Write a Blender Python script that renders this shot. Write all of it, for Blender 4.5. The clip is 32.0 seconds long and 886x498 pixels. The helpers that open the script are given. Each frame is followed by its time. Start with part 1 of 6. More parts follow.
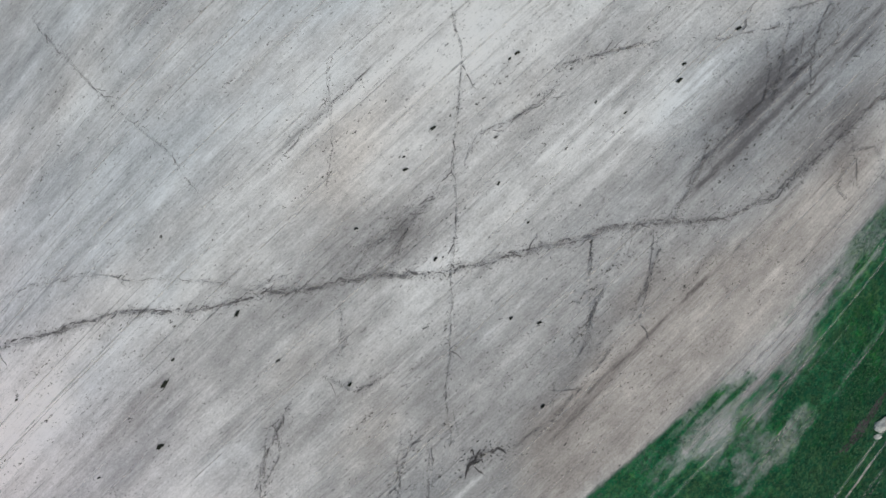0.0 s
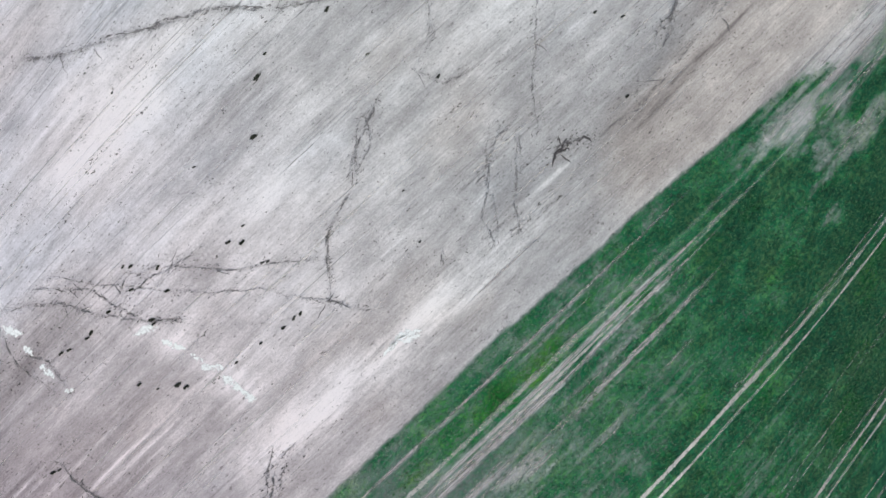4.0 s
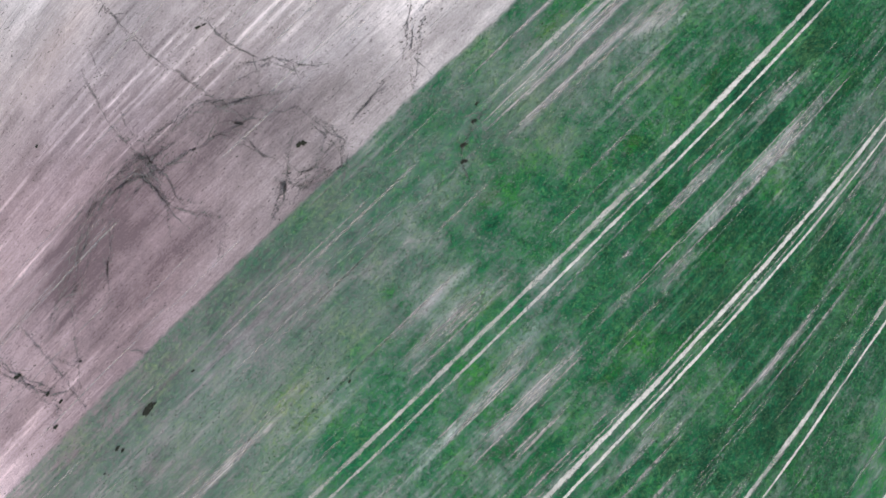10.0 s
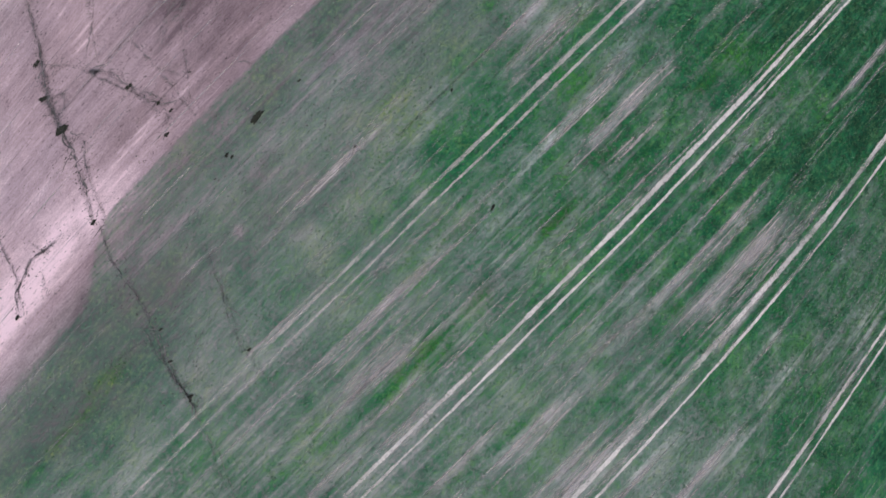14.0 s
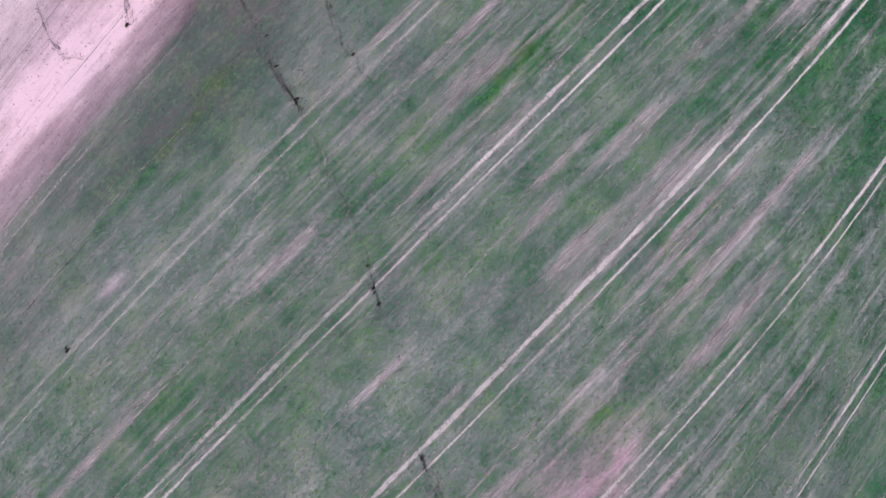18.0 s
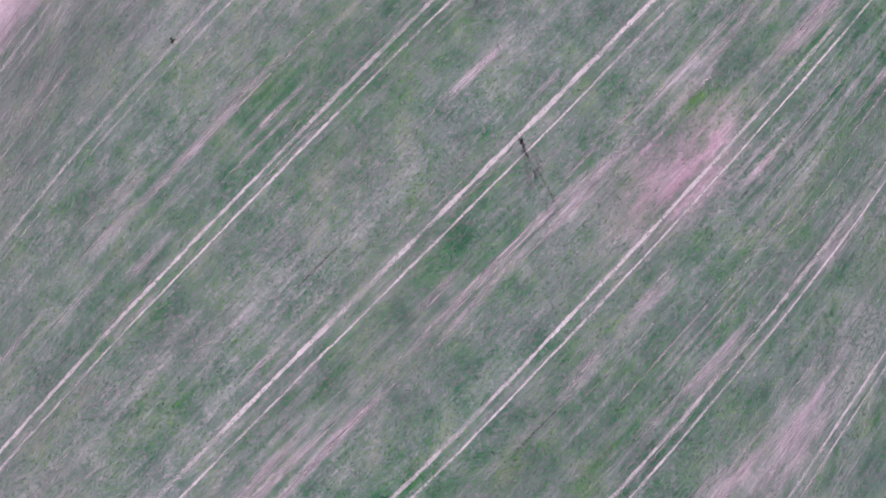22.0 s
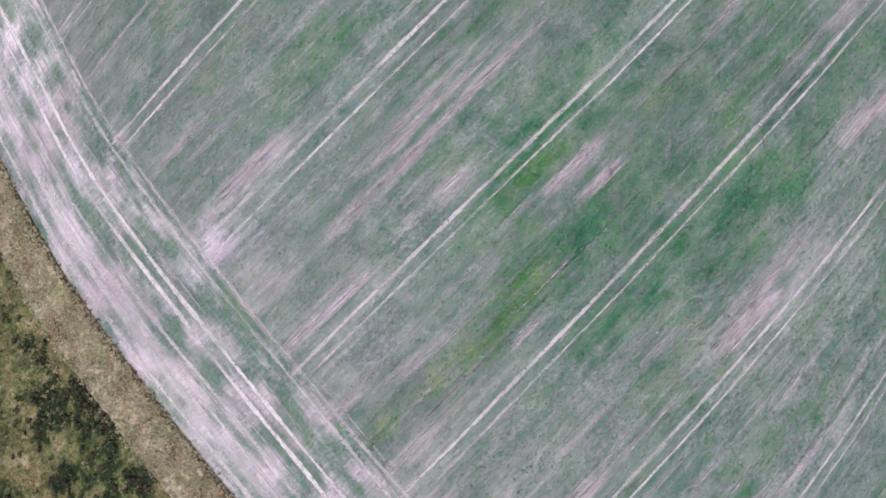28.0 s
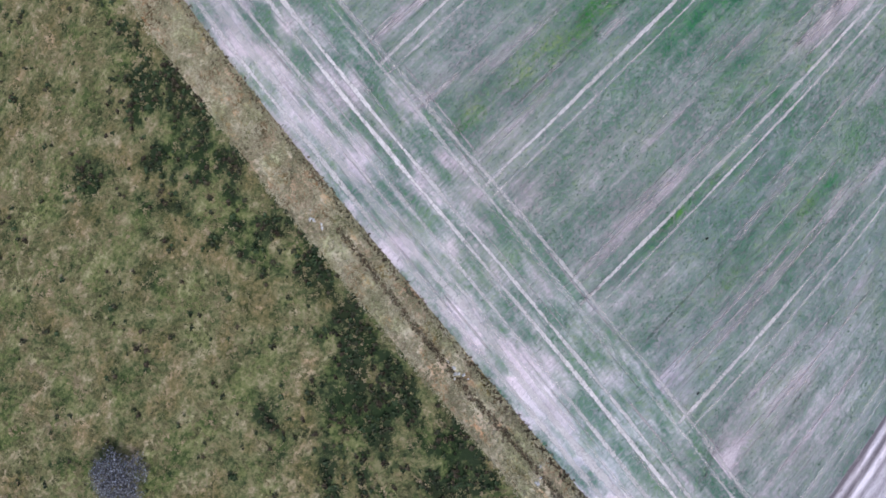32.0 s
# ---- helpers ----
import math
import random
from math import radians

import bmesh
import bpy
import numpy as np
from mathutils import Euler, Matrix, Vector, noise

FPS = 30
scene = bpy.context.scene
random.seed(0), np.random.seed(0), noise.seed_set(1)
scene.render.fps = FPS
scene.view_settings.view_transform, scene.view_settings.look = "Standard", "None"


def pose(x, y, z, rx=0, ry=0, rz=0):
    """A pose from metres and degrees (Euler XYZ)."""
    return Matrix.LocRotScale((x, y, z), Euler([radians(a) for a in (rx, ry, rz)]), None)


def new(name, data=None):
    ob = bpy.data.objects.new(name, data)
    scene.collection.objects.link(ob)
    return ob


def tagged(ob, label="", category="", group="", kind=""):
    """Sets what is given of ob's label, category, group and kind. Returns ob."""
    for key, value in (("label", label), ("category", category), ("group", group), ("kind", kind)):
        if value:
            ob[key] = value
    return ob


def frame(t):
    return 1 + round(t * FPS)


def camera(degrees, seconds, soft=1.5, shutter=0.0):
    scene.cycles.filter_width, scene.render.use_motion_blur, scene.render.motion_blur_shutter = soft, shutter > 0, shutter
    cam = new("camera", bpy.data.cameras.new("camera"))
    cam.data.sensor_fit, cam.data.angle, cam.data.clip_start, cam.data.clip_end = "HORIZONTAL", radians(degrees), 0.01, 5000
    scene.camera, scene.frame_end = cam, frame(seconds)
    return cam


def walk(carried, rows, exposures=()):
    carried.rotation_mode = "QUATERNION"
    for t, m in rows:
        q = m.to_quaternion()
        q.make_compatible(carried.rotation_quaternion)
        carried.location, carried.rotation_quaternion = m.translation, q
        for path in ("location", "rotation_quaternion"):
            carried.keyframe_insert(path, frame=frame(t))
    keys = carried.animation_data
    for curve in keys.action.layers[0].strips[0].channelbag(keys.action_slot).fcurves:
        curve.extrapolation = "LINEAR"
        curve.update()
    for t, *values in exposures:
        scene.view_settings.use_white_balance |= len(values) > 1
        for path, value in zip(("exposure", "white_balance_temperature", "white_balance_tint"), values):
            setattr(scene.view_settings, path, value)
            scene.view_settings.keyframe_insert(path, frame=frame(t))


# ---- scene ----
# A drone flight, looking straight down from 85 m, over a bare field, a sown field with
# tramlines 24 m apart, its headland and a rough meadow.
# Plan: u runs along the drill rows, v across them, both in metres.

cam = camera(77.1, 32.0, soft=1.6)
ROWS = [
    (0.0, -0.00, -0.01, 84.92, 2.26, -0.23, -0.66),
    (0.5, -1.88, -5.83, 85.04, 2.23, -0.20, -0.69),
    (1.0, -3.68, -11.66, 85.09, 2.22, -0.18, -0.77),
    (1.5, -5.44, -17.54, 85.11, 2.22, -0.17, -0.89),
    (2.0, -7.20, -23.46, 85.09, 2.23, -0.19, -0.98),
    (2.5, -8.96, -29.39, 85.04, 2.26, -0.20, -1.04),
    (3.0, -10.70, -35.30, 84.96, 2.28, -0.22, -1.07),
    (3.5, -12.44, -41.19, 84.87, 2.28, -0.25, -1.09),
    (5.5, -19.69, -64.51, 84.62, 2.37, -0.35, -1.27),
    (6.0, -21.52, -70.23, 84.54, 2.37, -0.34, -1.37),
    (6.5, -23.35, -75.90, 84.43, 2.36, -0.30, -1.48),
    (7.0, -25.19, -81.50, 84.30, 2.37, -0.26, -1.54),
    (7.5, -27.06, -87.06, 84.15, 2.37, -0.23, -1.58),
    (8.0, -28.98, -92.60, 84.01, 2.35, -0.23, -1.64),
    (8.5, -30.94, -98.12, 83.89, 2.32, -0.26, -1.74),
    (9.0, -32.91, -103.63, 83.84, 2.30, -0.29, -1.87),
    (9.5, -34.86, -109.15, 83.89, 2.31, -0.29, -1.97),
    (10.0, -36.82, -114.72, 83.99, 2.34, -0.27, -2.03),
    (10.5, -38.81, -120.30, 84.09, 2.41, -0.26, -2.04),
    (11.0, -40.89, -125.83, 84.17, 2.48, -0.29, -2.03),
    (11.5, -43.06, -131.29, 84.21, 2.54, -0.32, -2.05),
    (12.0, -45.26, -136.70, 84.21, 2.54, -0.35, -2.10),
    (12.5, -47.42, -142.09, 84.21, 2.48, -0.34, -2.17),
    (13.0, -49.55, -147.47, 84.23, 2.41, -0.31, -2.24),
    (13.5, -51.68, -152.86, 84.29, 2.35, -0.28, -2.33),
    (14.0, -53.86, -158.31, 84.38, 2.29, -0.26, -2.43),
    (14.5, -56.07, -163.85, 84.47, 2.23, -0.25, -2.52),
    (16.5, -64.83, -186.25, 84.68, 2.28, -0.21, -2.63),
    (17.0, -67.00, -191.82, 84.68, 2.38, -0.23, -2.72),
    (17.5, -69.17, -197.45, 84.64, 2.43, -0.24, -2.79),
    (18.0, -71.30, -203.15, 84.57, 2.44, -0.25, -2.85),
    (18.5, -73.43, -208.94, 84.52, 2.42, -0.25, -2.91),
    (19.0, -75.59, -214.82, 84.52, 2.39, -0.26, -2.98),
    (19.5, -77.80, -220.75, 84.51, 2.35, -0.27, -3.06),
    (20.0, -80.04, -226.64, 84.47, 2.33, -0.28, -3.14),
    (20.5, -82.31, -232.46, 84.39, 2.33, -0.30, -3.21),
    (21.0, -84.56, -238.24, 84.30, 2.34, -0.31, -3.27),
    (21.5, -86.80, -244.00, 84.28, 2.30, -0.30, -3.32),
    (22.0, -89.05, -249.62, 84.43, 2.22, -0.30, -3.37),
    (22.5, -91.30, -254.83, 84.78, 2.17, -0.34, -3.39),
    (23.0, -93.55, -259.48, 85.25, 2.19, -0.39, -3.37),
    (23.5, -95.79, -263.63, 85.69, 2.30, -0.44, -3.33),
    (24.0, -98.04, -267.47, 85.97, 2.46, -0.47, -3.31),
    (24.5, -100.31, -271.40, 86.04, 2.59, -0.49, -3.31),
    (26.5, -109.26, -289.25, 85.53, 2.56, -0.53, -3.51),
    (27.0, -111.44, -294.17, 85.48, 2.47, -0.46, -3.40),
    (27.5, -113.62, -299.30, 85.43, 2.36, -0.39, -3.24),
    (28.0, -115.77, -304.62, 85.36, 2.29, -0.35, -3.17),
    (28.5, -117.88, -310.13, 85.29, 2.25, -0.37, -3.22),
    (29.0, -119.94, -315.81, 85.23, 2.24, -0.41, -3.31),
    (29.5, -121.95, -321.62, 85.17, 2.24, -0.44, -3.28),
    (30.0, -123.88, -327.51, 85.09, 2.25, -0.45, -3.11),
    (30.5, -125.76, -333.46, 84.96, 2.25, -0.41, -2.91),
    (31.0, -127.61, -339.46, 84.77, 2.24, -0.36, -2.72),
    (31.5, -129.44, -345.47, 84.54, 2.26, -0.30, -2.54),
    (32.0, -131.25, -351.45, 84.31, 2.33, -0.28, -2.36),
]
LIGHTING = [
    (0.0, -0.04, 6450, -1),
    (1.0, 0.10, 6450, -1),
    (2.0, 0.03, 6450, -2),
    (3.5, 0.30, 6340, 0),
    (7.0, 0.55, 6300, 2),
    (9.0, 0.62, 6350, 1),
    (12.0, 0.45, 6400, 4),
    (14.0, 0.26, 6350, 11),
    (18.0, 0.39, 6400, 27),
    (23.0, 0.69, 6400, 36),
    (28.0, 0.72, 6300, 22),
    (32.0, 0.60, 5800, 15),
]
walk(cam, [(t, pose(x, y, z, rx, ry, rz)) for t, x, y, z, rx, ry, rz in ROWS], LIGHTING)

# ---- light: bright overcast ----
world = bpy.data.worlds.new("sky")
scene.world = world
world.use_nodes = True
wn = world.node_tree.nodes
sky = wn.new("ShaderNodeTexSky")
sky.sky_type = "NISHITA"
sky.sun_disc = False
sky.sun_elevation = radians(52)
sky.sun_rotation = radians(140)
sky.dust_density = 4.0
world.node_tree.links.new(sky.outputs[0], wn["Background"].inputs[0])
wn["Background"].inputs[1].default_value = 0.1
sun = new("sun", bpy.data.lights.new("sun", "SUN"))
sun.data.energy = 1.5
sun.data.angle = radians(14)
sun.data.color = (1.0, 0.96, 0.9)
sun.rotation_euler = (radians(38), 0, radians(40))

# ---- plan to world ----
ROW_DIR = radians(42.0)
CU, SU = math.cos(ROW_DIR), math.sin(ROW_DIR)
AX, AY = -0.34986, -0.93680      # way of the flight
UNIT = 84.91


def place(u, v):
    """World x, y of a plan point (arrays or numbers): the plan is slightly squeezed at both sides of the flight line."""
    x, y = u * CU + v * SU, u * SU - v * CU
    a, c = x * AX + y * AY, (-x * AY + y * AX) / UNIT
    k = np.clip(c, -0.85, 0.85)
    c = k + (np.clip(c, -1.9, 1.9) - k) * 0.62 + (c - np.clip(c, -1.9, 1.9))
    c2 = c + (-0.086 * k ** 3 - 0.0756 * k ** 5 + 0.0125 * k ** 2)
    a2 = a + UNIT * (0.0268 * k - 0.0043 * k ** 2 - 0.0174 * k ** 3 + 0.0083 * k ** 4)
    return a2 * AX - UNIT * c2 * AY, a2 * AY + UNIT * c2 * AX


def corridor(u, v):
    x, y = u * CU + v * SU, u * SU - v * CU
    a, c = x * AX + y * AY, -x * AY + y * AX
    return (np.abs(c) < 112) & (a > -85) & (a < 470)


# ---- noise on arrays ----
def cell(ix, iy, seed):
    h = (ix.astype(np.int64) * 374761393 + iy.astype(np.int64) * 668265263 + seed * 974634777) & 0x7FFFFFFF
    h = ((h ^ (h >> 13)) * 1274126177) & 0x7FFFFFFF
    return ((h ^ (h >> 16)) & 0xFFFF) / 65535.0


def grain(x, y, seed=0):
    x, y = np.asarray(x, float), np.asarray(y, float)
    ix, iy = np.floor(x), np.floor(y)
    fx, fy = x - ix, y - iy
    fx, fy = fx * fx * (3 - 2 * fx), fy * fy * (3 - 2 * fy)
    a, b = cell(ix, iy, seed), cell(ix + 1, iy, seed)
    c, d = cell(ix, iy + 1, seed), cell(ix + 1, iy + 1, seed)
    return (a + (b - a) * fx) * (1 - fy) + (c + (d - c) * fx) * fy


def fbm(x, y, seed=0, octaves=4):
    total, weight = 0.0, 0.0
    for o in range(octaves):
        w = 0.55 ** o
        total = total + w * grain(x * 2 ** o + 17.3 * o, y * 2 ** o - 9.1 * o, seed + o)
        weight += w
    return total / weight


def step(lo, hi, x):
    t = np.clip((x - lo) / (hi - lo), 0, 1)
    return t * t * (3 - 2 * t)


def bump(u, v, u0, v0, ru, rv, turn=0.0):
    """A soft patch round u0, v0; turn in degrees."""
    c, s = math.cos(radians(turn)), math.sin(radians(turn))
    du, dv = u - u0, v - v0
    a, b = du * c + dv * s, -du * s + dv * c
    return np.exp(-((a / ru) ** 2 + (b / rv) ** 2))


# ---- the field edges ----
def edge_v(u):
    """The line between bare soil and crop."""
    return (38.4 + 0.9 * step(-45, -20, u) + 2.2 * step(-15, 25, u)
            + 8.2 * step(-176, -193, u) * (1 - 0.5 * step(-225, -265, u)) + 0.5 * (fbm(u / 6.0, u * 0, 5) - 0.5))


def skew(u, v):
    """Metres from the headland's zero line; the field's end lies a little askew."""
    return u + 0.06 * v


E_MEADOW, E_EDGE, E_INNER = -334.6, -327.2, -308.0
V_FAR = 243.6
TRAM = [24.0 * k for k in range(2, 11)]
GAUGE = 1.0
# how far each tramline swings out of its even spacing, along u
SWING_U = (-310, -250, -180, -60)
SWING = {72: (0, 0, 0.4, 0.5), 96: (1.1, 1.1, 0.6, 0.35), 120: (1.0, 1.1, 1.1, 0.3), 144: (1.2, 1.9, 1.2, 0.4),
         168: (1.7, 1.4, 0.9, 0.3), 192: (0.6, 0.5, 0.3, 0)}


def tram_mid(v0, u):
    return v0 + np.interp(u, SWING_U, SWING.get(v0, (0, 0, 0, 0)))



# pale gaps along the drill rows: from u, to u, at v, half width, strength
STREAKS_A = [
    (20, 34, 42.5, 1.2, 0.6), (18, 40, 50.3, 0.8, 0.55), (19, 32, 55.2, 0.6, 0.5), (34, 49, 57.6, 0.7, 0.6),
    (39, 47, 62.8, 1, 0.4), (23, 30, 57.7, 1.4, 0.4), (12, 24, 56.9, 1.4, 0.4), (26, 37, 76.7, 0.8, 0.4),
    (27, 41, 44.4, 1, 0.5), (-76, -14, 42.3, 0.4, 0.4), (-83, -57, 53.3, 0.6, 0.55), (-57, -47, 55.4, 1.2, 0.35),
    (-40, -12, 54.7, 0.45, 0.45), (-43, -36, 60.4, 0.6, 0.35), (-50, -42, 78, 0.9, 0.5), (-75, -60, 78.2, 1, 0.55),
    (-80, -37, 83.9, 1.5, 0.55), (-59, -28, 106.7, 0.6, 0.4), (-62, -32, 99.5, 0.5, 0.3),
]
STREAKS_B = [
    (-45, -24, 31.7, 0.5, 0.25), (-75, -12, 48.5, 0.4, 0.75), (-73, -11, 50.2, 0.4, 0.7), (-66, -40, 49.4, 0.8, 0.25), (-54, -46, 56.8, 0.6, 0.4),
    (-69, -58, 61.1, 0.4, 0.4), (-67, -52, 59.3, 0.5, 0.25), (-155, -138, 59.5, 0.7, 0.4),
    (-117, -98, 67.9, 1.6, 0.25), (-112, -97, 77.3, 0.8, 0.2), (-81, -69, 108, 0.8, 0.45), (-98, -92, 99.4, 0.7, 0.3),
    (-119, -105, 87.8, 1.2, 0.4), (-155, -140, 59.5, 0.7, 0.5), (-166, -157, 59.8, 0.7, 0.25),
    (-124, -103, 78.9, 0.9, 0.45), (-122, -98, 83.3, 1.5, 0.5), (-84, -57, 107.6, 0.7, 0.45),
    (-128, -97, 107.8, 0.8, 0.45), (-123, -96, 114.7, 2.4, 0.35),
]
STREAKS_C = [
    (-170, -142, 79.5, 0.7, 0.4), (-173, -143, 85.7, 1.4, 0.25), (-108, -92, 100.8, 0.7, 0.4),
    (-119, -91, 117.5, 0.8, 0.3), (-139, -117, 108.1, 1.2, 0.25), (-171, -154, 86.5, 0.8, 0.4),
    (-172, -144, 79.3, 0.8, 0.45), (-173, -157, 85.1, 1.4, 0.45), (-161, -140, 109.2, 1.2, 0.45),
    (-171, -156, 104.1, 0.8, 0.35), (-178, -167, 114.6, 1.8, 0.45), (-168, -137, 118.9, 1.3, 0.4),
    (-163, -144, 124.5, 0.7, 0.35), (-123, -98, 109.5, 1, 0.45), (-126, -98, 114, 1.4, 0.45),
    (-212, -196, 84.5, 1.2, 0.35), (-169, -134, 124.7, 0.8, 0.35), (-161, -128, 132, 1, 0.3),
    (-178, -166, 108.1, 0.9, 0.35),
]
STREAKS_D = [
    (-178, -145, 116.6, 2.6, 0.3), (-172, -159, 94.8, 1.8, 0.35), (-162, -145, 108.1, 1.1, 0.45),
    (-175, -165, 107.4, 1, 0.45), (-211, -194, 84.9, 1.1, 0.3), (-260, -227, 85.6, 1, 0.45), (-275, -259, 85, 1, 0.35),
    (-215, -203, 108.1, 0.8, 0.6), (-244, -228, 91.2, 0.6, 0.4), (-204, -198, 117.3, 0.5, 0.4),
    (-219, -197, 132.3, 1.2, 0.45), (-187, -183, 150.7, 1, 0.5), (-172, -154, 141.1, 1.2, 0.4),
    (-173, -151, 126.5, 0.8, 0.45), (-171, -134, 131.9, 0.9, 0.4), (-168, -145, 140.9, 1.2, 0.4),
    (-168, -151, 156.5, 0.6, 0.4), (-190, -175, 169.2, 1.6, 0.4), (-187, -171, 92.3, 1, 0.25),
]
STREAKS_E = [
    (-185, -171, 132.7, 1.2, 0.3), (-270, -256, 107.9, 0.7, 0.35), (-269, -262, 92.5, 1.1, 0.45),
    (-267, -251, 132.3, 0.7, 0.4), (-244, -210, 131.3, 0.8, 0.5), (-241, -230, 128, 0.6, 0.4),
    (-217, -208, 151.3, 0.9, 0.55), (-219, -203, 125.9, 0.6, 0.2), (-219, -205, 165.8, 1, 0.45),
    (-233, -224, 152.8, 0.8, 0.3), (-174, -156, 140.2, 1, 0.4), (-283, -254, 132.9, 0.8, 0.45),
    (-277, -263, 128.3, 0.7, 0.4), (-277, -260, 132.7, 0.7, 0.35), (-267, -258, 151.9, 1.1, 0.55),
    (-264, -257, 156.6, 1, 0.5), (-230, -223, 151.2, 0.8, 0.4), (-270, -258, 109.7, 0.7, 0.3),
    (-231, -216, 181.8, 1.4, 0.45),
]
STREAKS_F = [
    (-225, -195, 188.6, 2, 0.2), (-289, -277, 133.2, 1, 0.3), (-310, -294, 116.2, 1.4, 0.35),
    (-279, -271, 151, 0.8, 0.3), (-289, -259, 130.4, 0.8, 0.45), (-284, -266, 128.7, 0.7, 0.35),
    (-288, -279, 133.8, 1.3, 0.4), (-282, -275, 141.3, 1.8, 0.4), (-298, -290, 133.4, 1.8, 0.45),
    (-290, -286, 140.6, 1, 0.5), (-271, -259, 152, 1.1, 0.6), (-266, -258, 156.7, 1.1, 0.45),
    (-266, -255, 188.5, 1.6, 0.55), (-268, -241, 185.6, 0.9, 0.35), (-233, -218, 180.6, 1.8, 0.4),
    (-317, -308, 140.5, 0.6, 0.5), (-307, -297, 141.4, 0.7, 0.55), (-312, -297, 105.5, 1, 0.4),
    (-307, -297, 108.7, 0.8, 0.4),
]
STREAKS_G = [
    (-310, -290, 117.4, 1.6, 0.5), (-308, -292, 156.4, 1, 0.35), (-291, -284, 164.8, 1, 0.4),
    (-280, -269, 181, 0.8, 0.3), (-315, -297, 141.2, 0.7, 0.5), (-318, -308, 153.1, 1, 0.35),
    (-317, -297, 165.1, 0.7, 0.4), (-319, -287, 188.4, 1, 0.45), (-267, -257, 188.1, 2, 0.6),
    (-256, -243, 186.8, 0.9, 0.4), (-311, -272, 210.5, 1.1, 0.4), (-287, -280, 199.7, 0.8, 0.4),
    (-278, -253, 212, 1, 0.4), (-314, -305, 132.7, 1.5, 0.4), (-294, -276, 204.9, 0.6, 0.3),
    (-322, -288, 208.4, 0.8, 0.3), (-298, -281, 201, 0.9, 0.3), (-317, -289, 224.7, 1.4, 0.3),
    (-315, -291, 232.6, 0.6, 0.35),
]
STREAKS_H = [
    (-155, -143, 115.5, 0.8, 0.35), (-125, -110, 119.8, 1, 0.5), (-174, -144, 120.6, 0.8, 0.35),
    (-171, -144, 128.5, 0.8, 0.35), (-173, -146, 133.9, 0.6, 0.35), (-172, -151, 81.3, 0.5, 0.4),
    (-170, -151, 83.4, 0.5, 0.3), (-176, -158, 90.2, 0.5, 0.35), (-148, -137, 158.7, 0.4, 0.35),
    (-122, -111, 126.5, 0.5, 0.3), (-176, -161, 70.9, 0.7, 0.4), (-219, -205, 133.8, 0.7, 0.4),
    (-242, -217, 132.8, 0.5, 0.4), (-216, -208, 152.3, 0.6, 0.45), (-270, -255, 82.1, 1.5, 0.25),
    (-244, -230, 84.2, 1.1, 0.25), (-225, -202, 80.5, 1.3, 0.22), (-251, -229, 93, 0.4, 0.3),
    (-162, -150, 138.1, 0.6, 0.3),
]
STREAKS_I = [
    (-177, -168, 119.2, 0.6, 0.5), (-193, -180, 134.2, 0.5, 0.25), (-180, -167, 172.2, 0.4, 0.35),
    (-274, -267, 97.3, 0.7, 0.4), (-268, -260, 153.1, 1.2, 0.4), (-299, -284, 85.6, 0.5, 0.4),
    (-265, -259, 116.9, 0.5, 0.4), (-284, -270, 51.8, 1.2, 0.45), (-220, -206, 167.9, 0.8, 0.3),
    (-233, -218, 165.6, 0.6, 0.3), (-220, -207, 185.2, 2.1, 0.3), (-269, -263, 126.2, 0.6, 0.3),
    (-306, -299, 139.8, 0.6, 0.35), (-263, -254, 201.2, 0.6, 0.35), (-268, -260, 201.6, 0.6, 0.3),
    (-262, -244, 209.7, 0.6, 0.3), (-312, -290, 83.3, 0.4, 0.35), (-231, -223, 178.2, 0.6, 0.4),
    (-288, -265, 178.1, 1.3, 0.2),
]
STREAKS_J = [
    (-310, -301, 155.3, 0.6, 0.3), (-305, -296, 162.9, 0.6, 0.3), (-297, -287, 181.1, 1.1, 0.3),
    (-290, -274, 188.4, 0.5, 0.35), (-276, -251, 187.1, 0.4, 0.3), (-293, -281, 195.3, 0.6, 0.35),
    (-315, -290, 187.2, 1.2, 0.3), (-281, -276, 209.4, 0.6, 0.5), (-301, -284, 222.9, 0.7, 0.3),
    (-314, -294, 220.6, 0.6, 0.3), (-81, -73, 85.7, 1.1, 0.4), (-65, -48, 85, 0.8, 0.4),
    (-116, -100, 66.5, 1.1, 0.25), (-82, -80, 78.2, 0.6, 0.4), (-78, -55, 109.9, 0.4, 0.4),
    (-90, -84, 82.5, 0.7, 0.25), (-58, -42, 105.1, 0.4, 0.3), (-97, -91, 102.8, 0.6, 0.35),
    (-64, -48, 53.2, 0.7, 0.3),
]
STREAKS_K = [
    (-125, -111, 94.5, 0.5, 0.35), (-116, -94, 104.1, 0.4, 0.3), (-166, -147, 87.6, 0.6, 0.3),
    (-148, -127, 106.3, 0.9, 0.25), (-158, -150, 57.7, 0.4, 0.35), (-118, -100, 63.1, 1, 0.25),
    (-118, -103, 142.7, 0.4, 0.35), (-109, -100, 152.8, 0.5, 0.3), (-142, -133, 111.1, 0.8, 0.25),
    (22, 41, 46.2, 0.8, 0.45), (10, 22, 45.7, 0.9, 0.3), (8, 11, 62.5, 0.6, 0.4), (-38, -13, 52.8, 0.5, 0.3),
    (-43, -29, 43.5, 0.3, 0.35), (-3, 11, 85.8, 0.4, 0.3), (28, 47, 42.6, 0.7, 0.5), (39, 49, 44.6, 0.6, 0.5),
    (28, 42, 52, 0.5, 0.3),
]
STREAKS = STREAKS_A + STREAKS_B + STREAKS_C + STREAKS_D + STREAKS_E + STREAKS_F + STREAKS_G + STREAKS_H + STREAKS_I + STREAKS_J + STREAKS_K
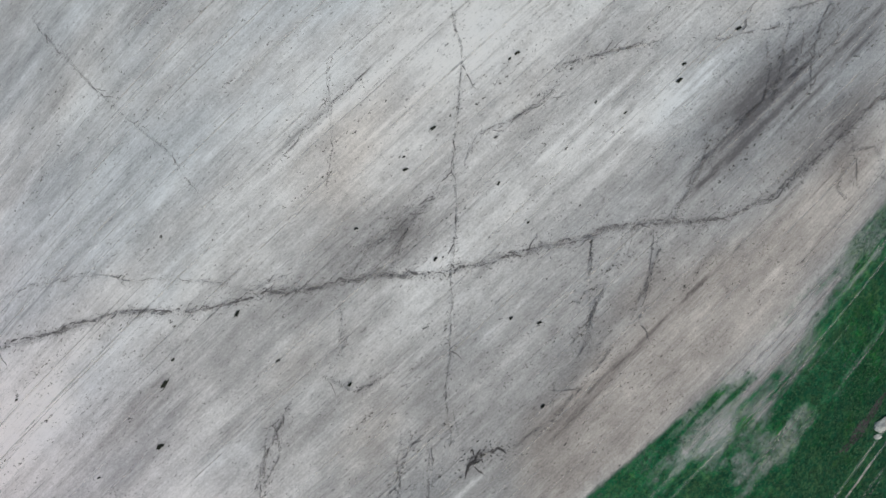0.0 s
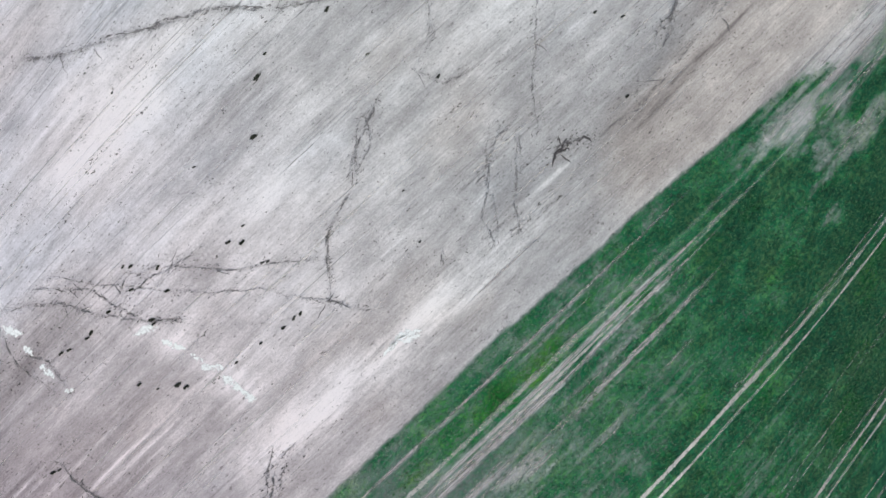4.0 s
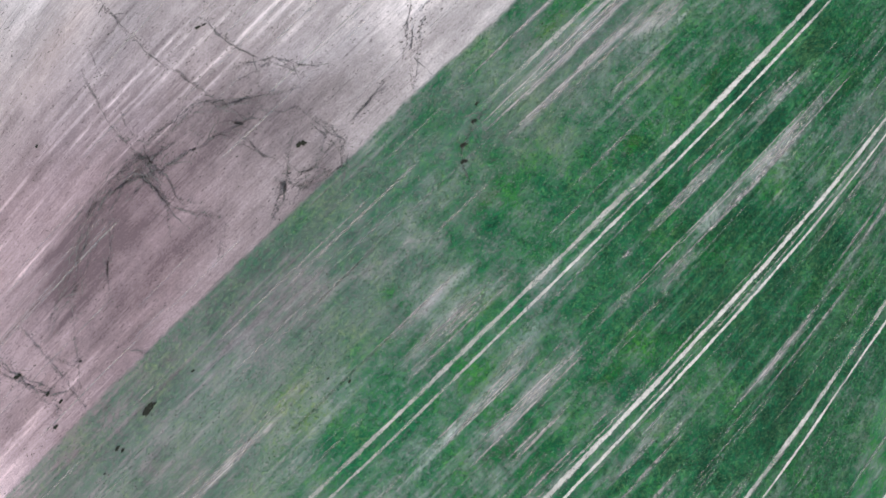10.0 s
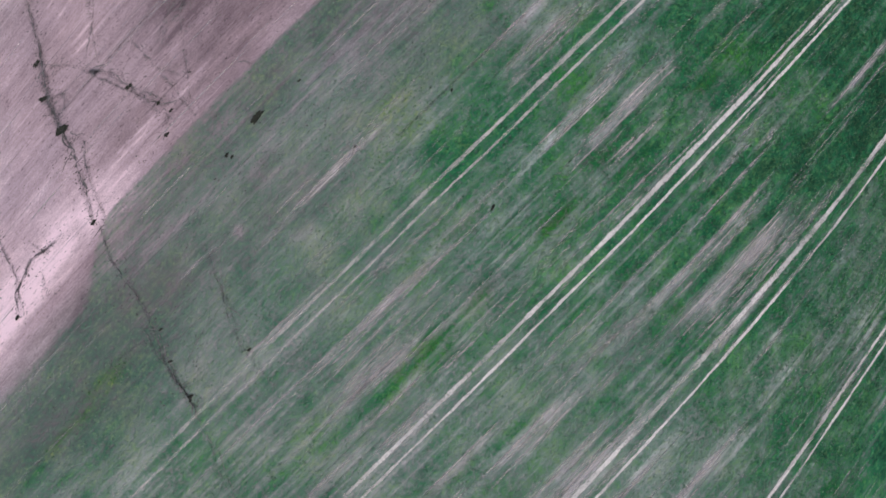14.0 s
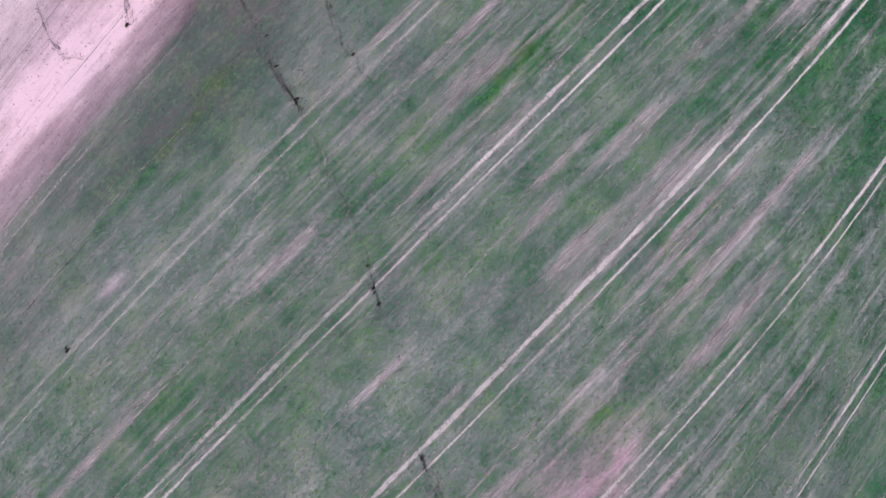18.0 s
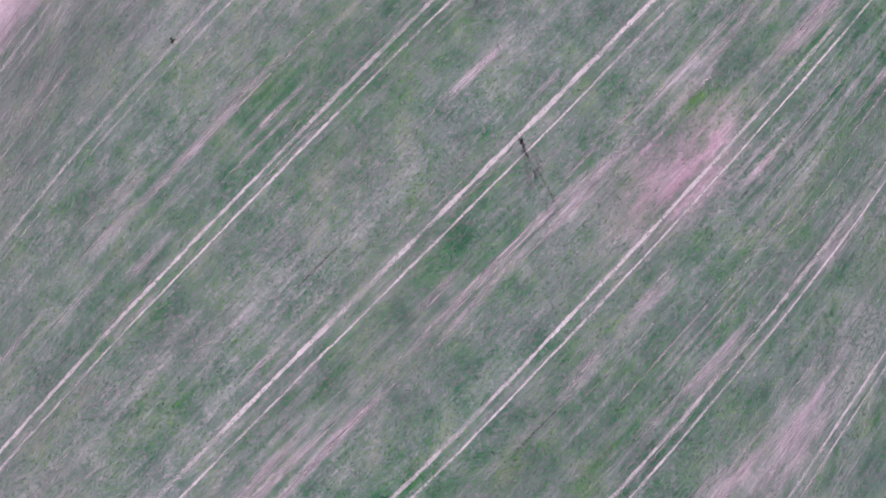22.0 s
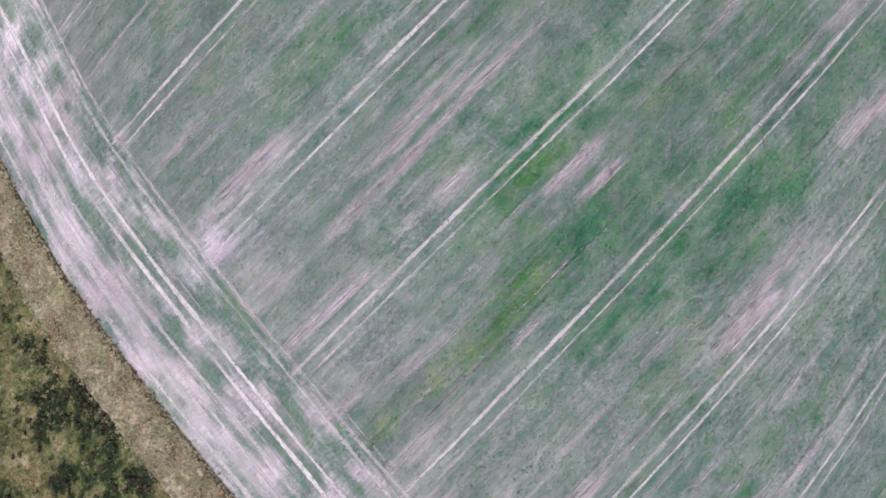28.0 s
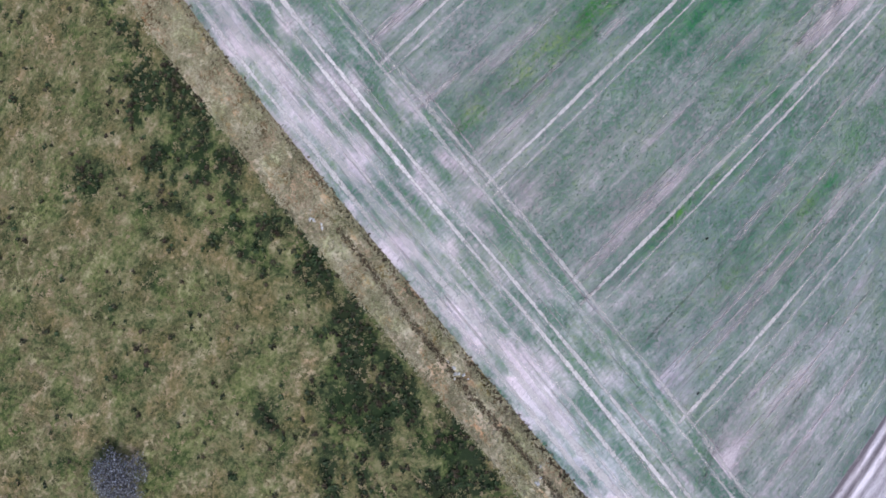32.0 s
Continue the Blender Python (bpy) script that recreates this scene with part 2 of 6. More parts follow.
# soft patches: u, v, half length along the rows, half width across, strength
BARE_SPOTS_A = [
    (-106.2, 63, 5, 3.2, 0.42), (-196.8, 142, 10, 5, 0.62), (-189.6, 143.4, 6, 3, 0.3), (-210.8, 183.9, 20, 4.5, 0.26),
    (-205, 185.2, 18, 6, 0.2), (-193.7, 108.7, 9, 5, 0.22), (-164.4, 55.9, 0.9, 0.9, 1), (-153.9, 52.5, 9, 5, 0.3),
    (-132.4, 47.1, 10, 4, 0.28), (-105.1, 52.4, 14, 7, 0.3), (-120.2, 49.8, 14, 6, 0.3), (-206.6, 58.6, 20, 6, 0.3),
    (-226.9, 68.7, 2.2, 1.1, 0.8), (-157.7, 63.6, 2.5, 1.5, 0.5), (-176.8, 51.3, 10, 8, 0.3),
    (-182.1, 68.5, 8, 5, 0.3), (-104.8, 110, 5, 4, 0.3), (-311.5, 121.6, 4, 3, 0.3), (-313.3, 96.2, 3, 2.5, 0.5),
    (-279, 141.6, 5, 4, 0.3),
]
BARE_SPOTS_B = [
    (26, 47, 15, 5, 0.34), (31.5, 44.2, 8, 2.6, 0.55), (18.5, 50, 8, 2.4, 0.3), (11.5, 46.6, 6, 2, 0.3), (13, 55, 9, 4, 0.22), (33, 57, 9, 3, 0.2),
    (-313.2, 119.6, 4, 3, 0.5), (-316.5, 173.4, 5, 3, 0.3), (-319.7, 210.4, 4, 3, 0.5), (-320.6, 225, 3, 2.5, 0.6),
    (10.5, 62.9, 2, 2, 0.5), (38.5, 44.9, 14, 2.5, 0.4), (8.4, 45.6, 10, 3, 0.2),
    (21.7, 56.9, 9, 3, 0.3), (-250.2, 190, 14, 5, 0.3), (-288.9, 226.1, 20, 8, 0.25), (-309.3, 231.7, 14, 6, 0.25),
]
BARE_SPOTS = BARE_SPOTS_A + BARE_SPOTS_B
LUSH_SPOTS = [
    (-256.0, 174.0, 15.4, 6.0, 0.22), (-239.6, 179.2, 7.7, 3.4, 0.15), (-230.7, 162.4, 10.3, 6.0, 0.15),
    (-205, 62, 16, 7, 0.35), (-190, 74, 10, 6, 0.25), (-222, 60, 10, 6, 0.25),
    (-135.1, 69.3, 16, 6, 0.3), (-134, 68.3, 12, 4, 0.3), (-157.9, 88.4, 10, 5, 0.25), (-276.1, 160.9, 16, 5, 0.28),
    (-277.2, 174.4, 14, 4, 0.22), (-279.7, 161.6, 12, 5, 0.2), (-48.2, 43.8, 16, 4, 0.2), (-58, 66.4, 40, 10, 0.12),
    (-189.8, 89.4, 9, 6, 0.08), (-187.4, 135.8, 5, 3, 0.3), (-223.4, 126.1, 12, 8, 0.15), (-233.1, 87.8, 9, 5, 0.2),
    (-159.5, 88.3, 8, 3, 0.35), (-204, 59, 14, 4, 0.2), (-257.4, 145.2, 20, 6, 0.18), (-313.7, 160.1, 3, 2, 0.4),
    (-300.4, 192.3, 8, 1.2, 0.4), (-276.4, 206.4, 4, 2, 0.3),
]
# fresh yellow-green crop: u, v, half length, half width, strength
FRESH_A = [
    (-42.2, 45.7, 9.4, 2.2, 0.5), (-18.8, 71.4, 6, 2.6, 0.3), (-37.4, 54.7, 5.1, 1.7, 0.3),
    (-43.9, 45.5, 6.8, 2.1, 0.8), (-66.1, 44.9, 4.3, 1.2, 0.7), (-68.7, 66.5, 6, 1.7, 0.6),
    (-54.5, 68.3, 7.7, 1.7, 0.3), (-25.1, 68, 3.4, 1.4, 0.4), (-133.5, 58.5, 5.1, 1.5, 0.7),
    (-94.4, 89.4, 6.8, 1.2, 0.4), (-100.1, 69.1, 3.4, 1, 0.5), (-91.4, 57.6, 2.6, 1, 0.4),
    (-54.7, 106, 5.1, 0.7, 0.4), (-128, 88.8, 5.1, 1.7, 0.8), (-136.3, 62.5, 5.1, 1.7, 0.7),
    (-143, 78.2, 7.7, 1.9, 0.7), (-159.4, 90.3, 6, 1.7, 0.8), (-195.9, 58.5, 3.4, 1.2, 0.7),
    (-124, 111.3, 4.3, 1, 0.4),
]
FRESH_B = [
    (-150.2, 64.6, 5.1, 1.4, 0.5), (-157.7, 88.2, 5.1, 1.5, 0.8), (-160.6, 124.9, 2.6, 1.4, 0.8),
    (-204.1, 59.2, 5.1, 1.2, 0.7), (-144.5, 88.7, 3.4, 1.4, 0.5), (-138.6, 142.8, 5.1, 0.7, 0.7),
    (-165.4, 104.7, 2.6, 0.9, 0.5), (-193.6, 57.4, 4.3, 1, 0.5), (-185.3, 136.1, 2.6, 1.3, 0.7),
    (-233.2, 87.1, 5.1, 1.7, 0.3), (-182.3, 150.3, 2.6, 1, 0.6), (-232.6, 106.9, 7.7, 3.4, 0.25),
    (-244.8, 154, 6, 2.2, 0.4), (-235.2, 163.5, 4.3, 1.7, 0.4), (-287.2, 100.2, 4.3, 1.4, 0.4),
    (-284.2, 109.5, 4.3, 1.7, 0.3), (-254.3, 143.5, 5.1, 1, 0.4), (-287.4, 159.2, 9.4, 2.2, 0.7),
    (-266.4, 148.3, 6, 1.4, 0.8),
]
FRESH_C = [
    (-272.3, 146.8, 3.4, 1.4, 0.6), (-313.3, 159.4, 3.4, 1.4, 0.7), (-267.4, 191, 5.1, 0.6, 0.6),
    (-303.2, 160.3, 5.1, 1.2, 0.5), (-294.7, 161.5, 6, 1.5, 0.6), (-296.5, 192.5, 6.8, 0.6, 0.9),
    (-289.6, 161.8, 7.7, 1.7, 0.6), (-285.2, 206.4, 3.4, 1.2, 0.6), (-312.2, 159.7, 3.4, 1, 0.7),
    (-302.8, 160.2, 5.1, 1.2, 0.5), (-280.1, 159.9, 5.1, 1.7, 0.5), (-301.7, 205.5, 5.1, 1, 0.4),
]
FRESH = FRESH_A + FRESH_B + FRESH_C
# lighter and darker soil: u, v, half length, half width, strength
SOIL_SPOTS_A = [
    (-102.7, -32.1, 3, 2, 0.2), (-99.3, -26.9, 3, 2, 0.2), (-97.8, -16.2, 3, 2, 0.2), (-99.6, -20.8, 3, 2, 0.2),
    (-97.5, -6.1, 3, 2, 0.2), (-81.9, 0.9, 3, 2, 0.2), (-80.3, 4.2, 3, 2, 0.2), (-79.4, 6.7, 3, 2, 0.2),
    (-77.9, 11.9, 3, 2, 0.2), (-76.4, 15.8, 3, 2, 0.2), (-76.2, 18.9, 3, 2, 0.2), (-76.4, 25.7, 12, 2.2, 0.3),
    (-54.6, 28.8, 10, 3, 0.2), (-41.6, 28.6, 14, 3, 0.12), (-62.5, -29.5, 4, 3, 0.15), (-77, -28, 5, 3, 0.2),
    (28.6, -22.8, 8, 3, 0.35), (40, 3.4, 12, 5, 0.3), (-71.9, -24.8, 6, 3, 0.12), (55.4, 12.1, 16, 4, -0.22),
]
SOIL_SPOTS_B = [
    (-2, -7.5, 9, 3.5, -0.22), (61.6, 26.6, 9, 5, -0.3), (-111.7, 21.8, 10, 5, -0.25), (-56.5, -10.8, 8, 2, -0.12),
    (-141.5, 20.7, 10, 4, -0.28), (-129.5, 16.5, 9, 3, -0.3), (-103.1, 29.2, 8, 4, -0.2), (-108.3, 37.1, 7, 3, -0.25),
    (-13.3, -12.2, 8, 3, -0.25), (-67.4, 0.1, 6, 3, -0.3), (-144.3, 20.1, 9, 5, -0.32), (-135, 30.5, 12, 3, -0.2),
    (-183.9, 36, 12, 4, 0.4), (-204.5, 38.9, 14, 5, 0.4), (-217.5, 34.3, 14, 6, 0.35), (-52.3, -14.3, 5, 3, -0.03),
    (-98.7, -11.8, 8, 5, -0.25), (-186, 52, 12, 6, -0.4), (-204.8, 56.3, 16, 6, -0.35), (-195.8, 60.7, 14, 5, -0.3),
]
SOIL_SPOTS_C = [
    (-154.4, 15.7, 10, 8, 0.15), (31.5, 43.6, 9, 2.4, 0.4), (15.4, 22.8, 14, 4, -0.08),
]
SOIL_SPOTS_D = [
    (-61.2, -28.7, 6.0, 2.7, 0.3), (-73.5, -26.2, 5.1, 2.4, 0.25), (-61.3, -28.6, 5.1, 4.3, 0.25), (26.7, -0.6, 8.5, 2.6, 0.2),
    (-49.8, -13.8, 3.4, 2.6, -0.08), (-53.4, 26.1, 6.0, 1.7, -0.22), (-72.5, 28.9, 10.3, 2.2, 0.25), (-111.8, 21.4, 9.4, 4.3, -0.2),
    (-114.3, 13.2, 5.1, 2.6, -0.12), (-0.6, -17.6, 9.4, 5.1, 0.12), (-2.4, -7.8, 6.8, 2.2, -0.2), (55.5, 15.9, 11.1, 3.4, -0.22),
    (60.6, 30.7, 4.3, 2.6, -0.2), (-16.0, 7.5, 5.1, 1.7, -0.1), (-17.6, 1.4, 4.3, 1.2, 0.15), (30.9, 27.7, 12.0, 3.4, -0.06),
]
SOIL_SPOTS = SOIL_SPOTS_A + SOIL_SPOTS_B + SOIL_SPOTS_C + SOIL_SPOTS_D
# lighter and darker lines along the rows in the bare soil: from u, to u, at v, half width, strength
SOIL_LINES_A = [
    (-152, -104, 15.3, 0.25, 0.35), (-104, -86, 16.2, 0.25, 0.3), (-129, -108, 5.3, 0.2, 0.3),
    (-143, -113, 7.9, 0.25, 0.3), (-79, -66, 28.7, 0.3, 0.5), (-76, -61, 28.3, 0.3, 0.4), (-13, 28, -28.8, 0.3, 0.25),
    (3, 10, 27.1, 0.3, 0.4), (22, 43, -2.3, 0.4, 0.3), (42, 60, 5.7, 0.5, 0.3), (-79, -67, 27.8, 0.3, 0.5),
    (-102, -83, 14.7, 0.3, 0.3), (-152, -124, 2.9, 0.3, 0.35), (-155, -116, 14.2, 0.25, 0.3),
    (-173, -141, 33.7, 0.3, 0.3), (-170, -153, 3.1, 0.4, 0.4), (-170, -153, 12.6, 0.3, 0.3),
    (-175, -150, 32.9, 0.3, 0.3), (-1, 51, 28.5, 0.25, -0.35),
]
SOIL_LINES_B = [
    (5, 40, 28.4, 0.3, -0.3), (38, 82, 17.7, 0.4, -0.35), (-10, 11, 27.1, 0.3, -0.3), (-86, -66, 13.9, 0.3, 0.25),
    (-59, -33, -41.8, 0.3, -0.2),
]
SOIL_LINES_C = [
    (28, 68, 15.3, 0.51, -0.4), (34, 51, 17.1, 0.38, -0.3), (39, 72, 17.4, 0.43, -0.35), (22, 47, 17.3, 0.34, -0.25),
    (51, 66, 12.7, 1.88, -0.25), (59, 70, 26.3, 0.38, -0.3), (56, 78, 19.6, 0.34, -0.35), (56, 73, 20.6, 0.3, 0.4),
    (51, 63, 19.2, 0.26, 0.3), (-12, 21, -30.5, 0.26, -0.3), (-50, -29, -14.9, 0.26, 0.15), (3, 23, -22.3, 0.3, 0.25),
    (36, 58, 4.5, 0.38, 0.25), (26, 39, 2.8, 0.68, 0.25), (-80, -61, 27.3, 0.43, 0.31), (-78, -65, 28.2, 0.34, 0.25),
    (-111, -77, 13.1, 0.22, 0.28), (-99, -72, 18.3, 0.22, 0.15), (-130, -106, 6.7, 0.3, 0.22),
]
SOIL_LINES_D = [
    (-134, -108, 13, 0.26, 0.22), (-114, -96, -15.6, 0.3, 0.19), (-113, -81, -4.4, 0.26, 0.15),
    (-75, -42, 29.3, 0.51, 0.19), (-57, -41, 28.4, 0.85, 0.22), (-83, -74, 20, 0.34, 0.19),
    (-122, -107, -3.7, 0.38, -0.25), (-123, -108, 4.4, 0.43, -0.25), (-133, -105, 5.3, 0.34, 0.19),
    (-146, -106, 5.4, 0.26, 0.25), (-125, -93, 8.9, 0.3, 0.25), (-150, -135, 9, 0.6, 0.25), (-116, -89, 13.2, 0.26, 0.25),
    (-140, -119, 0.4, 0.34, 0.19), (-117, -105, 5.3, 0.6, -0.2), (-133, -120, -2.6, 0.38, -0.2),
    (-45, -28, 31.2, 0.85, 0.22), (-59, -46, 31.2, 0.94, 0.22), (-30, -13, 26.5, 0.51, 0.3),
]
SOIL_LINES_E = [
    (-86, -70, 14.6, 0.26, 0.22), (-92, -87, 0.4, 0.43, 0.25), (-5, 8, 29.8, 0.34, -0.3), (-2, 19, 29.1, 0.34, -0.2),
    (3, 11, 26.6, 0.38, 0.3), (-81, -70, -35.6, 0.6, -0.2), (-53, -42, -17.4, 1.11, -0.15),
    (-158, -146, 8, 0.34, 0.25), (-169, -152, 6.4, 0.43, 0.25), (-168, -149, 14.4, 0.34, 0.25),
    (-172, -159, 34.1, 0.34, 0.19), (-154, -142, 25.6, 0.6, -0.4), (-151, -139, 15.8, 0.77, -0.35),
    (-187, -179, 27.2, 0.6, 0.19), (-223, -211, 38.6, 0.6, 0.15), (-196, -183, 40.7, 0.43, 0.15),
]
SOIL_LINES = SOIL_LINES_A + SOIL_LINES_B + SOIL_LINES_C + SOIL_LINES_D + SOIL_LINES_E
# dark herb thickets in the meadow: distance from the zero line, v, half depth, half length, strength
THICKETS_A = [
    (-339.6, 122.0, 3.4, 4.6, 1), (-346.3, 132.0, 3.5, 4.7, 0.6), (-339.1, 137.8, 4.0, 5.4, 0.7), (-339.3, 148.9, 4.4, 5.9, 1),
    (-345.2, 145.8, 2.7, 3.7, 0.7), (-337.2, 157.6, 3.6, 4.9, 0.9), (-338.9, 171.5, 4.0, 5.4, 0.6), (-341.0, 180.4, 4.4, 5.9, 1),
    (-355.9, 124.1, 2.0, 2.7, 0.7), (-348.1, 175.1, 2.5, 3.4, 0.8), (-346.7, 134.3, 4.4, 5.9, 0.6), (-356.3, 171.4, 2.5, 3.4, 0.7),
    (-340.4, 185.5, 5.8, 7.9, 1), (-341.9, 194.9, 4.4, 5.9, 1), (-354.2, 185.1, 4.4, 5.9, 0.8), (-343.2, 119.7, 3.3, 4.4, 0.8),
    (-338.1, 172.4, 3.3, 4.4, 0.7), (-332.3, 102.0, 2.9, 3.9, 0.5), (-335.5, 119.6, 3.6, 4.9, 0.9),
]
THICKETS_B = [
    (-335.1, 131.7, 3.6, 4.9, 0.9), (-336.9, 100.5, 4.7, 6.4, 0.5), (-365.2, 141.4, 1.8, 2.5, 0.5), (-363.5, 132.5, 1.5, 2.0, 0.5),
    (-366.7, 152.0, 1.5, 2.0, 0.6), (-357.3, 122.4, 1.7, 2.3, 0.7),
]
THICKETS = THICKETS_A + THICKETS_B


# ---- what grows where ----
def crop_cover(u, v):
    e = skew(u, v)
    streak = fbm(u / 13.0, v / 0.7, 11, 3)
    fine = fbm(u / 3.5, v / 0.6, 23, 2)
    mottle = fbm(u / 2.6, v / 1.9, 27, 4)
    broad = fbm(u / 34.0, v / 16.0, 31, 3)
    # dense beside the near end, thinner towards the headland and along the bare field
    thin = 0.16 - 0.12 * step(-30, 0, u) + 0.30 * step(-95, -185, u + 0.3 * (v - 100)) + (0.75 - 0.40 * step(-95, -185, u)) * (broad - 0.5)
    thin = thin + 0.24 * step(-268, -308, e)
    thin = thin + 0.38 * step(86, 50, v) * step(-20, -80, u)
    thin = thin + 0.10 * step(160, 240, v) * step(-200, -280, u)
    clumps = fbm(u / 5.5, v / 3.6, 29, 4)
    cov = 1.06 + 0.07 * step(-160, -100, u) - 0.80 * thin + 0.55 * (mottle - 0.5) + 0.24 * (clumps - 0.5) * (0.5 + thin)
    cov = cov - 0.20 * step(0.62 - 0.12 * thin, 0.76 - 0.1 * thin, streak) * (0.2 + 0.8 * thin)
    cov = cov - 0.12 * (0.15 + thin) * (fine - 0.45)
    # single rows sown too thin: long soft lines, more of them in some strips than in others
    zone = step(0.42, 0.62, fbm(u / 45.0, v / 9.0, 33, 3))
    row = fbm(u / 26.0, v / 0.62, 35, 2)
    cov = cov - (0.12 + 0.34 * zone) * step(0.60, 0.72, row) * step(20, -10, u) * (0.75 - 0.35 * step(-185, -225, u) - 0.3 * step(-115, -75, u)) + 0.07 * step(-140, -180, u) + 0.05 * step(-140, -110, u)
    row = fbm(u / 17.0, v / 1.3, 39, 3)
    cov = cov - 0.18 * zone * step(0.56, 0.70, row) * step(0, -60, u) * (1 - 0.6 * step(-185, -225, u))
    # ragged and streaked along the bare field at the near end
    cov = cov - 0.42 * step(-4, 22, u) * step(54, 42, v) * step(0.28, 0.48, fbm(u / 9.0, v / 0.8, 37, 3) - 0.016 * (v - 41))
    for u0, v0, ru, rv, k in BARE_SPOTS:
        near = (np.abs(u - u0) < 3 * ru) & (np.abs(v - v0) < 3 * rv)
        a, b = u[near], v[near]
        cov[near] -= k * bump(a, b, u0, v0, ru, rv) * (0.45 + 1.1 * step(0.25, 0.75, fbm(a / 4.0, b / 1.6, 41, 4)))
    for u0, u1, v0, w, k in STREAKS:
        k = 0.42 * k if u0 > -5 else k
        near = (u > u0 - 6) & (u < u1 + 6) & (np.abs(v - v0) < 3.5 * w + 0.6)
        a, b = u[near], v[near]
        soft = min(9.0, 0.3 * (u1 - u0))
        shift = 5.0 * (fbm(a * 0, b / 0.7 + v0, 49, 2) - 0.5)
        along = step(u0 - 4, u0 + soft, a + shift) * step(u1 + 4, u1 - soft, a + shift)
        ragged = 0.35 + 0.85 * step(0.25, 0.6, fbm(a / 4.0, b / 1.2 + v0, 47, 3))
        mid = v0 + 0.9 * (fbm(a / 14.0, a * 0 + v0, 3, 2) - 0.5)
        cov[near] -= 0.95 * k * along * np.exp(-((b - mid) / (0.8 * w)) ** 4) * ragged
    for u0, v0, ru, rv, k in LUSH_SPOTS:
        near = (np.abs(u - u0) < 3 * ru) & (np.abs(v - v0) < 3 * rv)
        a, b = u[near], v[near]
        cov[near] += k * bump(a, b, u0, v0, ru, rv) * (0.1 + 1.3 * fbm(a / 6.0, b / 2.0, 43, 3))
    # the far half is evenly thin
    calm = step(-90, -175, u + 0.3 * (v - 100))
    cov = cov + calm * 0.32 * (0.66 - cov)
    soft = 0.30 + 0.75 * step(-178, -195, u) + 0.7 * step(6, 30, u)
    cov = cov * step(-0.6 * soft, 1.8 * soft, v - edge_v(u) + 1.7 * soft * (fbm(u / 3.0, v / 1.5, 7, 3) - 0.5))
    # lush and dark at the near end
    cov = cov + 0.16 * step(-15, 12, u) * step(0.6, 0.9, cov)
    return np.clip(cov, 0.0, 1.3)


def headland_cover(u, v):
    e = skew(u, v)
    streak = fbm(v / 14.0, e / 0.8, 61, 3)
    fine = fbm(v / 4.0, e / 0.6, 67, 2)
    blotch = fbm(v / 4.5, e / 2.8, 69, 4)
    cov = 0.46 + 0.12 * step(-316, -311, e) - 0.45 * (streak - 0.5) - 0.25 * (fine - 0.5) + 1.5 * (blotch - 0.5)
    cov = cov - 0.30 * np.exp(-((e + 322.6) / 2.6) ** 2)
    for e0, w in ((-318.4, 0.8), (-320.8, 0.5), (-324.4, 0.5)):
        cov = cov + 0.25 * np.exp(-((e - e0) / w) ** 2) * step(0.42, 0.62, fbm(v / 8.0, v * 0 + e0, 71, 2))
    cov = cov + 0.3 * step(0.6, 0.75, fbm(v / 6.0, e / 2.0, 73, 2)) * step(-314, -312, e)
    return np.clip(cov, 0.0, 0.74)


def soil_tone(u, v):
    """Lightness of the dry soil, about 0.5."""
    t = 0.58 + 0.30 * (fbm(u / 14.0, v / 1.8, 81, 4) - 0.5) + 0.45 * (fbm(u / 30.0, v / 16.0, 83, 3) - 0.5)
    t = t + 0.16 * (fbm(u / 5.0, v / 0.8, 85, 2) - 0.5) + 0.25 * (fbm(u / 5.0, v / 4.0, 86, 3) - 0.5)
    t = t + 0.14 * bump(u, v, -62, 10, 30, 40) + 0.26 * bump(u, v, -95, -26, 34, 20) - 0.04 * bump(u, v, -20, 22, 44, 14) + 0.08 * step(0, -25, v) - 0.16 * bump(u, v, -110, 32, 40, 13) - 0.14 * bump(u, v, 45, 26, 50, 16) - 0.27 * bump(u, v, -145, 24, 32, 24) + 0.12 * bump(u, v, -215, 25, 30, 30)
    t = t - 0.05 * bump(u, v, -40, -30, 30, 22) + 0.20 * bump(u, v, 20, -30, 60, 36) - 0.08 * bump(u, v, -108, 4, 26, 40)
    t = t - 0.20 * step(38, 42, v) * step(70, 55, v) * step(-40, -80, u) - 0.08 * step(38, 42, v)
    for u0, v0, ru, rv, k in SOIL_SPOTS:
        t = t + k * bump(u, v, u0, v0, ru, rv) * (0.5 + fbm(u / 4.0, v / 2.0, 87, 3))
    for u0, u1, v0, w, k in SOIL_LINES:
        near = (u > u0 - 6) & (u < u1 + 6) & (np.abs(v - v0) < 3 * w + 0.3)
        a, b = u[near], v[near]
        t[near] += 0.75 * k * (0.15 + 1.4 * step(0.3, 0.65, fbm(a / 4.0, b / 0.5 + v0, 89, 3))) * step(u0 - 5, u0 + 5, a) * step(u1 + 5, u1 - 5, a) * np.exp(-((b - v0) / w) ** 2)
    return np.clip(t, 0.0, 1.0)


def soil_red(u, v):
    """Share of reddish loam in the soil."""
    r = (0.9 * bump(u, v, -150, 22, 40, 30) + 0.7 * bump(u, v, -205, 40, 30, 14)) * step(50, 41, v) + 0.9 * bump(u, v, -196, 140, 15, 8)
    r = r + 0.40 * step(-130, -200, u) * fbm(u / 20.0, v / 8.0, 161, 3) + 0.12 * step(-130, -180, u)
    r = r + 0.30 * step(-25, -80, u) * step(42, 38, v)
    return np.clip(r, 0, 1)


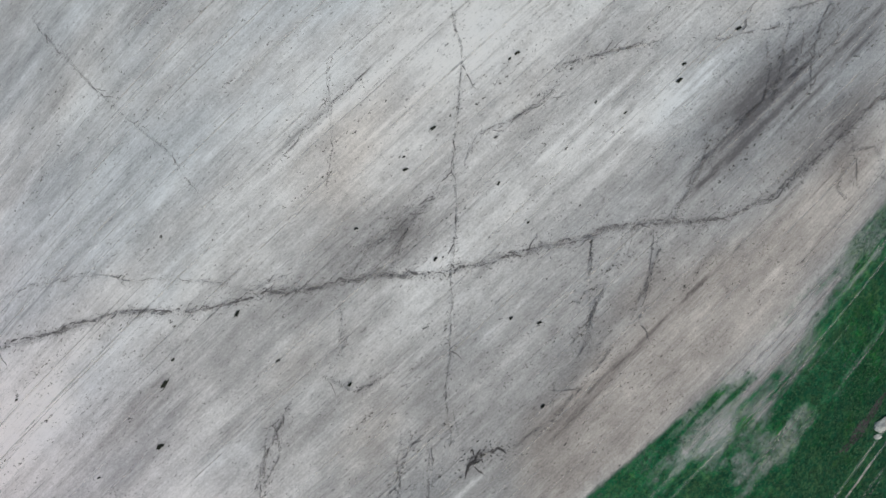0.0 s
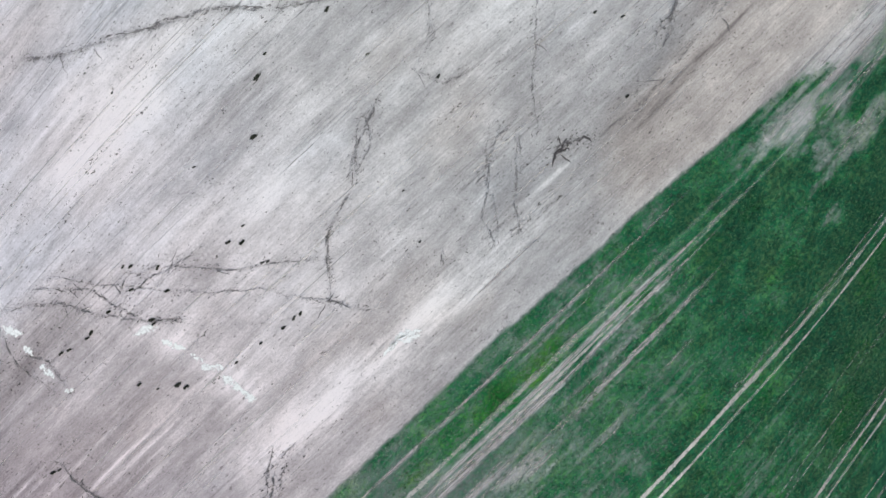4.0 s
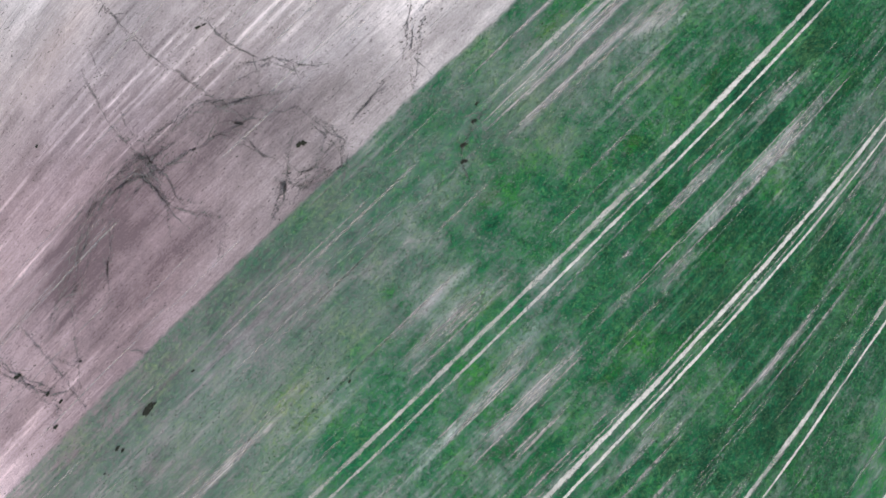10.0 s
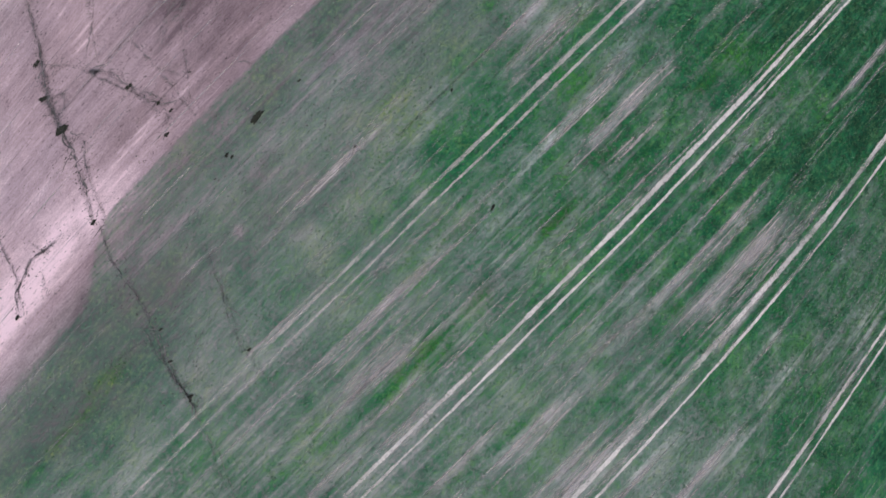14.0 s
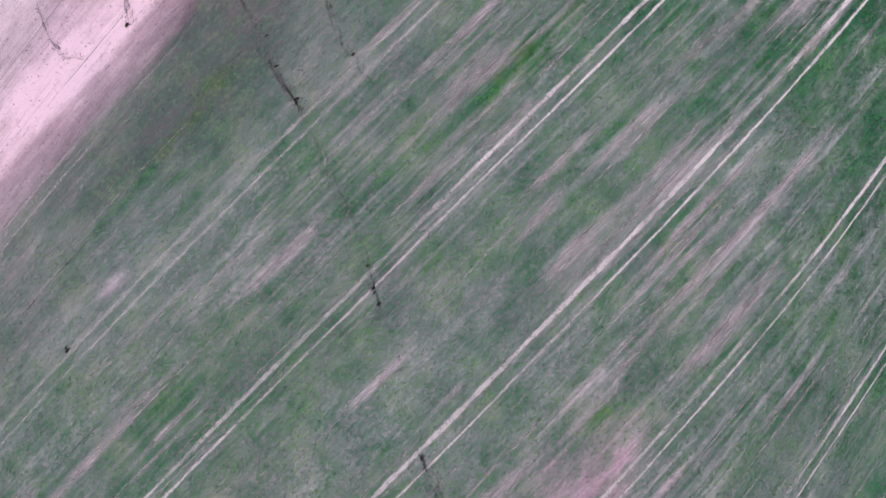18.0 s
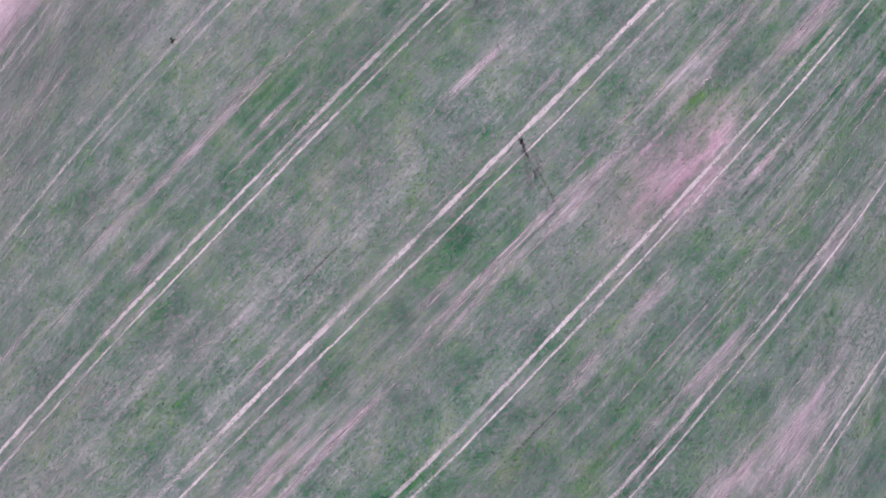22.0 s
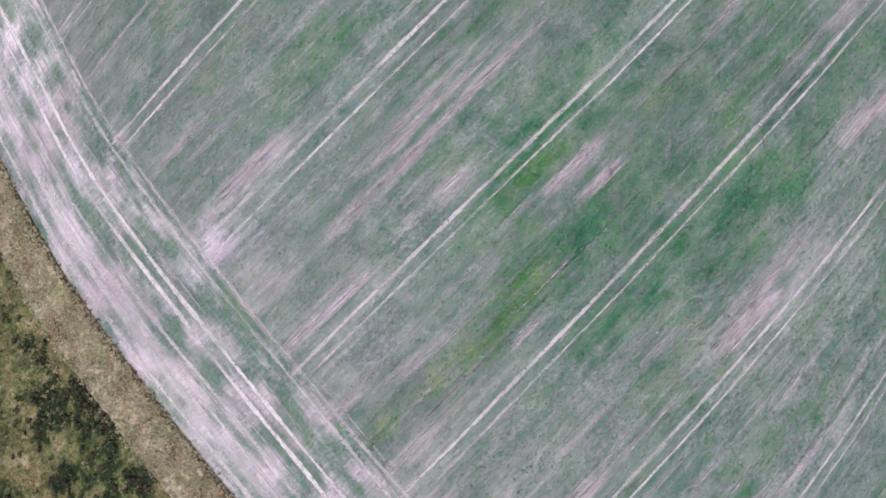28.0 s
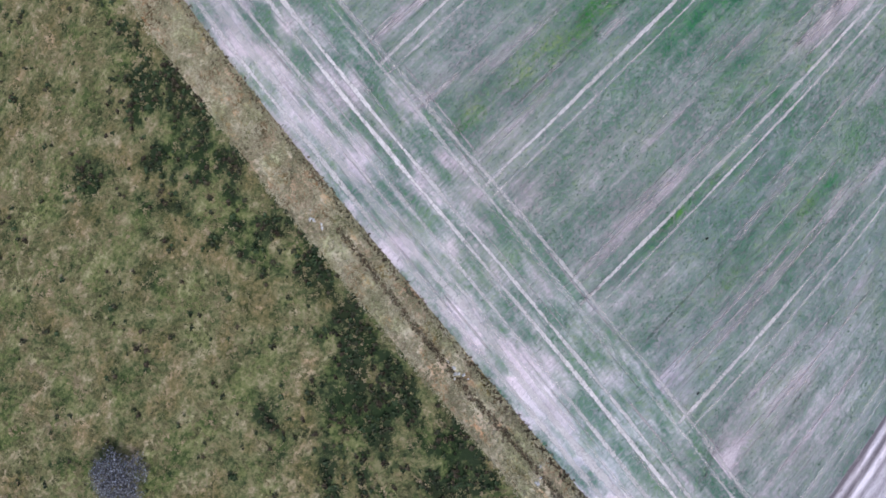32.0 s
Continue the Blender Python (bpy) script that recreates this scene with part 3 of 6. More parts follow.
def soil_hue(u, v):
    """Above zero the loam is bluish, below zero brownish; part of the blue stands in for lens shading."""
    # lens colour shading put into the loam: bluer far from the flight line
    h = 0.55 * step(-5, -45, v) * step(-150, -110, u) + 1.5 * (fbm(u / 24.0, v / 11.0, 165, 3) - 0.5)
    h = h - 1.0 * np.exp(-((v - 34) / 8.0) ** 2) * step(-35, 0, u) * step(85, 50, u)
    h = h - 0.6 * bump(u, v, 4, -24, 26, 12) - 0.5 * bump(u, v, -20, 10, 14, 7) + 0.8 * bump(u, v, 62, 12, 24, 9)
    h = h + 0.7 * bump(u, v, -100, -26, 30, 16) + 0.5 * step(150, 235, v) * step(-200, -270, u)
    return np.clip(h, -1, 1)


def fresh_share(u, v):
    f = u * 0.0
    for u0, v0, ru, rv, k in FRESH:
        near = (np.abs(u - u0) < 2.5 * ru) & (np.abs(v - v0) < 2.5 * rv)
        a, b = u[near], v[near]
        f[near] += k * bump(a, b, u0, v0, ru, rv) * (0.2 + 1.6 * step(0.3, 0.65, fbm(a / 3.0, b / 1.3, 167, 3)))
    return np.clip(f, 0, 1)


# ---- materials ----
def material(name):
    m = bpy.data.materials.new(name)
    m.use_nodes = True
    nt = m.node_tree
    return m, nt, nt.nodes["Principled BSDF"]


def node(nt, kind, **inputs):
    n = nt.nodes.new(kind)
    for key, value in inputs.items():
        n.inputs[key.replace("_", " ")].default_value = value
    return n


def attribute(nt, name):
    n = nt.nodes.new("ShaderNodeAttribute")
    n.attribute_name = name
    return n


def mapped(nt, vector, sx, sy, sz=1.0):
    n = nt.nodes.new("ShaderNodeVectorMath")
    n.operation = "MULTIPLY"
    nt.links.new(vector, n.inputs[0])
    n.inputs[1].default_value = (sx, sy, sz)
    return n.outputs[0]


def noise_tex(nt, vector, scale, detail=3.0, rough=0.6):
    n = node(nt, "ShaderNodeTexNoise", Scale=scale, Detail=detail, Roughness=rough)
    nt.links.new(vector, n.inputs["Vector"])
    return n.outputs["Fac"]


def maths(nt, op, a, b=None, c=None):
    n = nt.nodes.new("ShaderNodeMath")
    n.operation = op
    for i, x in enumerate((a, b, c)):
        if x is None:
            continue
        if isinstance(x, (int, float)):
            n.inputs[i].default_value = x
        else:
            nt.links.new(x, n.inputs[i])
    return n.outputs[0]


def ramp(nt, fac, stops):
    n = nt.nodes.new("ShaderNodeValToRGB")
    el = n.color_ramp.elements
    while len(el) < len(stops):
        el.new(0.5)
    for e, (p, c) in zip(el, stops):
        e.position, e.color = p, (*c, 1)
    nt.links.new(fac, n.inputs[0])
    return n.outputs[0]


def blend(nt, fac, a, b, mode="MIX"):
    n = nt.nodes.new("ShaderNodeMix")
    n.data_type, n.blend_type = "RGBA", mode
    for sock, x in ((n.inputs[0], fac), (n.inputs[6], a), (n.inputs[7], b)):
        if isinstance(x, (int, float)):
            sock.default_value = x
        elif isinstance(x, tuple):
            sock.default_value = (*x, 1)
        else:
            nt.links.new(x, sock)
    return n.outputs[2]


def relief(nt, bsdf, height, strength, distance):
    b = node(nt, "ShaderNodeBump", Strength=strength, Distance=distance)
    nt.links.new(height, b.inputs["Height"])
    nt.links.new(b.outputs[0], bsdf.inputs["Normal"])


SOIL = [(0.0, (0.135, 0.124, 0.130)), (0.35, (0.275, 0.262, 0.266)), (0.6, (0.41, 0.395, 0.40)), (1.0, (0.74, 0.72, 0.725))]


def soil_colour(nt, plan, tone):
    """Dry loam: lightness from the tone, streaked along the rows, with clods and specks."""
    long = noise_tex(nt, mapped(nt, plan, 0.22, 2.4), 1.0, 4.0, 0.65)
    fine = noise_tex(nt, mapped(nt, plan, 0.14, 2.7), 1.0, 4.0, 0.7)
    drawn = noise_tex(nt, mapped(nt, plan, 0.030, 1.05), 1.0, 4.0, 0.75)
    clods = noise_tex(nt, mapped(nt, plan, 1.4, 2.6), 1.7, 6.0, 0.82)
    blots = noise_tex(nt, mapped(nt, plan, 0.5, 0.8), 1.0, 5.0, 0.7)
    t = maths(nt, "MULTIPLY_ADD", maths(nt, "SUBTRACT", long, 0.5), 0.24, tone)
    t = maths(nt, "MULTIPLY_ADD", maths(nt, "SUBTRACT", fine, 0.5), 0.38, t)
    t = maths(nt, "MULTIPLY_ADD", step_up(nt, drawn, 0.60, 0.68), 0.13, t)
    t = maths(nt, "MULTIPLY_ADD", step_up(nt, drawn, 0.40, 0.33), -0.15, t)
    rough = maths(nt, "MULTIPLY_ADD", step_up(nt, attribute(nt, "cover").outputs["Fac"], 0.02, 0.25), -0.55, 1.05)
    t = maths(nt, "MULTIPLY_ADD", maths(nt, "SUBTRACT", clods, 0.5), rough, t)
    t = maths(nt, "MULTIPLY_ADD", maths(nt, "SUBTRACT", blots, 0.5), 0.40, t)
    specks = noise_tex(nt, mapped(nt, plan, 0.6, 1.7), 1.3, 3.0, 0.6)
    t = maths(nt, "MULTIPLY_ADD", step_up(nt, specks, 0.61, 0.70), -0.34, t)
    # faint dark drying cracks, here and there
    bent = nt.nodes.new("ShaderNodeTexNoise")
    bent.inputs["Scale"].default_value, bent.inputs["Detail"].default_value = 0.35, 4.0
    nt.links.new(plan, bent.inputs["Vector"])
    shift = nt.nodes.new("ShaderNodeVectorMath")
    shift.operation = "MULTIPLY_ADD"
    nt.links.new(bent.outputs["Color"], shift.inputs[0])
    shift.inputs[1].default_value = (5.0, 5.0, 0.0)
    nt.links.new(plan, shift.inputs[2])
    for scale, wide, gate, depth in ((0.11, 0.014, 0.54, 0.16), (0.26, 0.024, 0.57, 0.14)):
        vor = node(nt, "ShaderNodeTexVoronoi", Scale=scale)
        vor.feature, vor.voronoi_dimensions = "DISTANCE_TO_EDGE", "2D"
        nt.links.new(shift.outputs[0], vor.inputs["Vector"])
        line = step_up(nt, vor.outputs["Distance"], wide, wide * 0.2)
        some = step_up(nt, noise_tex(nt, plan, 0.16 + scale, 3.0, 0.7), gate, gate + 0.1)
        t = maths(nt, "MULTIPLY_ADD", maths(nt, "MULTIPLY", line, maths(nt, "MULTIPLY", some, clods)), -2.0 * depth, t)
    loam = ramp(nt, t, SOIL)
    red = attribute(nt, "red").outputs["Fac"]
    hue = attribute(nt, "hue").outputs["Fac"]
    loam = blend(nt, step_up(nt, hue, 0.0, 1.0), loam, blend(nt, 1.0, loam, (0.935, 0.985, 1.03), "MULTIPLY"))
    loam = blend(nt, step_up(nt, hue, 0.0, -1.0), loam, blend(nt, 1.0, loam, (1.06, 0.995, 0.94), "MULTIPLY"))
    return blend(nt, red, loam, blend(nt, 1.0, loam, (1.06, 0.82, 0.90), "MULTIPLY")), clods


def field_material(name):
    m, nt, bsdf = material(name)
    plan = attribute(nt, "plan").outputs["Vector"]
    cover, tone = attribute(nt, "cover").outputs["Fac"], attribute(nt, "tone").outputs["Fac"]
    soil, clods = soil_colour(nt, plan, tone)
    plants = noise_tex(nt, mapped(nt, plan, 1.0, 1.2), 1.15, 4.0, 0.72)
    rows = noise_tex(nt, mapped(nt, plan, 0.30, 4.2), 1.0, 3.0, 0.6)
    tint = noise_tex(nt, plan, 0.11, 4.0, 0.65)
    # cover as a share of plants that stand over the soil
    t = maths(nt, "MULTIPLY_ADD", maths(nt, "SUBTRACT", plants, 0.5), 1.40, cover)
    t = maths(nt, "MULTIPLY_ADD", maths(nt, "SUBTRACT", rows, 0.5), 0.10, t)
    mask = node(nt, "ShaderNodeMapRange", From_Min=0.02, From_Max=1.0)
    nt.links.new(t, mask.inputs["Value"])
    seen = maths(nt, "MULTIPLY", mask.outputs[0], step_up(nt, cover, 0.01, 0.12))
    leaf = ramp(nt, maths(nt, "MULTIPLY_ADD", maths(nt, "SUBTRACT", plants, 0.5), 1.5, tint),
                [(0.18, (0.006, 0.045, 0.025)), (0.5, (0.016, 0.128, 0.056)), (0.82, (0.084, 0.225, 0.085))])
    fresh = step_up(nt, noise_tex(nt, plan, 0.075, 5.0, 0.7), 0.50, 0.66)
    fresh = maths(nt, "MULTIPLY", fresh, step_up(nt, cover, 0.6, 0.95))
    leaf = blend(nt, fresh, leaf, blend(nt, 1.0, leaf, (0.85, 1.04, 0.62), "MULTIPLY"))
    leaf = blend(nt, attribute(nt, "fresh").outputs["Fac"], leaf, blend(nt, 1.0, leaf, (1.06, 1.06, 0.46), "MULTIPLY"))
    # sparse plants are paler, the densest darker
    leaf = blend(nt, step_up(nt, cover, 0.98, 0.55), leaf, blend(nt, 1.0, leaf, (1.95, 1.04, 1.50), "MULTIPLY"))
    leaf = blend(nt, step_up(nt, cover, 1.02, 1.25), leaf, blend(nt, 1.0, leaf, (0.82, 0.64, 0.72), "MULTIPLY"))
    # soil between the rows carries fine seedlings
    soil = blend(nt, step_up(nt, cover, 0.15, 0.5), soil, blend(nt, 1.0, soil, (0.945, 1.0, 0.955), "MULTIPLY"))
    colour = blend(nt, seen, soil, leaf)
    nt.links.new(colour, bsdf.inputs["Base Color"])
    bsdf.inputs["Roughness"].default_value = 0.9
    bsdf.inputs["Specular IOR Level"].default_value = 0.15
    tall = maths(nt, "MULTIPLY_ADD", maths(nt, "MULTIPLY", plants, seen), 5.0, clods)
    relief(nt, bsdf, tall, 0.8, 0.07)
    return m


def step_up(nt, x, lo, hi):
    n = node(nt, "ShaderNodeMapRange", From_Min=lo, From_Max=hi)
    n.interpolation_type = "SMOOTHSTEP"
    nt.links.new(x, n.inputs["Value"])
    return n.outputs[0]


def meadow_material(name, verge=False):
    m, nt, bsdf = material(name)
    plan = attribute(nt, "plan").outputs["Vector"]
    cover = attribute(nt, "cover").outputs["Fac"]
    big = noise_tex(nt, plan, 0.22, 4.0, 0.65)
    mid = noise_tex(nt, plan, 0.8, 4.0, 0.72)
    tuft = noise_tex(nt, plan, 1.7, 3.0, 0.7)
    hue = noise_tex(nt, plan, 0.13, 3.0, 0.6)
    t = maths(nt, "MULTIPLY_ADD", maths(nt, "SUBTRACT", mid, 0.5), 1.1, maths(nt, "MULTIPLY_ADD", big, 1.5, -0.25))
    t = maths(nt, "MULTIPLY_ADD", maths(nt, "SUBTRACT", tuft, 0.5), 0.8, t)
    t = maths(nt, "SUBTRACT", t, maths(nt, "MULTIPLY", cover, 0.46))
    stops = [(0.15, (0.022, 0.034, 0.016)), (0.36, (0.074, 0.090, 0.036)), (0.52, (0.146, 0.144, 0.066)),
             (0.66, (0.200, 0.182, 0.100)), (0.85, (0.33, 0.28, 0.18))]
    if verge:
        stops = [(0.12, (0.070, 0.064, 0.036)), (0.36, (0.175, 0.155, 0.098)), (0.52, (0.280, 0.248, 0.168)),
                 (0.75, (0.45, 0.40, 0.29))]
    grass = ramp(nt, t, stops)
    grass = blend(nt, step_up(nt, hue, 0.48, 0.62), grass, blend(nt, 0.55, grass, (0.75, 0.95, 0.62), "MULTIPLY"))
    grass = blend(nt, step_up(nt, hue, 0.50, 0.36), grass, blend(nt, 0.7, grass, (1.02, 0.84, 0.76), "MULTIPLY"))
    if verge:
        rust = step_up(nt, noise_tex(nt, mapped(nt, plan, 0.5, 0.16), 1.0, 4.0, 0.7), 0.48, 0.66)
        grass = blend(nt, rust, grass, blend(nt, 1.0, grass, (1.0, 0.78, 0.62), "MULTIPLY"))
    nt.links.new(grass, bsdf.inputs["Base Color"])
    bsdf.inputs["Roughness"].default_value = 0.95
    bsdf.inputs["Specular IOR Level"].default_value = 0.1
    relief(nt, bsdf, tuft, 0.8, 0.15)
    return m


FIELD = field_material("soil_and_crop")
MEADOW = meadow_material("rough_grass")
VERGE = meadow_material("dry_verge_grass", True)


# ---- ground sheets ----
def sheet(name, U, V, mat, cover, tone, label, height=None):
    """A ground sheet from a grid of plan points; only the part near the flight line is kept."""
    nu, nv = U.shape
    keep = corridor((U[:-1, :-1] + U[1:, 1:]) / 2, (V[:-1, :-1] + V[1:, 1:]) / 2)
    idx = np.arange(nu * nv).reshape(nu, nv)
    quads = np.stack([idx[:-1, :-1], idx[1:, :-1], idx[1:, 1:], idx[:-1, 1:]], -1)[keep]
    used, quads = np.unique(quads, return_inverse=True)
    quads = quads.reshape(-1, 4)
    u, v = U.ravel()[used], V.ravel()[used]
    x, y = place(u, v)
    z = np.zeros_like(x) if height is None else height(u, v)
    me = bpy.data.meshes.new(name)
    me.vertices.add(len(u))
    me.vertices.foreach_set("co", np.stack([x, y, z], 1).astype(np.float32).ravel())
    # faces look up
    a, b, c = (np.stack([x, y], 1)[quads[0, i]] for i in (0, 1, 2))
    if (b[0] - a[0]) * (c[1] - a[1]) - (b[1] - a[1]) * (c[0] - a[0]) < 0:
        quads = quads[:, ::-1]
    me.loops.add(quads.size)
    me.loops.foreach_set("vertex_index", quads.astype(np.int32).ravel())
    me.polygons.add(len(quads))
    me.polygons.foreach_set("loop_start", np.arange(0, quads.size, 4, dtype=np.int32))
    me.update(calc_edges=True)
    for key, fn in (("cover", cover), ("tone", tone), ("red", soil_red), ("hue", soil_hue), ("fresh", fresh_share)):
        at = me.attributes.new(key, "FLOAT", "POINT")
        at.data.foreach_set("value", np.broadcast_to(fn(u, v), u.shape).astype(np.float32))
    at = me.attributes.new("plan", "FLOAT_VECTOR", "POINT")
    at.data.foreach_set("vector", np.stack([u, v, u * 0], 1).astype(np.float32).ravel())
    me.materials.append(mat)
    ob = new(name, me)
    return tagged(ob, label, "field" if mat is FIELD else "grass", kind="structure")


def none(u, v):
    return u * 0.0


def lines(lo, hi, d):
    return np.linspace(lo, hi, int(round((hi - lo) / d)) + 1)


us, ks = np.meshgrid(lines(-330, 110, 0.9), lines(0, 1, 1 / 500.0), indexing="ij")
# bare field: from its edge away to the other side, down to the field's end
U = us
V = edge_v(U) + 2.0 - ks * 152
U = np.where(skew(U, V) < E_EDGE, E_EDGE - 0.06 * V, U)
sheet("bare_field", U, V, FIELD, none, soil_tone, "pale dry bare soil field with cultivation streaks and rills",
      lambda u, v: -0.012 * step(36.6, 37.4, v))
us, ks = np.meshgrid(lines(0, 1, 1 / 470.0), lines(0, 1, 1 / 760.0), indexing="ij")
V = 37.6 * (1 - ks) + ks * V_FAR
U = (E_INNER - 0.06 * V) * (1 - us) + us * 110
sheet("crop_field", U, V, FIELD, crop_cover, soil_tone, "young green cereal crop in thin streaky drill rows")
es, ks = np.meshgrid(lines(E_EDGE, E_INNER, 0.22), lines(0, 1, 1 / 200.0), indexing="ij")
V = (edge_v(E_INNER + es * 0) * (1 - ks) + ks * V_FAR)
U = es - 0.06 * V
sheet("headland", U, V, FIELD, headland_cover, lambda u, v: np.clip(soil_tone(v, u) + 0.02, 0, 1), "worn pale headland strip with patchy crop and wheel marks")
es, vs = np.meshgrid(lines(E_MEADOW, E_EDGE, 0.5), lines(-40, 330, 1.0), indexing="ij")
VERGE_HEIGHT = lambda u, v: 0.35 * step(E_EDGE, E_EDGE - 1.6, skew(u, v)) - 0.3 * np.exp(-((skew(u, v) - E_EDGE + 0.6) / 0.45) ** 2)
sheet("field_margin", es - 0.06 * vs, vs, VERGE, none, none, "dry tan grass margin strip along the field end", VERGE_HEIGHT)
es, vs = np.meshgrid(lines(-480, E_MEADOW, 0.9), lines(-40, 330, 0.9), indexing="ij")


def thicket(u, v):
    """Share of dark green herbs in the meadow."""
    e = skew(u, v)
    t = 0.0
    for e0, v0, re, rv, k in THICKETS:
        t = t + k * bump(e, v, e0, v0, re, rv)
    # a dense band along the margin, broken here and there
    t = t + 0.9 * np.exp(-((e - E_MEADOW + 2.0 + 2.5 * step(125, 95, v)) / 1.7) ** 2) * step(0.40, 0.60, fbm(v / 9.0, e / 6.0, 93, 2)) * step(96, 112, v)
    return np.clip(t * (0.10 + 1.35 * step(0.36, 0.62, fbm(u / 2.4, v / 2.4, 91, 3))), 0, 1)


sheet("meadow", es - 0.06 * vs, vs, MEADOW, thicket, none, "rough olive meadow with tussocks and dark herbs",
      lambda u, v: 0.35 + 0.25 * (fbm(u / 3.0, v / 3.0, 95, 3) - 0.5) * step(E_MEADOW, E_MEADOW - 2, skew(u, v)))
def far_tone(u, v):
    """Rough ploughed border: dark furrows and pale ridges, then pale soil."""
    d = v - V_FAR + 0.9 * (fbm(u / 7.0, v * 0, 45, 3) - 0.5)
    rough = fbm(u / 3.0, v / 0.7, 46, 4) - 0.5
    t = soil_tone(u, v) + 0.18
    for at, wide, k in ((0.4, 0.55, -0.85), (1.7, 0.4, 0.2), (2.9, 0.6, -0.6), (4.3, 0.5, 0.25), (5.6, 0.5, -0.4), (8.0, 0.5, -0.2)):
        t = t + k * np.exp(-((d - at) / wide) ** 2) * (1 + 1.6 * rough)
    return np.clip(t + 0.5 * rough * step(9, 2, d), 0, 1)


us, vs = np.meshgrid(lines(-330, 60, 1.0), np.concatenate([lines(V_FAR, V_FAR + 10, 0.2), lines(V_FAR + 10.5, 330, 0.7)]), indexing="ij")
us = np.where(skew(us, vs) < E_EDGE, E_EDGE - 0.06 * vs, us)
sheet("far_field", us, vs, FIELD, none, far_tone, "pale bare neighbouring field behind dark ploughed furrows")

# the land around, out to the horizon: the fields and the meadow go on
def spread(lo, hi):
    return np.concatenate([-np.geomspace(4000, -lo + 15, 18), np.arange(lo, hi + 1, 6.0), np.geomspace(hi + 15, 4000, 18)])


def land_cover(u, v):
    c = 0.92 + 0.5 * (fbm(u / 34.0, v / 16.0, 31, 3) - 0.5) - 0.30 * step(-95, -185, u)
    return np.clip(c * step(38, 44, v) * step(V_FAR + 3, V_FAR - 3, v), 0, 1)


def land(name, us, vs, z, mat, label):
    me = bpy.data.meshes.new(name)
    u, v = us.ravel(), vs.ravel()
    x, y = place(u, v)
    idx = np.arange(us.size).reshape(us.shape)
    quads = np.stack([idx[:-1, :-1], idx[:-1, 1:], idx[1:, 1:], idx[1:, :-1]], -1).reshape(-1, 4)
    me.from_pydata(np.stack([x, y, x * 0 + z], 1).tolist(), [], quads.tolist())
    for key, fn in (("cover", land_cover if mat is FIELD else none), ("tone", lambda a, b: soil_tone(a, b) + 0.15 * step(240, 246, b)), ("red", soil_red), ("hue", soil_hue)):
        at = me.attributes.new(key, "FLOAT", "POINT")
        at.data.foreach_set("value", fn(u, v).astype(np.float32))
    at = me.attributes.new("plan", "FLOAT_VECTOR", "POINT")
    at.data.foreach_set("vector", np.stack([u, v, u * 0], 1).astype(np.float32).ravel())
    me.materials.append(mat)
    return tagged(new(name, me), label, "farmland", kind="structure")


us, vs = np.meshgrid(spread(-420, 330), spread(-420, 520), indexing="ij")
land("ground", us, vs, -0.35, FIELD, "open farmland of bare soil and thin green crop out to the horizon")
es, vs = np.meshgrid(np.concatenate([-np.geomspace(4000, 480, 12), np.arange(-470, E_EDGE, 11.0), [E_EDGE]]), spread(-420, 520), indexing="ij")
land("meadow_ground", es - 0.06 * vs, vs, -0.31, MEADOW, "rough olive grassland beyond the field end")

# ---- strips on the ground: wheel tracks and rills ----
def strip_material(name, stops, low, high, tone=0.5, fray=2.6, rag=2.0):
    """Soil along a strip that frays at its edges; wear is its strength."""
    m, nt, bsdf = material(name)
    plan = attribute(nt, "plan").outputs["Vector"]
    side, wear = attribute(nt, "side").outputs["Fac"], attribute(nt, "wear").outputs["Fac"]
    clods = noise_tex(nt, plan, fray, 5.0, 0.78)
    tone_n = noise_tex(nt, plan, 0.5, 3.0, 0.6)
    t = maths(nt, "MULTIPLY_ADD", maths(nt, "SUBTRACT", clods, 0.5), 0.8, maths(nt, "ADD", maths(nt, "MULTIPLY", tone_n, 0.6), tone - 0.3))
    nt.links.new(ramp(nt, t, stops), bsdf.inputs["Base Color"])
    bsdf.inputs["Roughness"].default_value = 0.95
    bsdf.inputs["Specular IOR Level"].default_value = 0.1
    patchy = noise_tex(nt, plan, 0.8, 3.0, 0.6)
    a = maths(nt, "MULTIPLY_ADD", maths(nt, "SUBTRACT", clods, 0.5), rag, side)
    a = maths(nt, "MULTIPLY_ADD", maths(nt, "SUBTRACT", patchy, 0.5), 0.5 * rag, a)
    a = maths(nt, "MULTIPLY", step_up(nt, a, low, high), wear)
    clear = nt.nodes.new("ShaderNodeBsdfTransparent")
    mix = nt.nodes.new("ShaderNodeMixShader")
    nt.links.new(a, mix.inputs[0])
    nt.links.new(clear.outputs[0], mix.inputs[1])
    nt.links.new(bsdf.outputs[0], mix.inputs[2])
    nt.links.new(mix.outputs[0], nt.nodes["Material Output"].inputs["Surface"])
    return m


TRACK = strip_material("worn_pale_soil", [(0.2, (0.42, 0.395, 0.375)), (0.5, (0.57, 0.54, 0.52)), (0.8, (0.74, 0.71, 0.69))], 0.10, 1.0, 0.5, 3.0, 2.5)
RILL = strip_material("damp_dark_soil", [(0.2, (0.060, 0.053, 0.056)), (0.5, (0.100, 0.090, 0.095)), (0.8, (0.17, 0.157, 0.162))], 0.3, 1.25, 0.5, 3.6, 3.0)

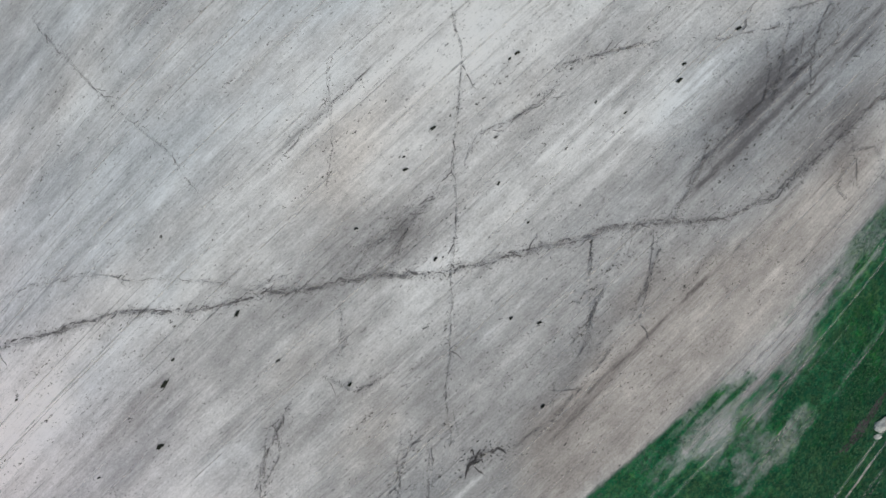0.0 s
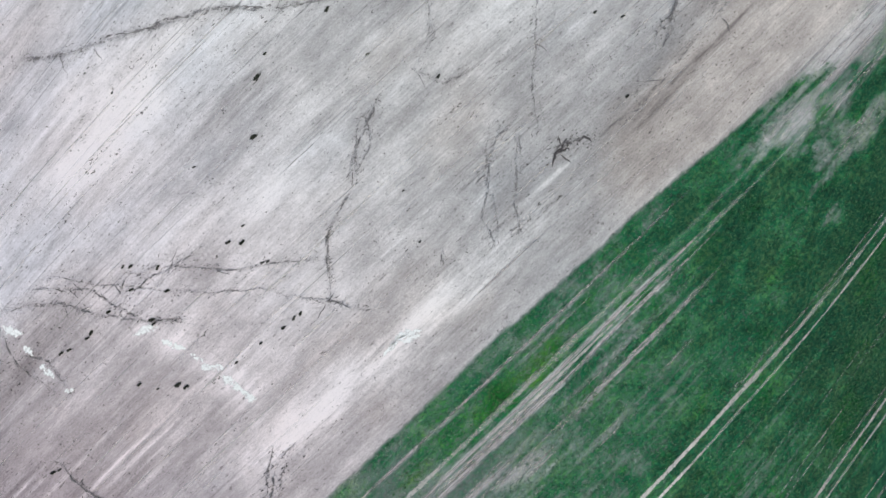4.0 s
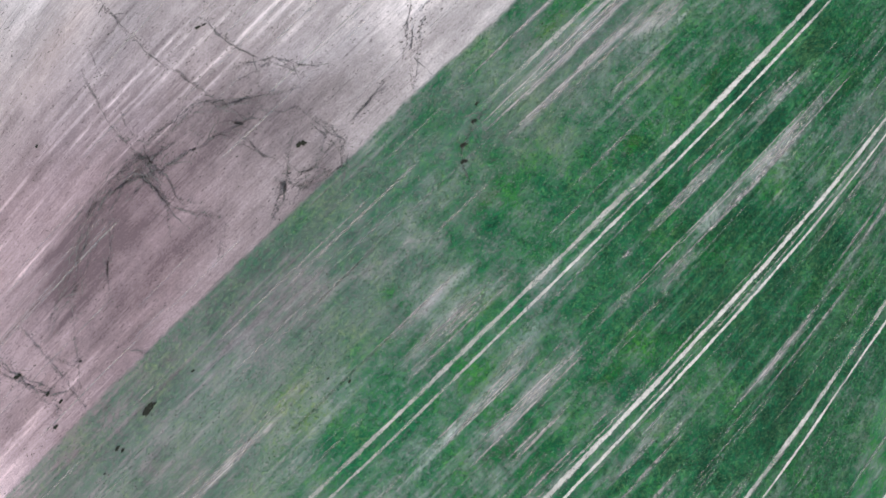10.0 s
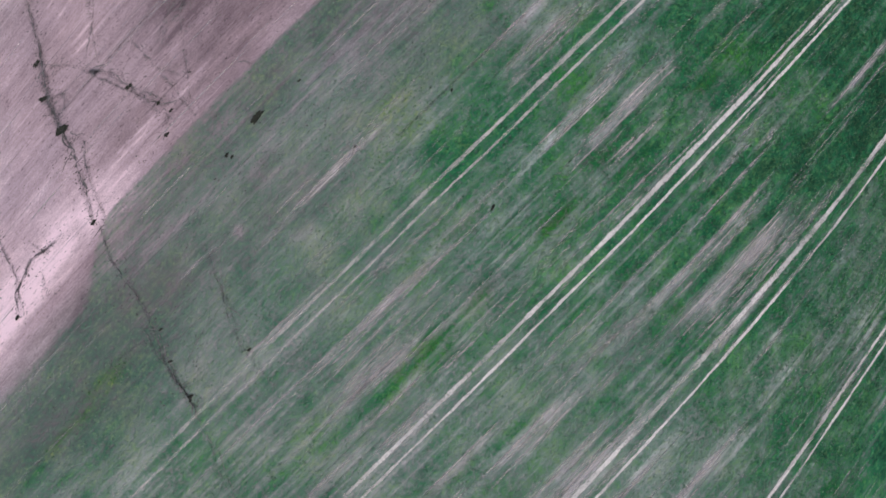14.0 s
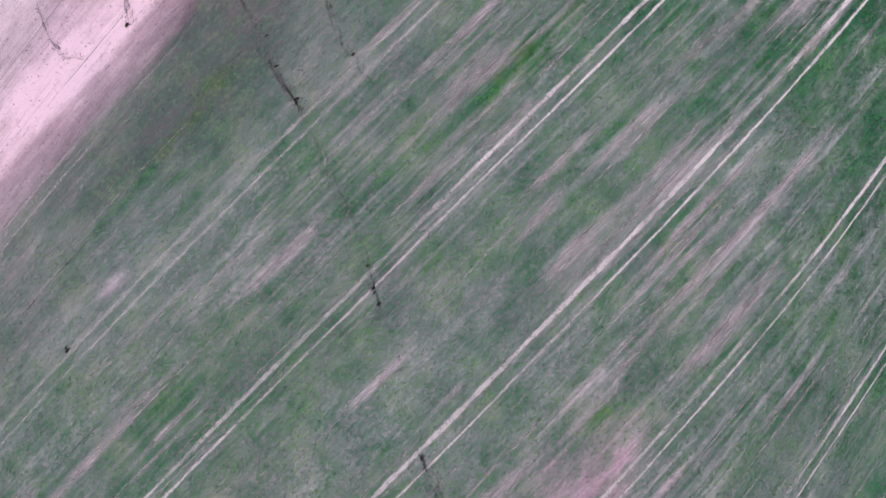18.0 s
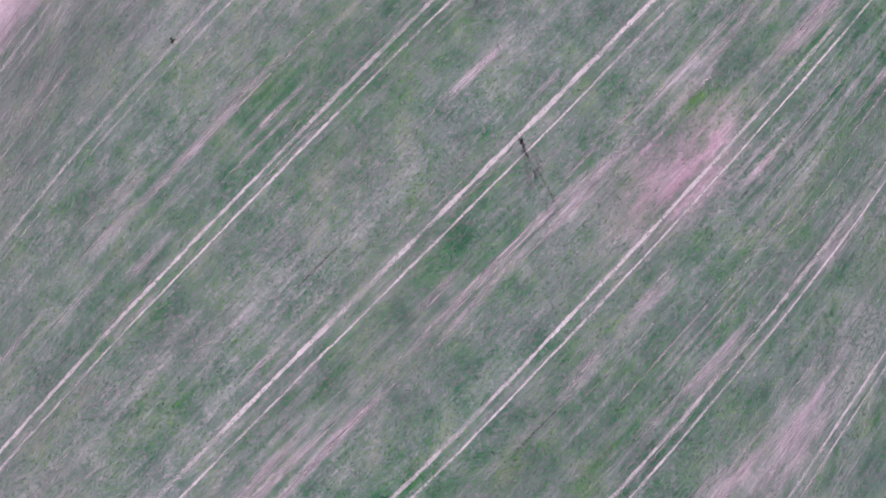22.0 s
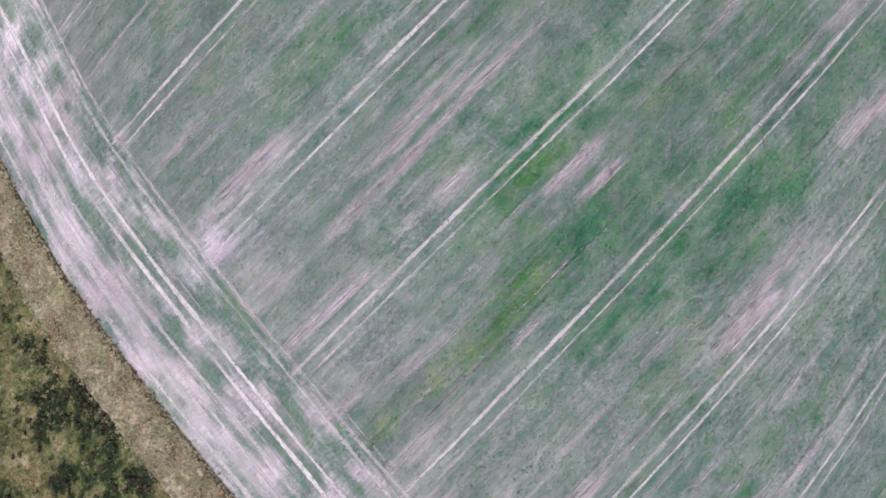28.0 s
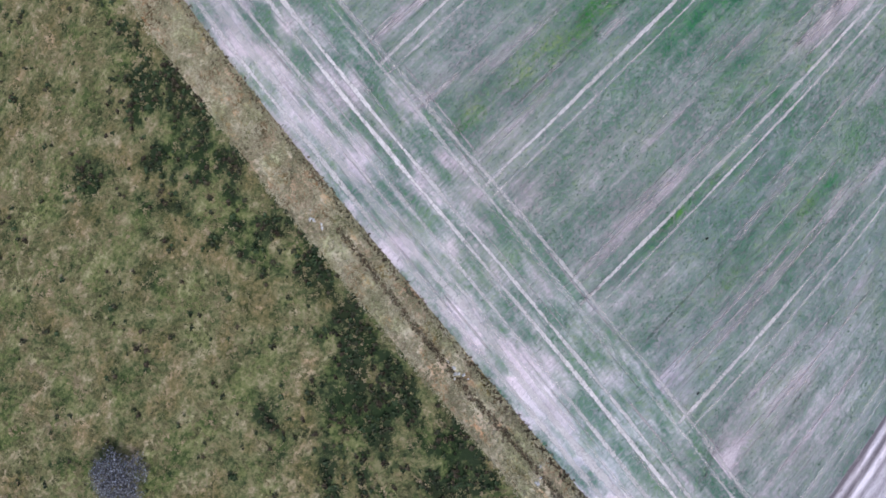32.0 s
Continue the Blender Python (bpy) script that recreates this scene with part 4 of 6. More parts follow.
DAMP_AND_SHADE, nt, bsdf = material("damp_crumbs_and_shade")
crumbs = noise_tex(nt, attribute(nt, "plan").outputs["Vector"], 2.2, 4.0, 0.75)
wet = maths(nt, "MULTIPLY_ADD", maths(nt, "SUBTRACT", crumbs, 0.5), 1.6, attribute(nt, "wear").outputs["Fac"])
nt.links.new(ramp(nt, wet, [(0.0, (0.19, 0.178, 0.182)), (0.45, (0.115, 0.106, 0.11)), (0.9, (0.055, 0.05, 0.052))]), bsdf.inputs["Base Color"])
bsdf.inputs["Roughness"].default_value = 0.95
bsdf.inputs["Specular IOR Level"].default_value = 0.1


def strips(name, pieces, mat, z, label, category, core=None, first=0):
    """Ribbons (u, v, half width, wear) joined into one strip on the ground, slightly hollow; from piece first on in the core material."""
    cos, quads, sides, wears, plans, base, soft_faces = [], [], [], [], [], 0, 0
    for n, (u, v, half, wear) in enumerate(pieces):
        du, dv = np.gradient(u), np.gradient(v)
        d = np.hypot(du, dv) + 1e-9
        pu, pv = -dv / d * half, du / d * half
        ru = np.stack([u + pu, u + pu * 0.4, u - pu * 0.4, u - pu], 1).ravel()
        rv = np.stack([v + pv, v + pv * 0.4, v - pv * 0.4, v - pv], 1).ravel()
        x, y = place(ru, rv)
        k = len(u)
        cos.append(np.stack([x, y, np.tile([z, z - 0.008, z - 0.008, z], k) + 0.004 * (n % 9)], 1))
        i = base + np.arange(k - 1)[:, None] * 4 + np.arange(3)[None, :]
        quads.append(np.stack([i, i + 1, i + 5, i + 4], -1).reshape(-1, 4))
        sides.append(np.tile([0.0, 0.9, 0.9, 0.0], k))
        wears.append(np.repeat(wear, 4))
        plans.append(np.stack([ru, rv, ru * 0], 1))
        soft_faces += 3 * (k - 1) if n < first else 0
        base += 4 * k
    me = bpy.data.meshes.new(name)
    me.from_pydata(np.concatenate(cos).tolist(), [], np.concatenate(quads).tolist())
    for key, value in (("side", sides), ("wear", wears)):
        at = me.attributes.new(key, "FLOAT", "POINT")
        at.data.foreach_set("value", np.concatenate(value).astype(np.float32))
    at = me.attributes.new("plan", "FLOAT_VECTOR", "POINT")
    at.data.foreach_set("vector", np.concatenate(plans).astype(np.float32).ravel())
    me.materials.append(mat)
    if core:
        me.materials.append(core)
        me.polygons.foreach_set("material_index", (np.arange(len(me.polygons)) >= soft_faces).astype(np.int32))
    return tagged(new(name, me), label, category, kind="structure")


def strip(name, u, v, half, wear, mat, z, label, category):
    return strips(name, [(u, v, half, wear)], mat, z, label, category)


# tramlines: two wheel tracks each, worn unevenly
WORN = {48: 0.62, 72: 0.85, 96: 0.9, 120: 1.0, 144: 0.85, 168: 0.85, 192: 0.8, 216: 0.75, 240: 0.5}
for v0 in TRAM:
    for s, side in ((-1, 0.34), (1, 0.27)):
        if v0 not in WORN:
            continue
        gauge = 1.2 if v0 == 48 else GAUGE
        u = np.arange(E_INNER - 0.06 * v0 - 1.0, 100, 0.8)
        v = tram_mid(v0, u) + s * gauge * (1.25 if v0 == 120 else 1.0) + 0.35 * (fbm(u / 30.0, u * 0 + v0, 101, 2) - 0.5) + 0.12 * (fbm(u / 3.0, u * 0 + v0 + s, 103, 2) - 0.5)
        wear = np.clip(WORN[v0] * (0.15 + 1.7 * (fbm(u / 22.0, u * 0 + v0 * 1.7 + s, 105, 3) - 0.12) + 1.1 * (fbm(u / 5.0, u * 0 + v0 * 2.3 + s, 106, 3) - 0.5)), 0.08, 1.0)
        wear = wear * (0.65 + 0.35 * step(-110, -60, u)) if v0 == 72 else wear
        wear = np.minimum(1, wear * (1 + 0.3 * step(-150, -100, u))) * (1 - 0.22 * step(-150, -190, u))
        if v0 in (72, 96):
            wear = wear * (1 - 0.55 * step(-48, -12, u))
        if v0 == 48:
            wear = 0.62 * wear * (1 - 0.65 * step(-30, -10, u))
            wear = wear * np.maximum(step(-88, -70, u), step(-205, -220, u))
        half = side * (1.0 + 0.12 * step(-150, -100, u)) * (1.0 + 0.9 * (fbm(u / 3.5, u * 0 + v0 + 3 * s, 107, 3) - 0.5)) * (1.25 if v0 == 120 and s < 0 else 1.0)
        near = np.abs(-(u * CU + v * SU) * AY + (u * SU - v * CU) * AX) < 260
        strip("wheel_track", u[near], v[near], half[near] * (1.3 if s < 0 else 1.05), wear[near], TRACK, 0.024 + 0.0008 * (v0 / 24), "pale worn wheel track along a tramline in the crop", "wheel track")
for off, a, c in ((-1.9, -112, -30), (0.1, -98, -42)):
    u = np.arange(a, c, 0.8)
    v = tram_mid(96, u) + off + 0.3 * (fbm(u / 20.0, u * 0 + off, 101, 2) - 0.5)
    strip("wheel_track", u, v, 0.15 + 0.14 * fbm(u / 4.0, u * 0 + off, 107, 2), 0.8 * fbm(u / 9.0, u * 0 + off, 105, 3) * np.minimum(1, np.minimum(u - a, c - u) / 8), TRACK, 0.03, "thin pale wheel line along a tramline in the crop", "wheel track")
# the headland's tracks run along its end
for e0, w, k in ((-325.4, 0.5, 0.55), (-323.3, 0.7, 0.5), (-321.7, 0.35, 0.45), (-319.7, 0.4, 0.5), (-316.55, 0.40, 0.85),
                 (-314.6, 0.40, 0.85), (-309.2, 0.4, 0.4), (-307.3, 0.4, 0.4)):
    v = np.arange(46.0, 245.0, 0.8)
    e = e0 + 0.9 * (fbm(v / 25.0, v * 0 + e0, 111, 2) - 0.5) * (2.0 if w > 0.55 else 1.0)
    wear = np.clip(k * (0.2 + 1.7 * (fbm(v / 11.0, v * 0 + e0 * 2.3, 113, 3) - 0.1)), 0, 1)
    half = w * (1.0 + 1.0 * (fbm(v / 6.0, v * 0 + e0 * 1.3, 115, 2) - 0.5))
    strip("wheel_track", e - 0.06 * v, v, half * 1.15, np.minimum(1, wear * 1.15), TRACK, 0.032 - 0.00003 * e0, "pale worn wheel track along the headland", "wheel track")

# gaps left by the drill: bundles of thin bare lines along the rows
GAP = strip_material("bare_drill_gap", [(0.2, (0.27, 0.25, 0.25)), (0.5, (0.40, 0.37, 0.37)), (0.8, (0.56, 0.53, 0.53))], 0.12, 0.95, 0.5, 2.8, 1.5)
GAP_RED = strip_material("reddish_drill_gap", [(0.2, (0.28, 0.25, 0.245)), (0.5, (0.41, 0.378, 0.37)), (0.8, (0.57, 0.53, 0.52))], 0.12, 0.95, 0.5, 2.8, 1.5)
for n, (u0, u1, v0, w, k) in enumerate(STREAKS):
    pieces = []
    count = 2 + int(round(w / 0.5))
    for j in range(count):
        off = 0.0 if j == 0 else random.Random(n * 7 + j).uniform(-0.95, 0.95) * w
        r = random.Random(n * 17 + j)
        a, c = u0 + r.uniform(-0.25, 0.3) * (u1 - u0), u1 - r.uniform(-0.25, 0.3) * (u1 - u0)
        u = np.linspace(a, c, max(6, int((c - a) / 0.7)))
        q = 1.9 * n + 5.3 * j
        v = v0 + off + 0.5 * (fbm(u / 18.0, u * 0 + q, 191, 2) - 0.5) + 0.2 * (fbm(u / 2.5, u * 0 + q, 193, 2) - 0.5)
        ends = np.minimum(1, np.minimum(u - a, c - u) / min(7.0, 0.35 * (c - a)))
        wear = np.clip((1.1 if j else 0.45) * k * (0.9 if u0 > -5 else 1.6 if u1 > -110 else 1.25) * (0.3 + 2.2 * (fbm(u / 4.0, u * 0 + q, 195, 3) - 0.28)), 0, 0.9) * ends
        half = (r.uniform(0.12, 0.25) if j else 0.8 * w) * (0.6 + 0.9 * fbm(u / 3.0, u * 0 + q, 197, 2))
        if j or u0 < -5:
            pieces.append((u, v, half, wear))
    strips("drill_gap", pieces, GAP_RED if u1 < -95 else GAP, 0.012 + 0.00005 * n, "pale bare gap along drill rows in the crop", "drill gap")


def fine_lines(name, count, seed, spots, mat, z, width, strength, long, label, across=False):
    """Many thin lines along the rows (or along the headland), too fine to count."""
    r = random.Random(seed)
    pieces = []
    while len(pieces) < count:
        u0, v0 = r.uniform(*spots[0]), r.uniform(*spots[1])
        n = r.uniform(*long)
        s = np.linspace(0, n, max(6, int(n / 1.0)))
        q = len(pieces) * 2.7 + seed
        wob = 0.35 * (fbm(s / 12.0, s * 0 + q, 201, 2) - 0.5) + 0.12 * (fbm(s / 2.0, s * 0 + q, 203, 2) - 0.5)
        u, v = (u0 + wob - 0.06 * (v0 + s), v0 + s) if across else (u0 + s, v0 + wob)
        bare = v.max() < edge_v(u).min() - 0.4
        if not corridor(u, v).all() or (bare != (mat in (TRACK, RILL) and not across)) or v.max() > V_FAR - 1:
            continue
        if not across and skew(u, v).min() < E_INNER:
            continue
        wear = r.uniform(*strength) * np.clip(0.3 + 2.4 * (fbm(s / 5.0, s * 0 + q, 205, 3) - 0.3), 0, 1) * np.minimum(1, np.minimum(s, n - s) / 2.0)
        pieces.append((u, v, s * 0 + r.uniform(*width), wear))
    ob = strips(name, pieces, mat, z, label, "field lines")
    ob["kind"] = "stuff"


fine_lines("pale_furrows", 260, 3, ((-235, 80), (-75, 40)), TRACK, 0.010, (0.10, 0.24), (0.15, 0.55), (6, 45), "thin pale furrow lines along the rows of bare soil")
fine_lines("dark_furrows", 130, 4, ((-235, 80), (-75, 40)), RILL, 0.014, (0.10, 0.26), (0.10, 0.34), (5, 30), "thin dark furrow lines along the rows of bare soil")
fine_lines("thin_sowing_lines", 330, 5, ((-325, -20), (41, 244)), GAP_RED, 0.008, (0.14, 0.34), (0.12, 0.50), (8, 36), "thin pale sowing lines in the crop rows")
fine_lines("bare_sowing_lines", 100, 9, ((-200, -10), (66, 215)), GAP, 0.009, (0.16, 0.36), (0.15, 0.55), (8, 42), "pale bare lines missed by the drill")
fine_lines("headland_lines", 60, 6, ((-326.5, -306.0), (50, 225)), GAP_RED, 0.016, (0.12, 0.3), (0.25, 0.75), (4, 26), "thin pale wheel and drill lines along the headland", True)

CHALK = strip_material("white_chalky_soil", [(0.2, (0.62, 0.62, 0.62)), (0.5, (0.76, 0.76, 0.76)), (0.8, (0.86, 0.86, 0.86))], 0.45, 0.75, 0.6, 2.0, 4.5)


def chalk(width, points):
    """A ragged white spill of chalky soil."""
    p = np.array(points)
    s = np.linspace(0, 1, 16)
    u, v = (np.interp(s, np.linspace(0, 1, len(p)), p[:, i]) + 0.7 * (fbm(s * 5, s * 0 + p[0, 0], 151 + i, 3) - 0.5) for i in (0, 1))
    half = 0.85 * width * (0.3 + 1.4 * fbm(s * 7, s * 0 + p[0, 1], 157, 3)) * np.sqrt(np.sin(np.pi * np.clip(s, 0.03, 0.97)))
    strip("chalk_patch", u, v, half, s * 0 + 0.9, CHALK, 0.045, "ragged white chalky patch on bare soil", "chalk patch")


chalk(1.0, [(-105.3, -33.0), (-101.7, -32.1)])
chalk(1.2, [(-101.0, -27.6), (-97.1, -27.2)])
chalk(0.8, [(-98.1, -26.3), (-100.1, -22.4), (-99.1, -18.4)])
chalk(1.0, [(-99.7, -17.5), (-97.1, -13.2)])
chalk(0.7, [(-98.2, -11.7), (-97.9, -9.3)])
chalk(1.0, [(-98.0, -7.3), (-97.4, -4.0)])
chalk(0.9, [(-83.8, 0.3), (-80.1, 2.1)])
chalk(0.7, [(-81.0, 4.0), (-79.1, 7.8)])
chalk(0.6, [(-78.8, 8.9), (-78.3, 10.9)])
chalk(1.0, [(-78.9, 11.5), (-76.6, 13.8)])
chalk(1.2, [(-77.3, 14.5), (-76.7, 17.8)])
chalk(0.9, [(-76.7, 17.8), (-76.0, 20.9)])
chalk(0.6, [(-97.5, -0.9), (-96.2, -0.2)])
chalk(0.8, [(-55.2, 28.6), (-51.4, 28.6)])
chalk(0.8, [(-53.4, 29.6), (-50.7, 30.4)])
chalk(0.5, [(-57.3, 29.2), (-52.8, 28.1)])
chalk(0.5, [(-53.4, 28.7), (-50.1, 30.0)])
rill_count = 0


def rill(width, depth, points):
    """A dark, damp, branching line over the soil through the given plan points."""
    global rill_count
    rill_count += 1
    p = np.array(points)
    depth = depth * (0.75 if p[:, 1].mean() > 62 else 1.0)
    d = np.concatenate([[0], np.cumsum(np.hypot(*np.diff(p, axis=0).T))])
    s = np.linspace(0, d[-1], max(8, int(d[-1] / 0.25)))
    wob = 7.7 * rill_count
    ends = np.minimum(1, np.minimum(s, d[-1] - s) / 3.0)
    u0, v0 = np.interp(s, d, p[:, 0]), np.interp(s, d, p[:, 1])
    sway = 0.6 + 0.9 * min(width, 1.2)
    u0 = u0 + 1.3 * (fbm(s / 4.5, s * 0 + wob, 121, 3) - 0.5)
    v0 = v0 + 1.3 * (fbm(s / 4.5, s * 0 + wob, 127, 3) - 0.5)
    pieces = [(u0, v0, width * (0.4 + 1.2 * fbm(s / 2.0, s * 0 + wob, 131, 3)) * (0.4 + 0.6 * ends), (0.56 if width > 0.9 else 0.30) * depth * ends * np.clip(0.5 + 2.0 * (fbm(s / 5.0, s * 0 + wob, 133, 2) - 0.4), 0.2, 1))]
    strands = 1 + min(2, int(round(width * 1.6)))
    for k in range(strands):
        q = wob + 3.1 * (k + 1)
        u = u0 + sway * (fbm(s / 2.2, s * 0 + q, 139, 3) - 0.5) * (0.4 + 0.5 * k)
        v = v0 + sway * (fbm(s / 2.2, s * 0 + q, 149, 3) - 0.5) * (0.4 + 0.5 * k)
        half = (0.12 + 0.11 * min(width, 1.2)) * (0.4 + 1.3 * fbm(s / 1.2, s * 0 + q, 131, 3))
        wear = depth * (0.62 if width < 0.9 else 0.8) * np.clip(0.22 + 4.2 * (fbm(s / 1.1, s * 0 + q, 137, 3) - 0.49), 0.0, 1) * ends ** 0.5
        pieces.append((u, v, half * 1.3, np.minimum(1, 1.3 * wear)) if k == 0 else (u, v, 0.6 * (0.35 + 0.75 * depth) * half * np.clip(wear / depth * 1.6, 0.0, 1) * (0.15 + 1.1 * step(0.40, 0.62, fbm(s / 0.55, s * 0 + q, 173, 2))) + 0.004, wear))
    r = random.Random(rill_count)
    # short dark flecks strewn about the line
    for k in range(int(d[-1] * (0.4 if v0.mean() > 62 else 1.0) * (1.0 + 3.0 * min(width, 1.6)))):
        i = r.randrange(len(s))
        way = r.uniform(-0.3, 0.3) if r.random() < 0.5 else r.uniform(0, 3.14)
        run = r.uniform(0.10, 0.55)
        w = np.linspace(0, run, 3)
        du, dv = r.gauss(0, 0.2 + 0.8 * width), r.gauss(0, 0.2 + 0.6 * width)
        pieces.append((u0[i] + du + w * math.cos(way), v0[i] + dv + w * math.sin(way) + 0.2 * (fbm(w * 2, w * 0 + k, 169, 2) - 0.5), np.array([0.3, 1.0, 0.4]) * r.uniform(0.04, 0.12) * (0.35 + 0.75 * depth), w * 0 + depth * r.uniform(0.5, 1.2)))
    # short side arms
    for k in range(int(d[-1] / 13.0)):
        i = r.randrange(len(s))
        way = math.atan2(v0[min(i + 3, len(s) - 1)] - v0[max(i - 3, 0)], u0[min(i + 3, len(s) - 1)] - u0[max(i - 3, 0)]) + r.choice((-1, 1)) * r.uniform(0.3, 1.0)
        run = r.uniform(1.5, 5.5)
        w = np.linspace(0, run, 12)
        u = u0[i] + w * math.cos(way) + 0.9 * (fbm(w / 1.5, w * 0 + k + wob, 163, 3) - 0.5)
        v = v0[i] + w * math.sin(way) + 0.9 * (fbm(w / 1.5, w * 0 + k + wob, 167, 3) - 0.5)
        pieces.append((u, v, (0.09 * (1.2 - w / run)) * step(0.3, 0.5, fbm(w, w * 0 + k, 171, 2)) + 0.004, depth * 0.7 * np.clip(1.2 - w / run, 0, 1)))
    strips("rill", pieces, RILL, 0.05 + 0.0006 * rill_count, "dark damp rill line winding across the soil", "rill", DAMP_AND_SHADE, 2)


rill(1.2, 0.46, [(-63.8, -43.3), (-57.1, -38.8), (-52.1, -35.0), (-42.8, -29.9), (-35.0, -23.1), (-27.2, -17.7), (-22.8, -15.9), (-18.1, -12.0), (-11.9, -8.7), (-5.4, -3.7), (1.2, 1.1), (8.9, 4.7), (16.2, 9.1), (24.3, 13.0), (30.4, 17.1), (35.4, 21.5), (39.8, 24.1), (47.7, 26.8), (56.8, 27.6), (67.1, 28.4), (83.2, 28.7)])
rill(0.6, 0.26, [(-58.3, -49.2), (-47.2, -42.1), (-40.1, -36.1), (-36.8, -31.8), (-29.8, -24.5), (-24.0, -17.2), (-17.7, -15.0)])
rill(0.35, 0.40, [(29.3, -29.9), (25.4, -23.1), (18.8, -16.9), (11.7, -9.5), (6.4, -3.2), (1.3, 1.0), (-3.2, 5.7), (-7.4, 10.7), (-12.5, 15.1), (-16.8, 20.5)])
rill(0.35, 0.32, [(8.4, -36.3), (4.3, -30.3), (-0.4, -25.1), (-4.7, -21.0)])
rill(0.45, 0.34, [(-27.4, -83.2), (-25.4, -71.8), (-22.6, -54.7), (-20.3, -41.9), (-20.7, -33.6)])
rill(0.35, 0.48, [(-9.8, -29.5), (-2.4, -30.0), (4.4, -30.1), (12.9, -30.8)])
rill(2.2, 0.23, [(-11.9, -8.7), (-6.7, -9.6), (0.2, -9.9), (6.0, -9.1), (10.1, -8.7)])
rill(0.45, 0.44, [(-4.8, -5.6), (-0.9, -7.6), (3.7, -9.0)])
rill(0.7, 0.26, [(31.8, 18.3), (40.2, 15.2), (54.9, 14.1), (67.5, 13.6), (79.6, 10.4)])
rill(0.6, 0.29, [(39.5, 14.6), (54.1, 14.7), (80.3, 16.1)])
rill(0.4, 0.40, [(56.6, 15.4), (68.2, 7.8)])
rill(0.4, 0.40, [(61.7, 19.3), (68.3, 13.0), (75.6, 10.3), (66.2, 5.8)])
rill(0.4, 0.52, [(29.1, 17.1), (25.3, 20.5), (21.5, 22.7), (16.8, 25.2)])
rill(0.45, 0.44, [(24.8, 14.4), (21.1, 17.8)])
rill(0.35, 0.40, [(20.7, 11.8), (16.7, 14.9)])
rill(0.7, 0.35, [(17.1, 17.6), (12.9, 20.4), (8.8, 21.1), (5.6, 22.8)])
rill(0.5, 0.40, [(11.5, 26.0), (4.4, 27.4), (-4.4, 27.3), (-12.2, 25.9)])
rill(1.3, 0.9, [(-11.6, 25.3), (-14.6, 24.3), (-17.0, 23.9)])
rill(0.5, 0.44, [(-34.0, -0.0), (-36.5, 3.7), (-43.2, 6.6)])
rill(0.5, 0.52, [(-30.6, -0.4), (-39.3, 3.1), (-43.7, 6.8), (-48.3, 8.2), (-51.8, 10.6), (-55.3, 14.1)])
rill(0.5, 0.40, [(-24.0, -0.6), (-21.9, 4.6), (-14.3, 6.2)])
rill(0.35, 0.40, [(61.6, 31.5), (58.3, 36.3)])
rill(0.35, 0.40, [(61.7, 36.7), (63.4, 40.6)])
rill(0.5, 0.40, [(34.6, -11.5), (41.9, -7.4), (50.8, -2.9)])
rill(0.5, 0.32, [(18.3, -11.6), (24.4, -9.6), (32.7, -8.4)])
rill(0.35, 0.40, [(-18.9, 15.0), (-24.7, 17.6), (-28.0, 21.2), (-31.4, 23.7), (-32.6, 28.1)])
rill(0.35, 0.40, [(-19.6, 18.8), (-22.7, 22.7), (-26.7, 25.8), (-29.5, 29.8)])
rill(1.0, 0.46, [(-72.8, -51.4), (-66.8, -45.6), (-62.9, -42.1)])
rill(0.45, 0.52, [(-92.2, -18.3), (-84.8, -10.2), (-83.0, -4.0), (-81.0, -0.0), (-75.5, 4.5)])
rill(0.5, 0.48, [(-82.4, -4.7), (-76.7, -4.5), (-73.1, -3.8), (-68.2, -1.8)])
rill(0.4, 0.48, [(-99.3, -18.5), (-100.9, -9.8), (-98.5, -1.9)])
rill(0.35, 0.40, [(-60.5, 13.9), (-57.2, 17.9), (-55.6, 21.0)])
rill(0.44, 0.70, [(-116.2, -18.2), (-116.3, -10.7), (-115.6, -2.6), (-115.1, 4.8), (-113.3, 10.3), (-113.0, 14.2), (-110.8, 18.7)])
rill(0.56, 0.75, [(-124.7, 14.4), (-122.1, 14.8), (-119.0, 15.5), (-114.7, 15.5), (-112.0, 17.3), (-107.9, 20.8), (-106.3, 21.7)])
rill(0.38, 0.61, [(-111.1, 19.0), (-110.2, 23.4), (-110.0, 25.9)])
rill(0.44, 0.70, [(-113.5, 23.1), (-112.1, 26.2), (-111.9, 29.3), (-110.2, 32.0)])
rill(0.44, 0.70, [(-126.4, 20.1), (-122.8, 20.1), (-117.9, 21.3), (-113.9, 22.2), (-109.9, 23.1), (-107.6, 25.8)])
rill(0.75, 0.75, [(-139.7, 16.9), (-135.8, 16.7), (-131.4, 15.1), (-129.0, 15.1), (-125.2, 17.1), (-121.8, 17.5)])
rill(0.50, 0.70, [(-137.1, 19.0), (-131.3, 16.4), (-127.5, 18.4), (-123.5, 19.4)])
rill(0.50, 0.61, [(-133.1, 19.4), (-128.3, 19.4), (-123.8, 19.7), (-119.1, 21.3)])
rill(0.38, 0.61, [(-124.6, 14.2), (-125.5, 17.5), (-125.4, 21.0), (-126.3, 24.9), (-124.0, 28.3)])
rill(0.31, 0.53, [(-128.3, 16.5), (-128.2, 20.7), (-126.6, 25.2)])
rill(0.38, 0.61, [(-107.4, 15.4), (-104.0, 17.1), (-100.7, 19.4), (-98.3, 23.4), (-94.8, 26.1)])
rill(0.38, 0.61, [(-104.8, 5.9), (-104.7, 10.2), (-103.5, 14.4), (-102.0, 18.8)])
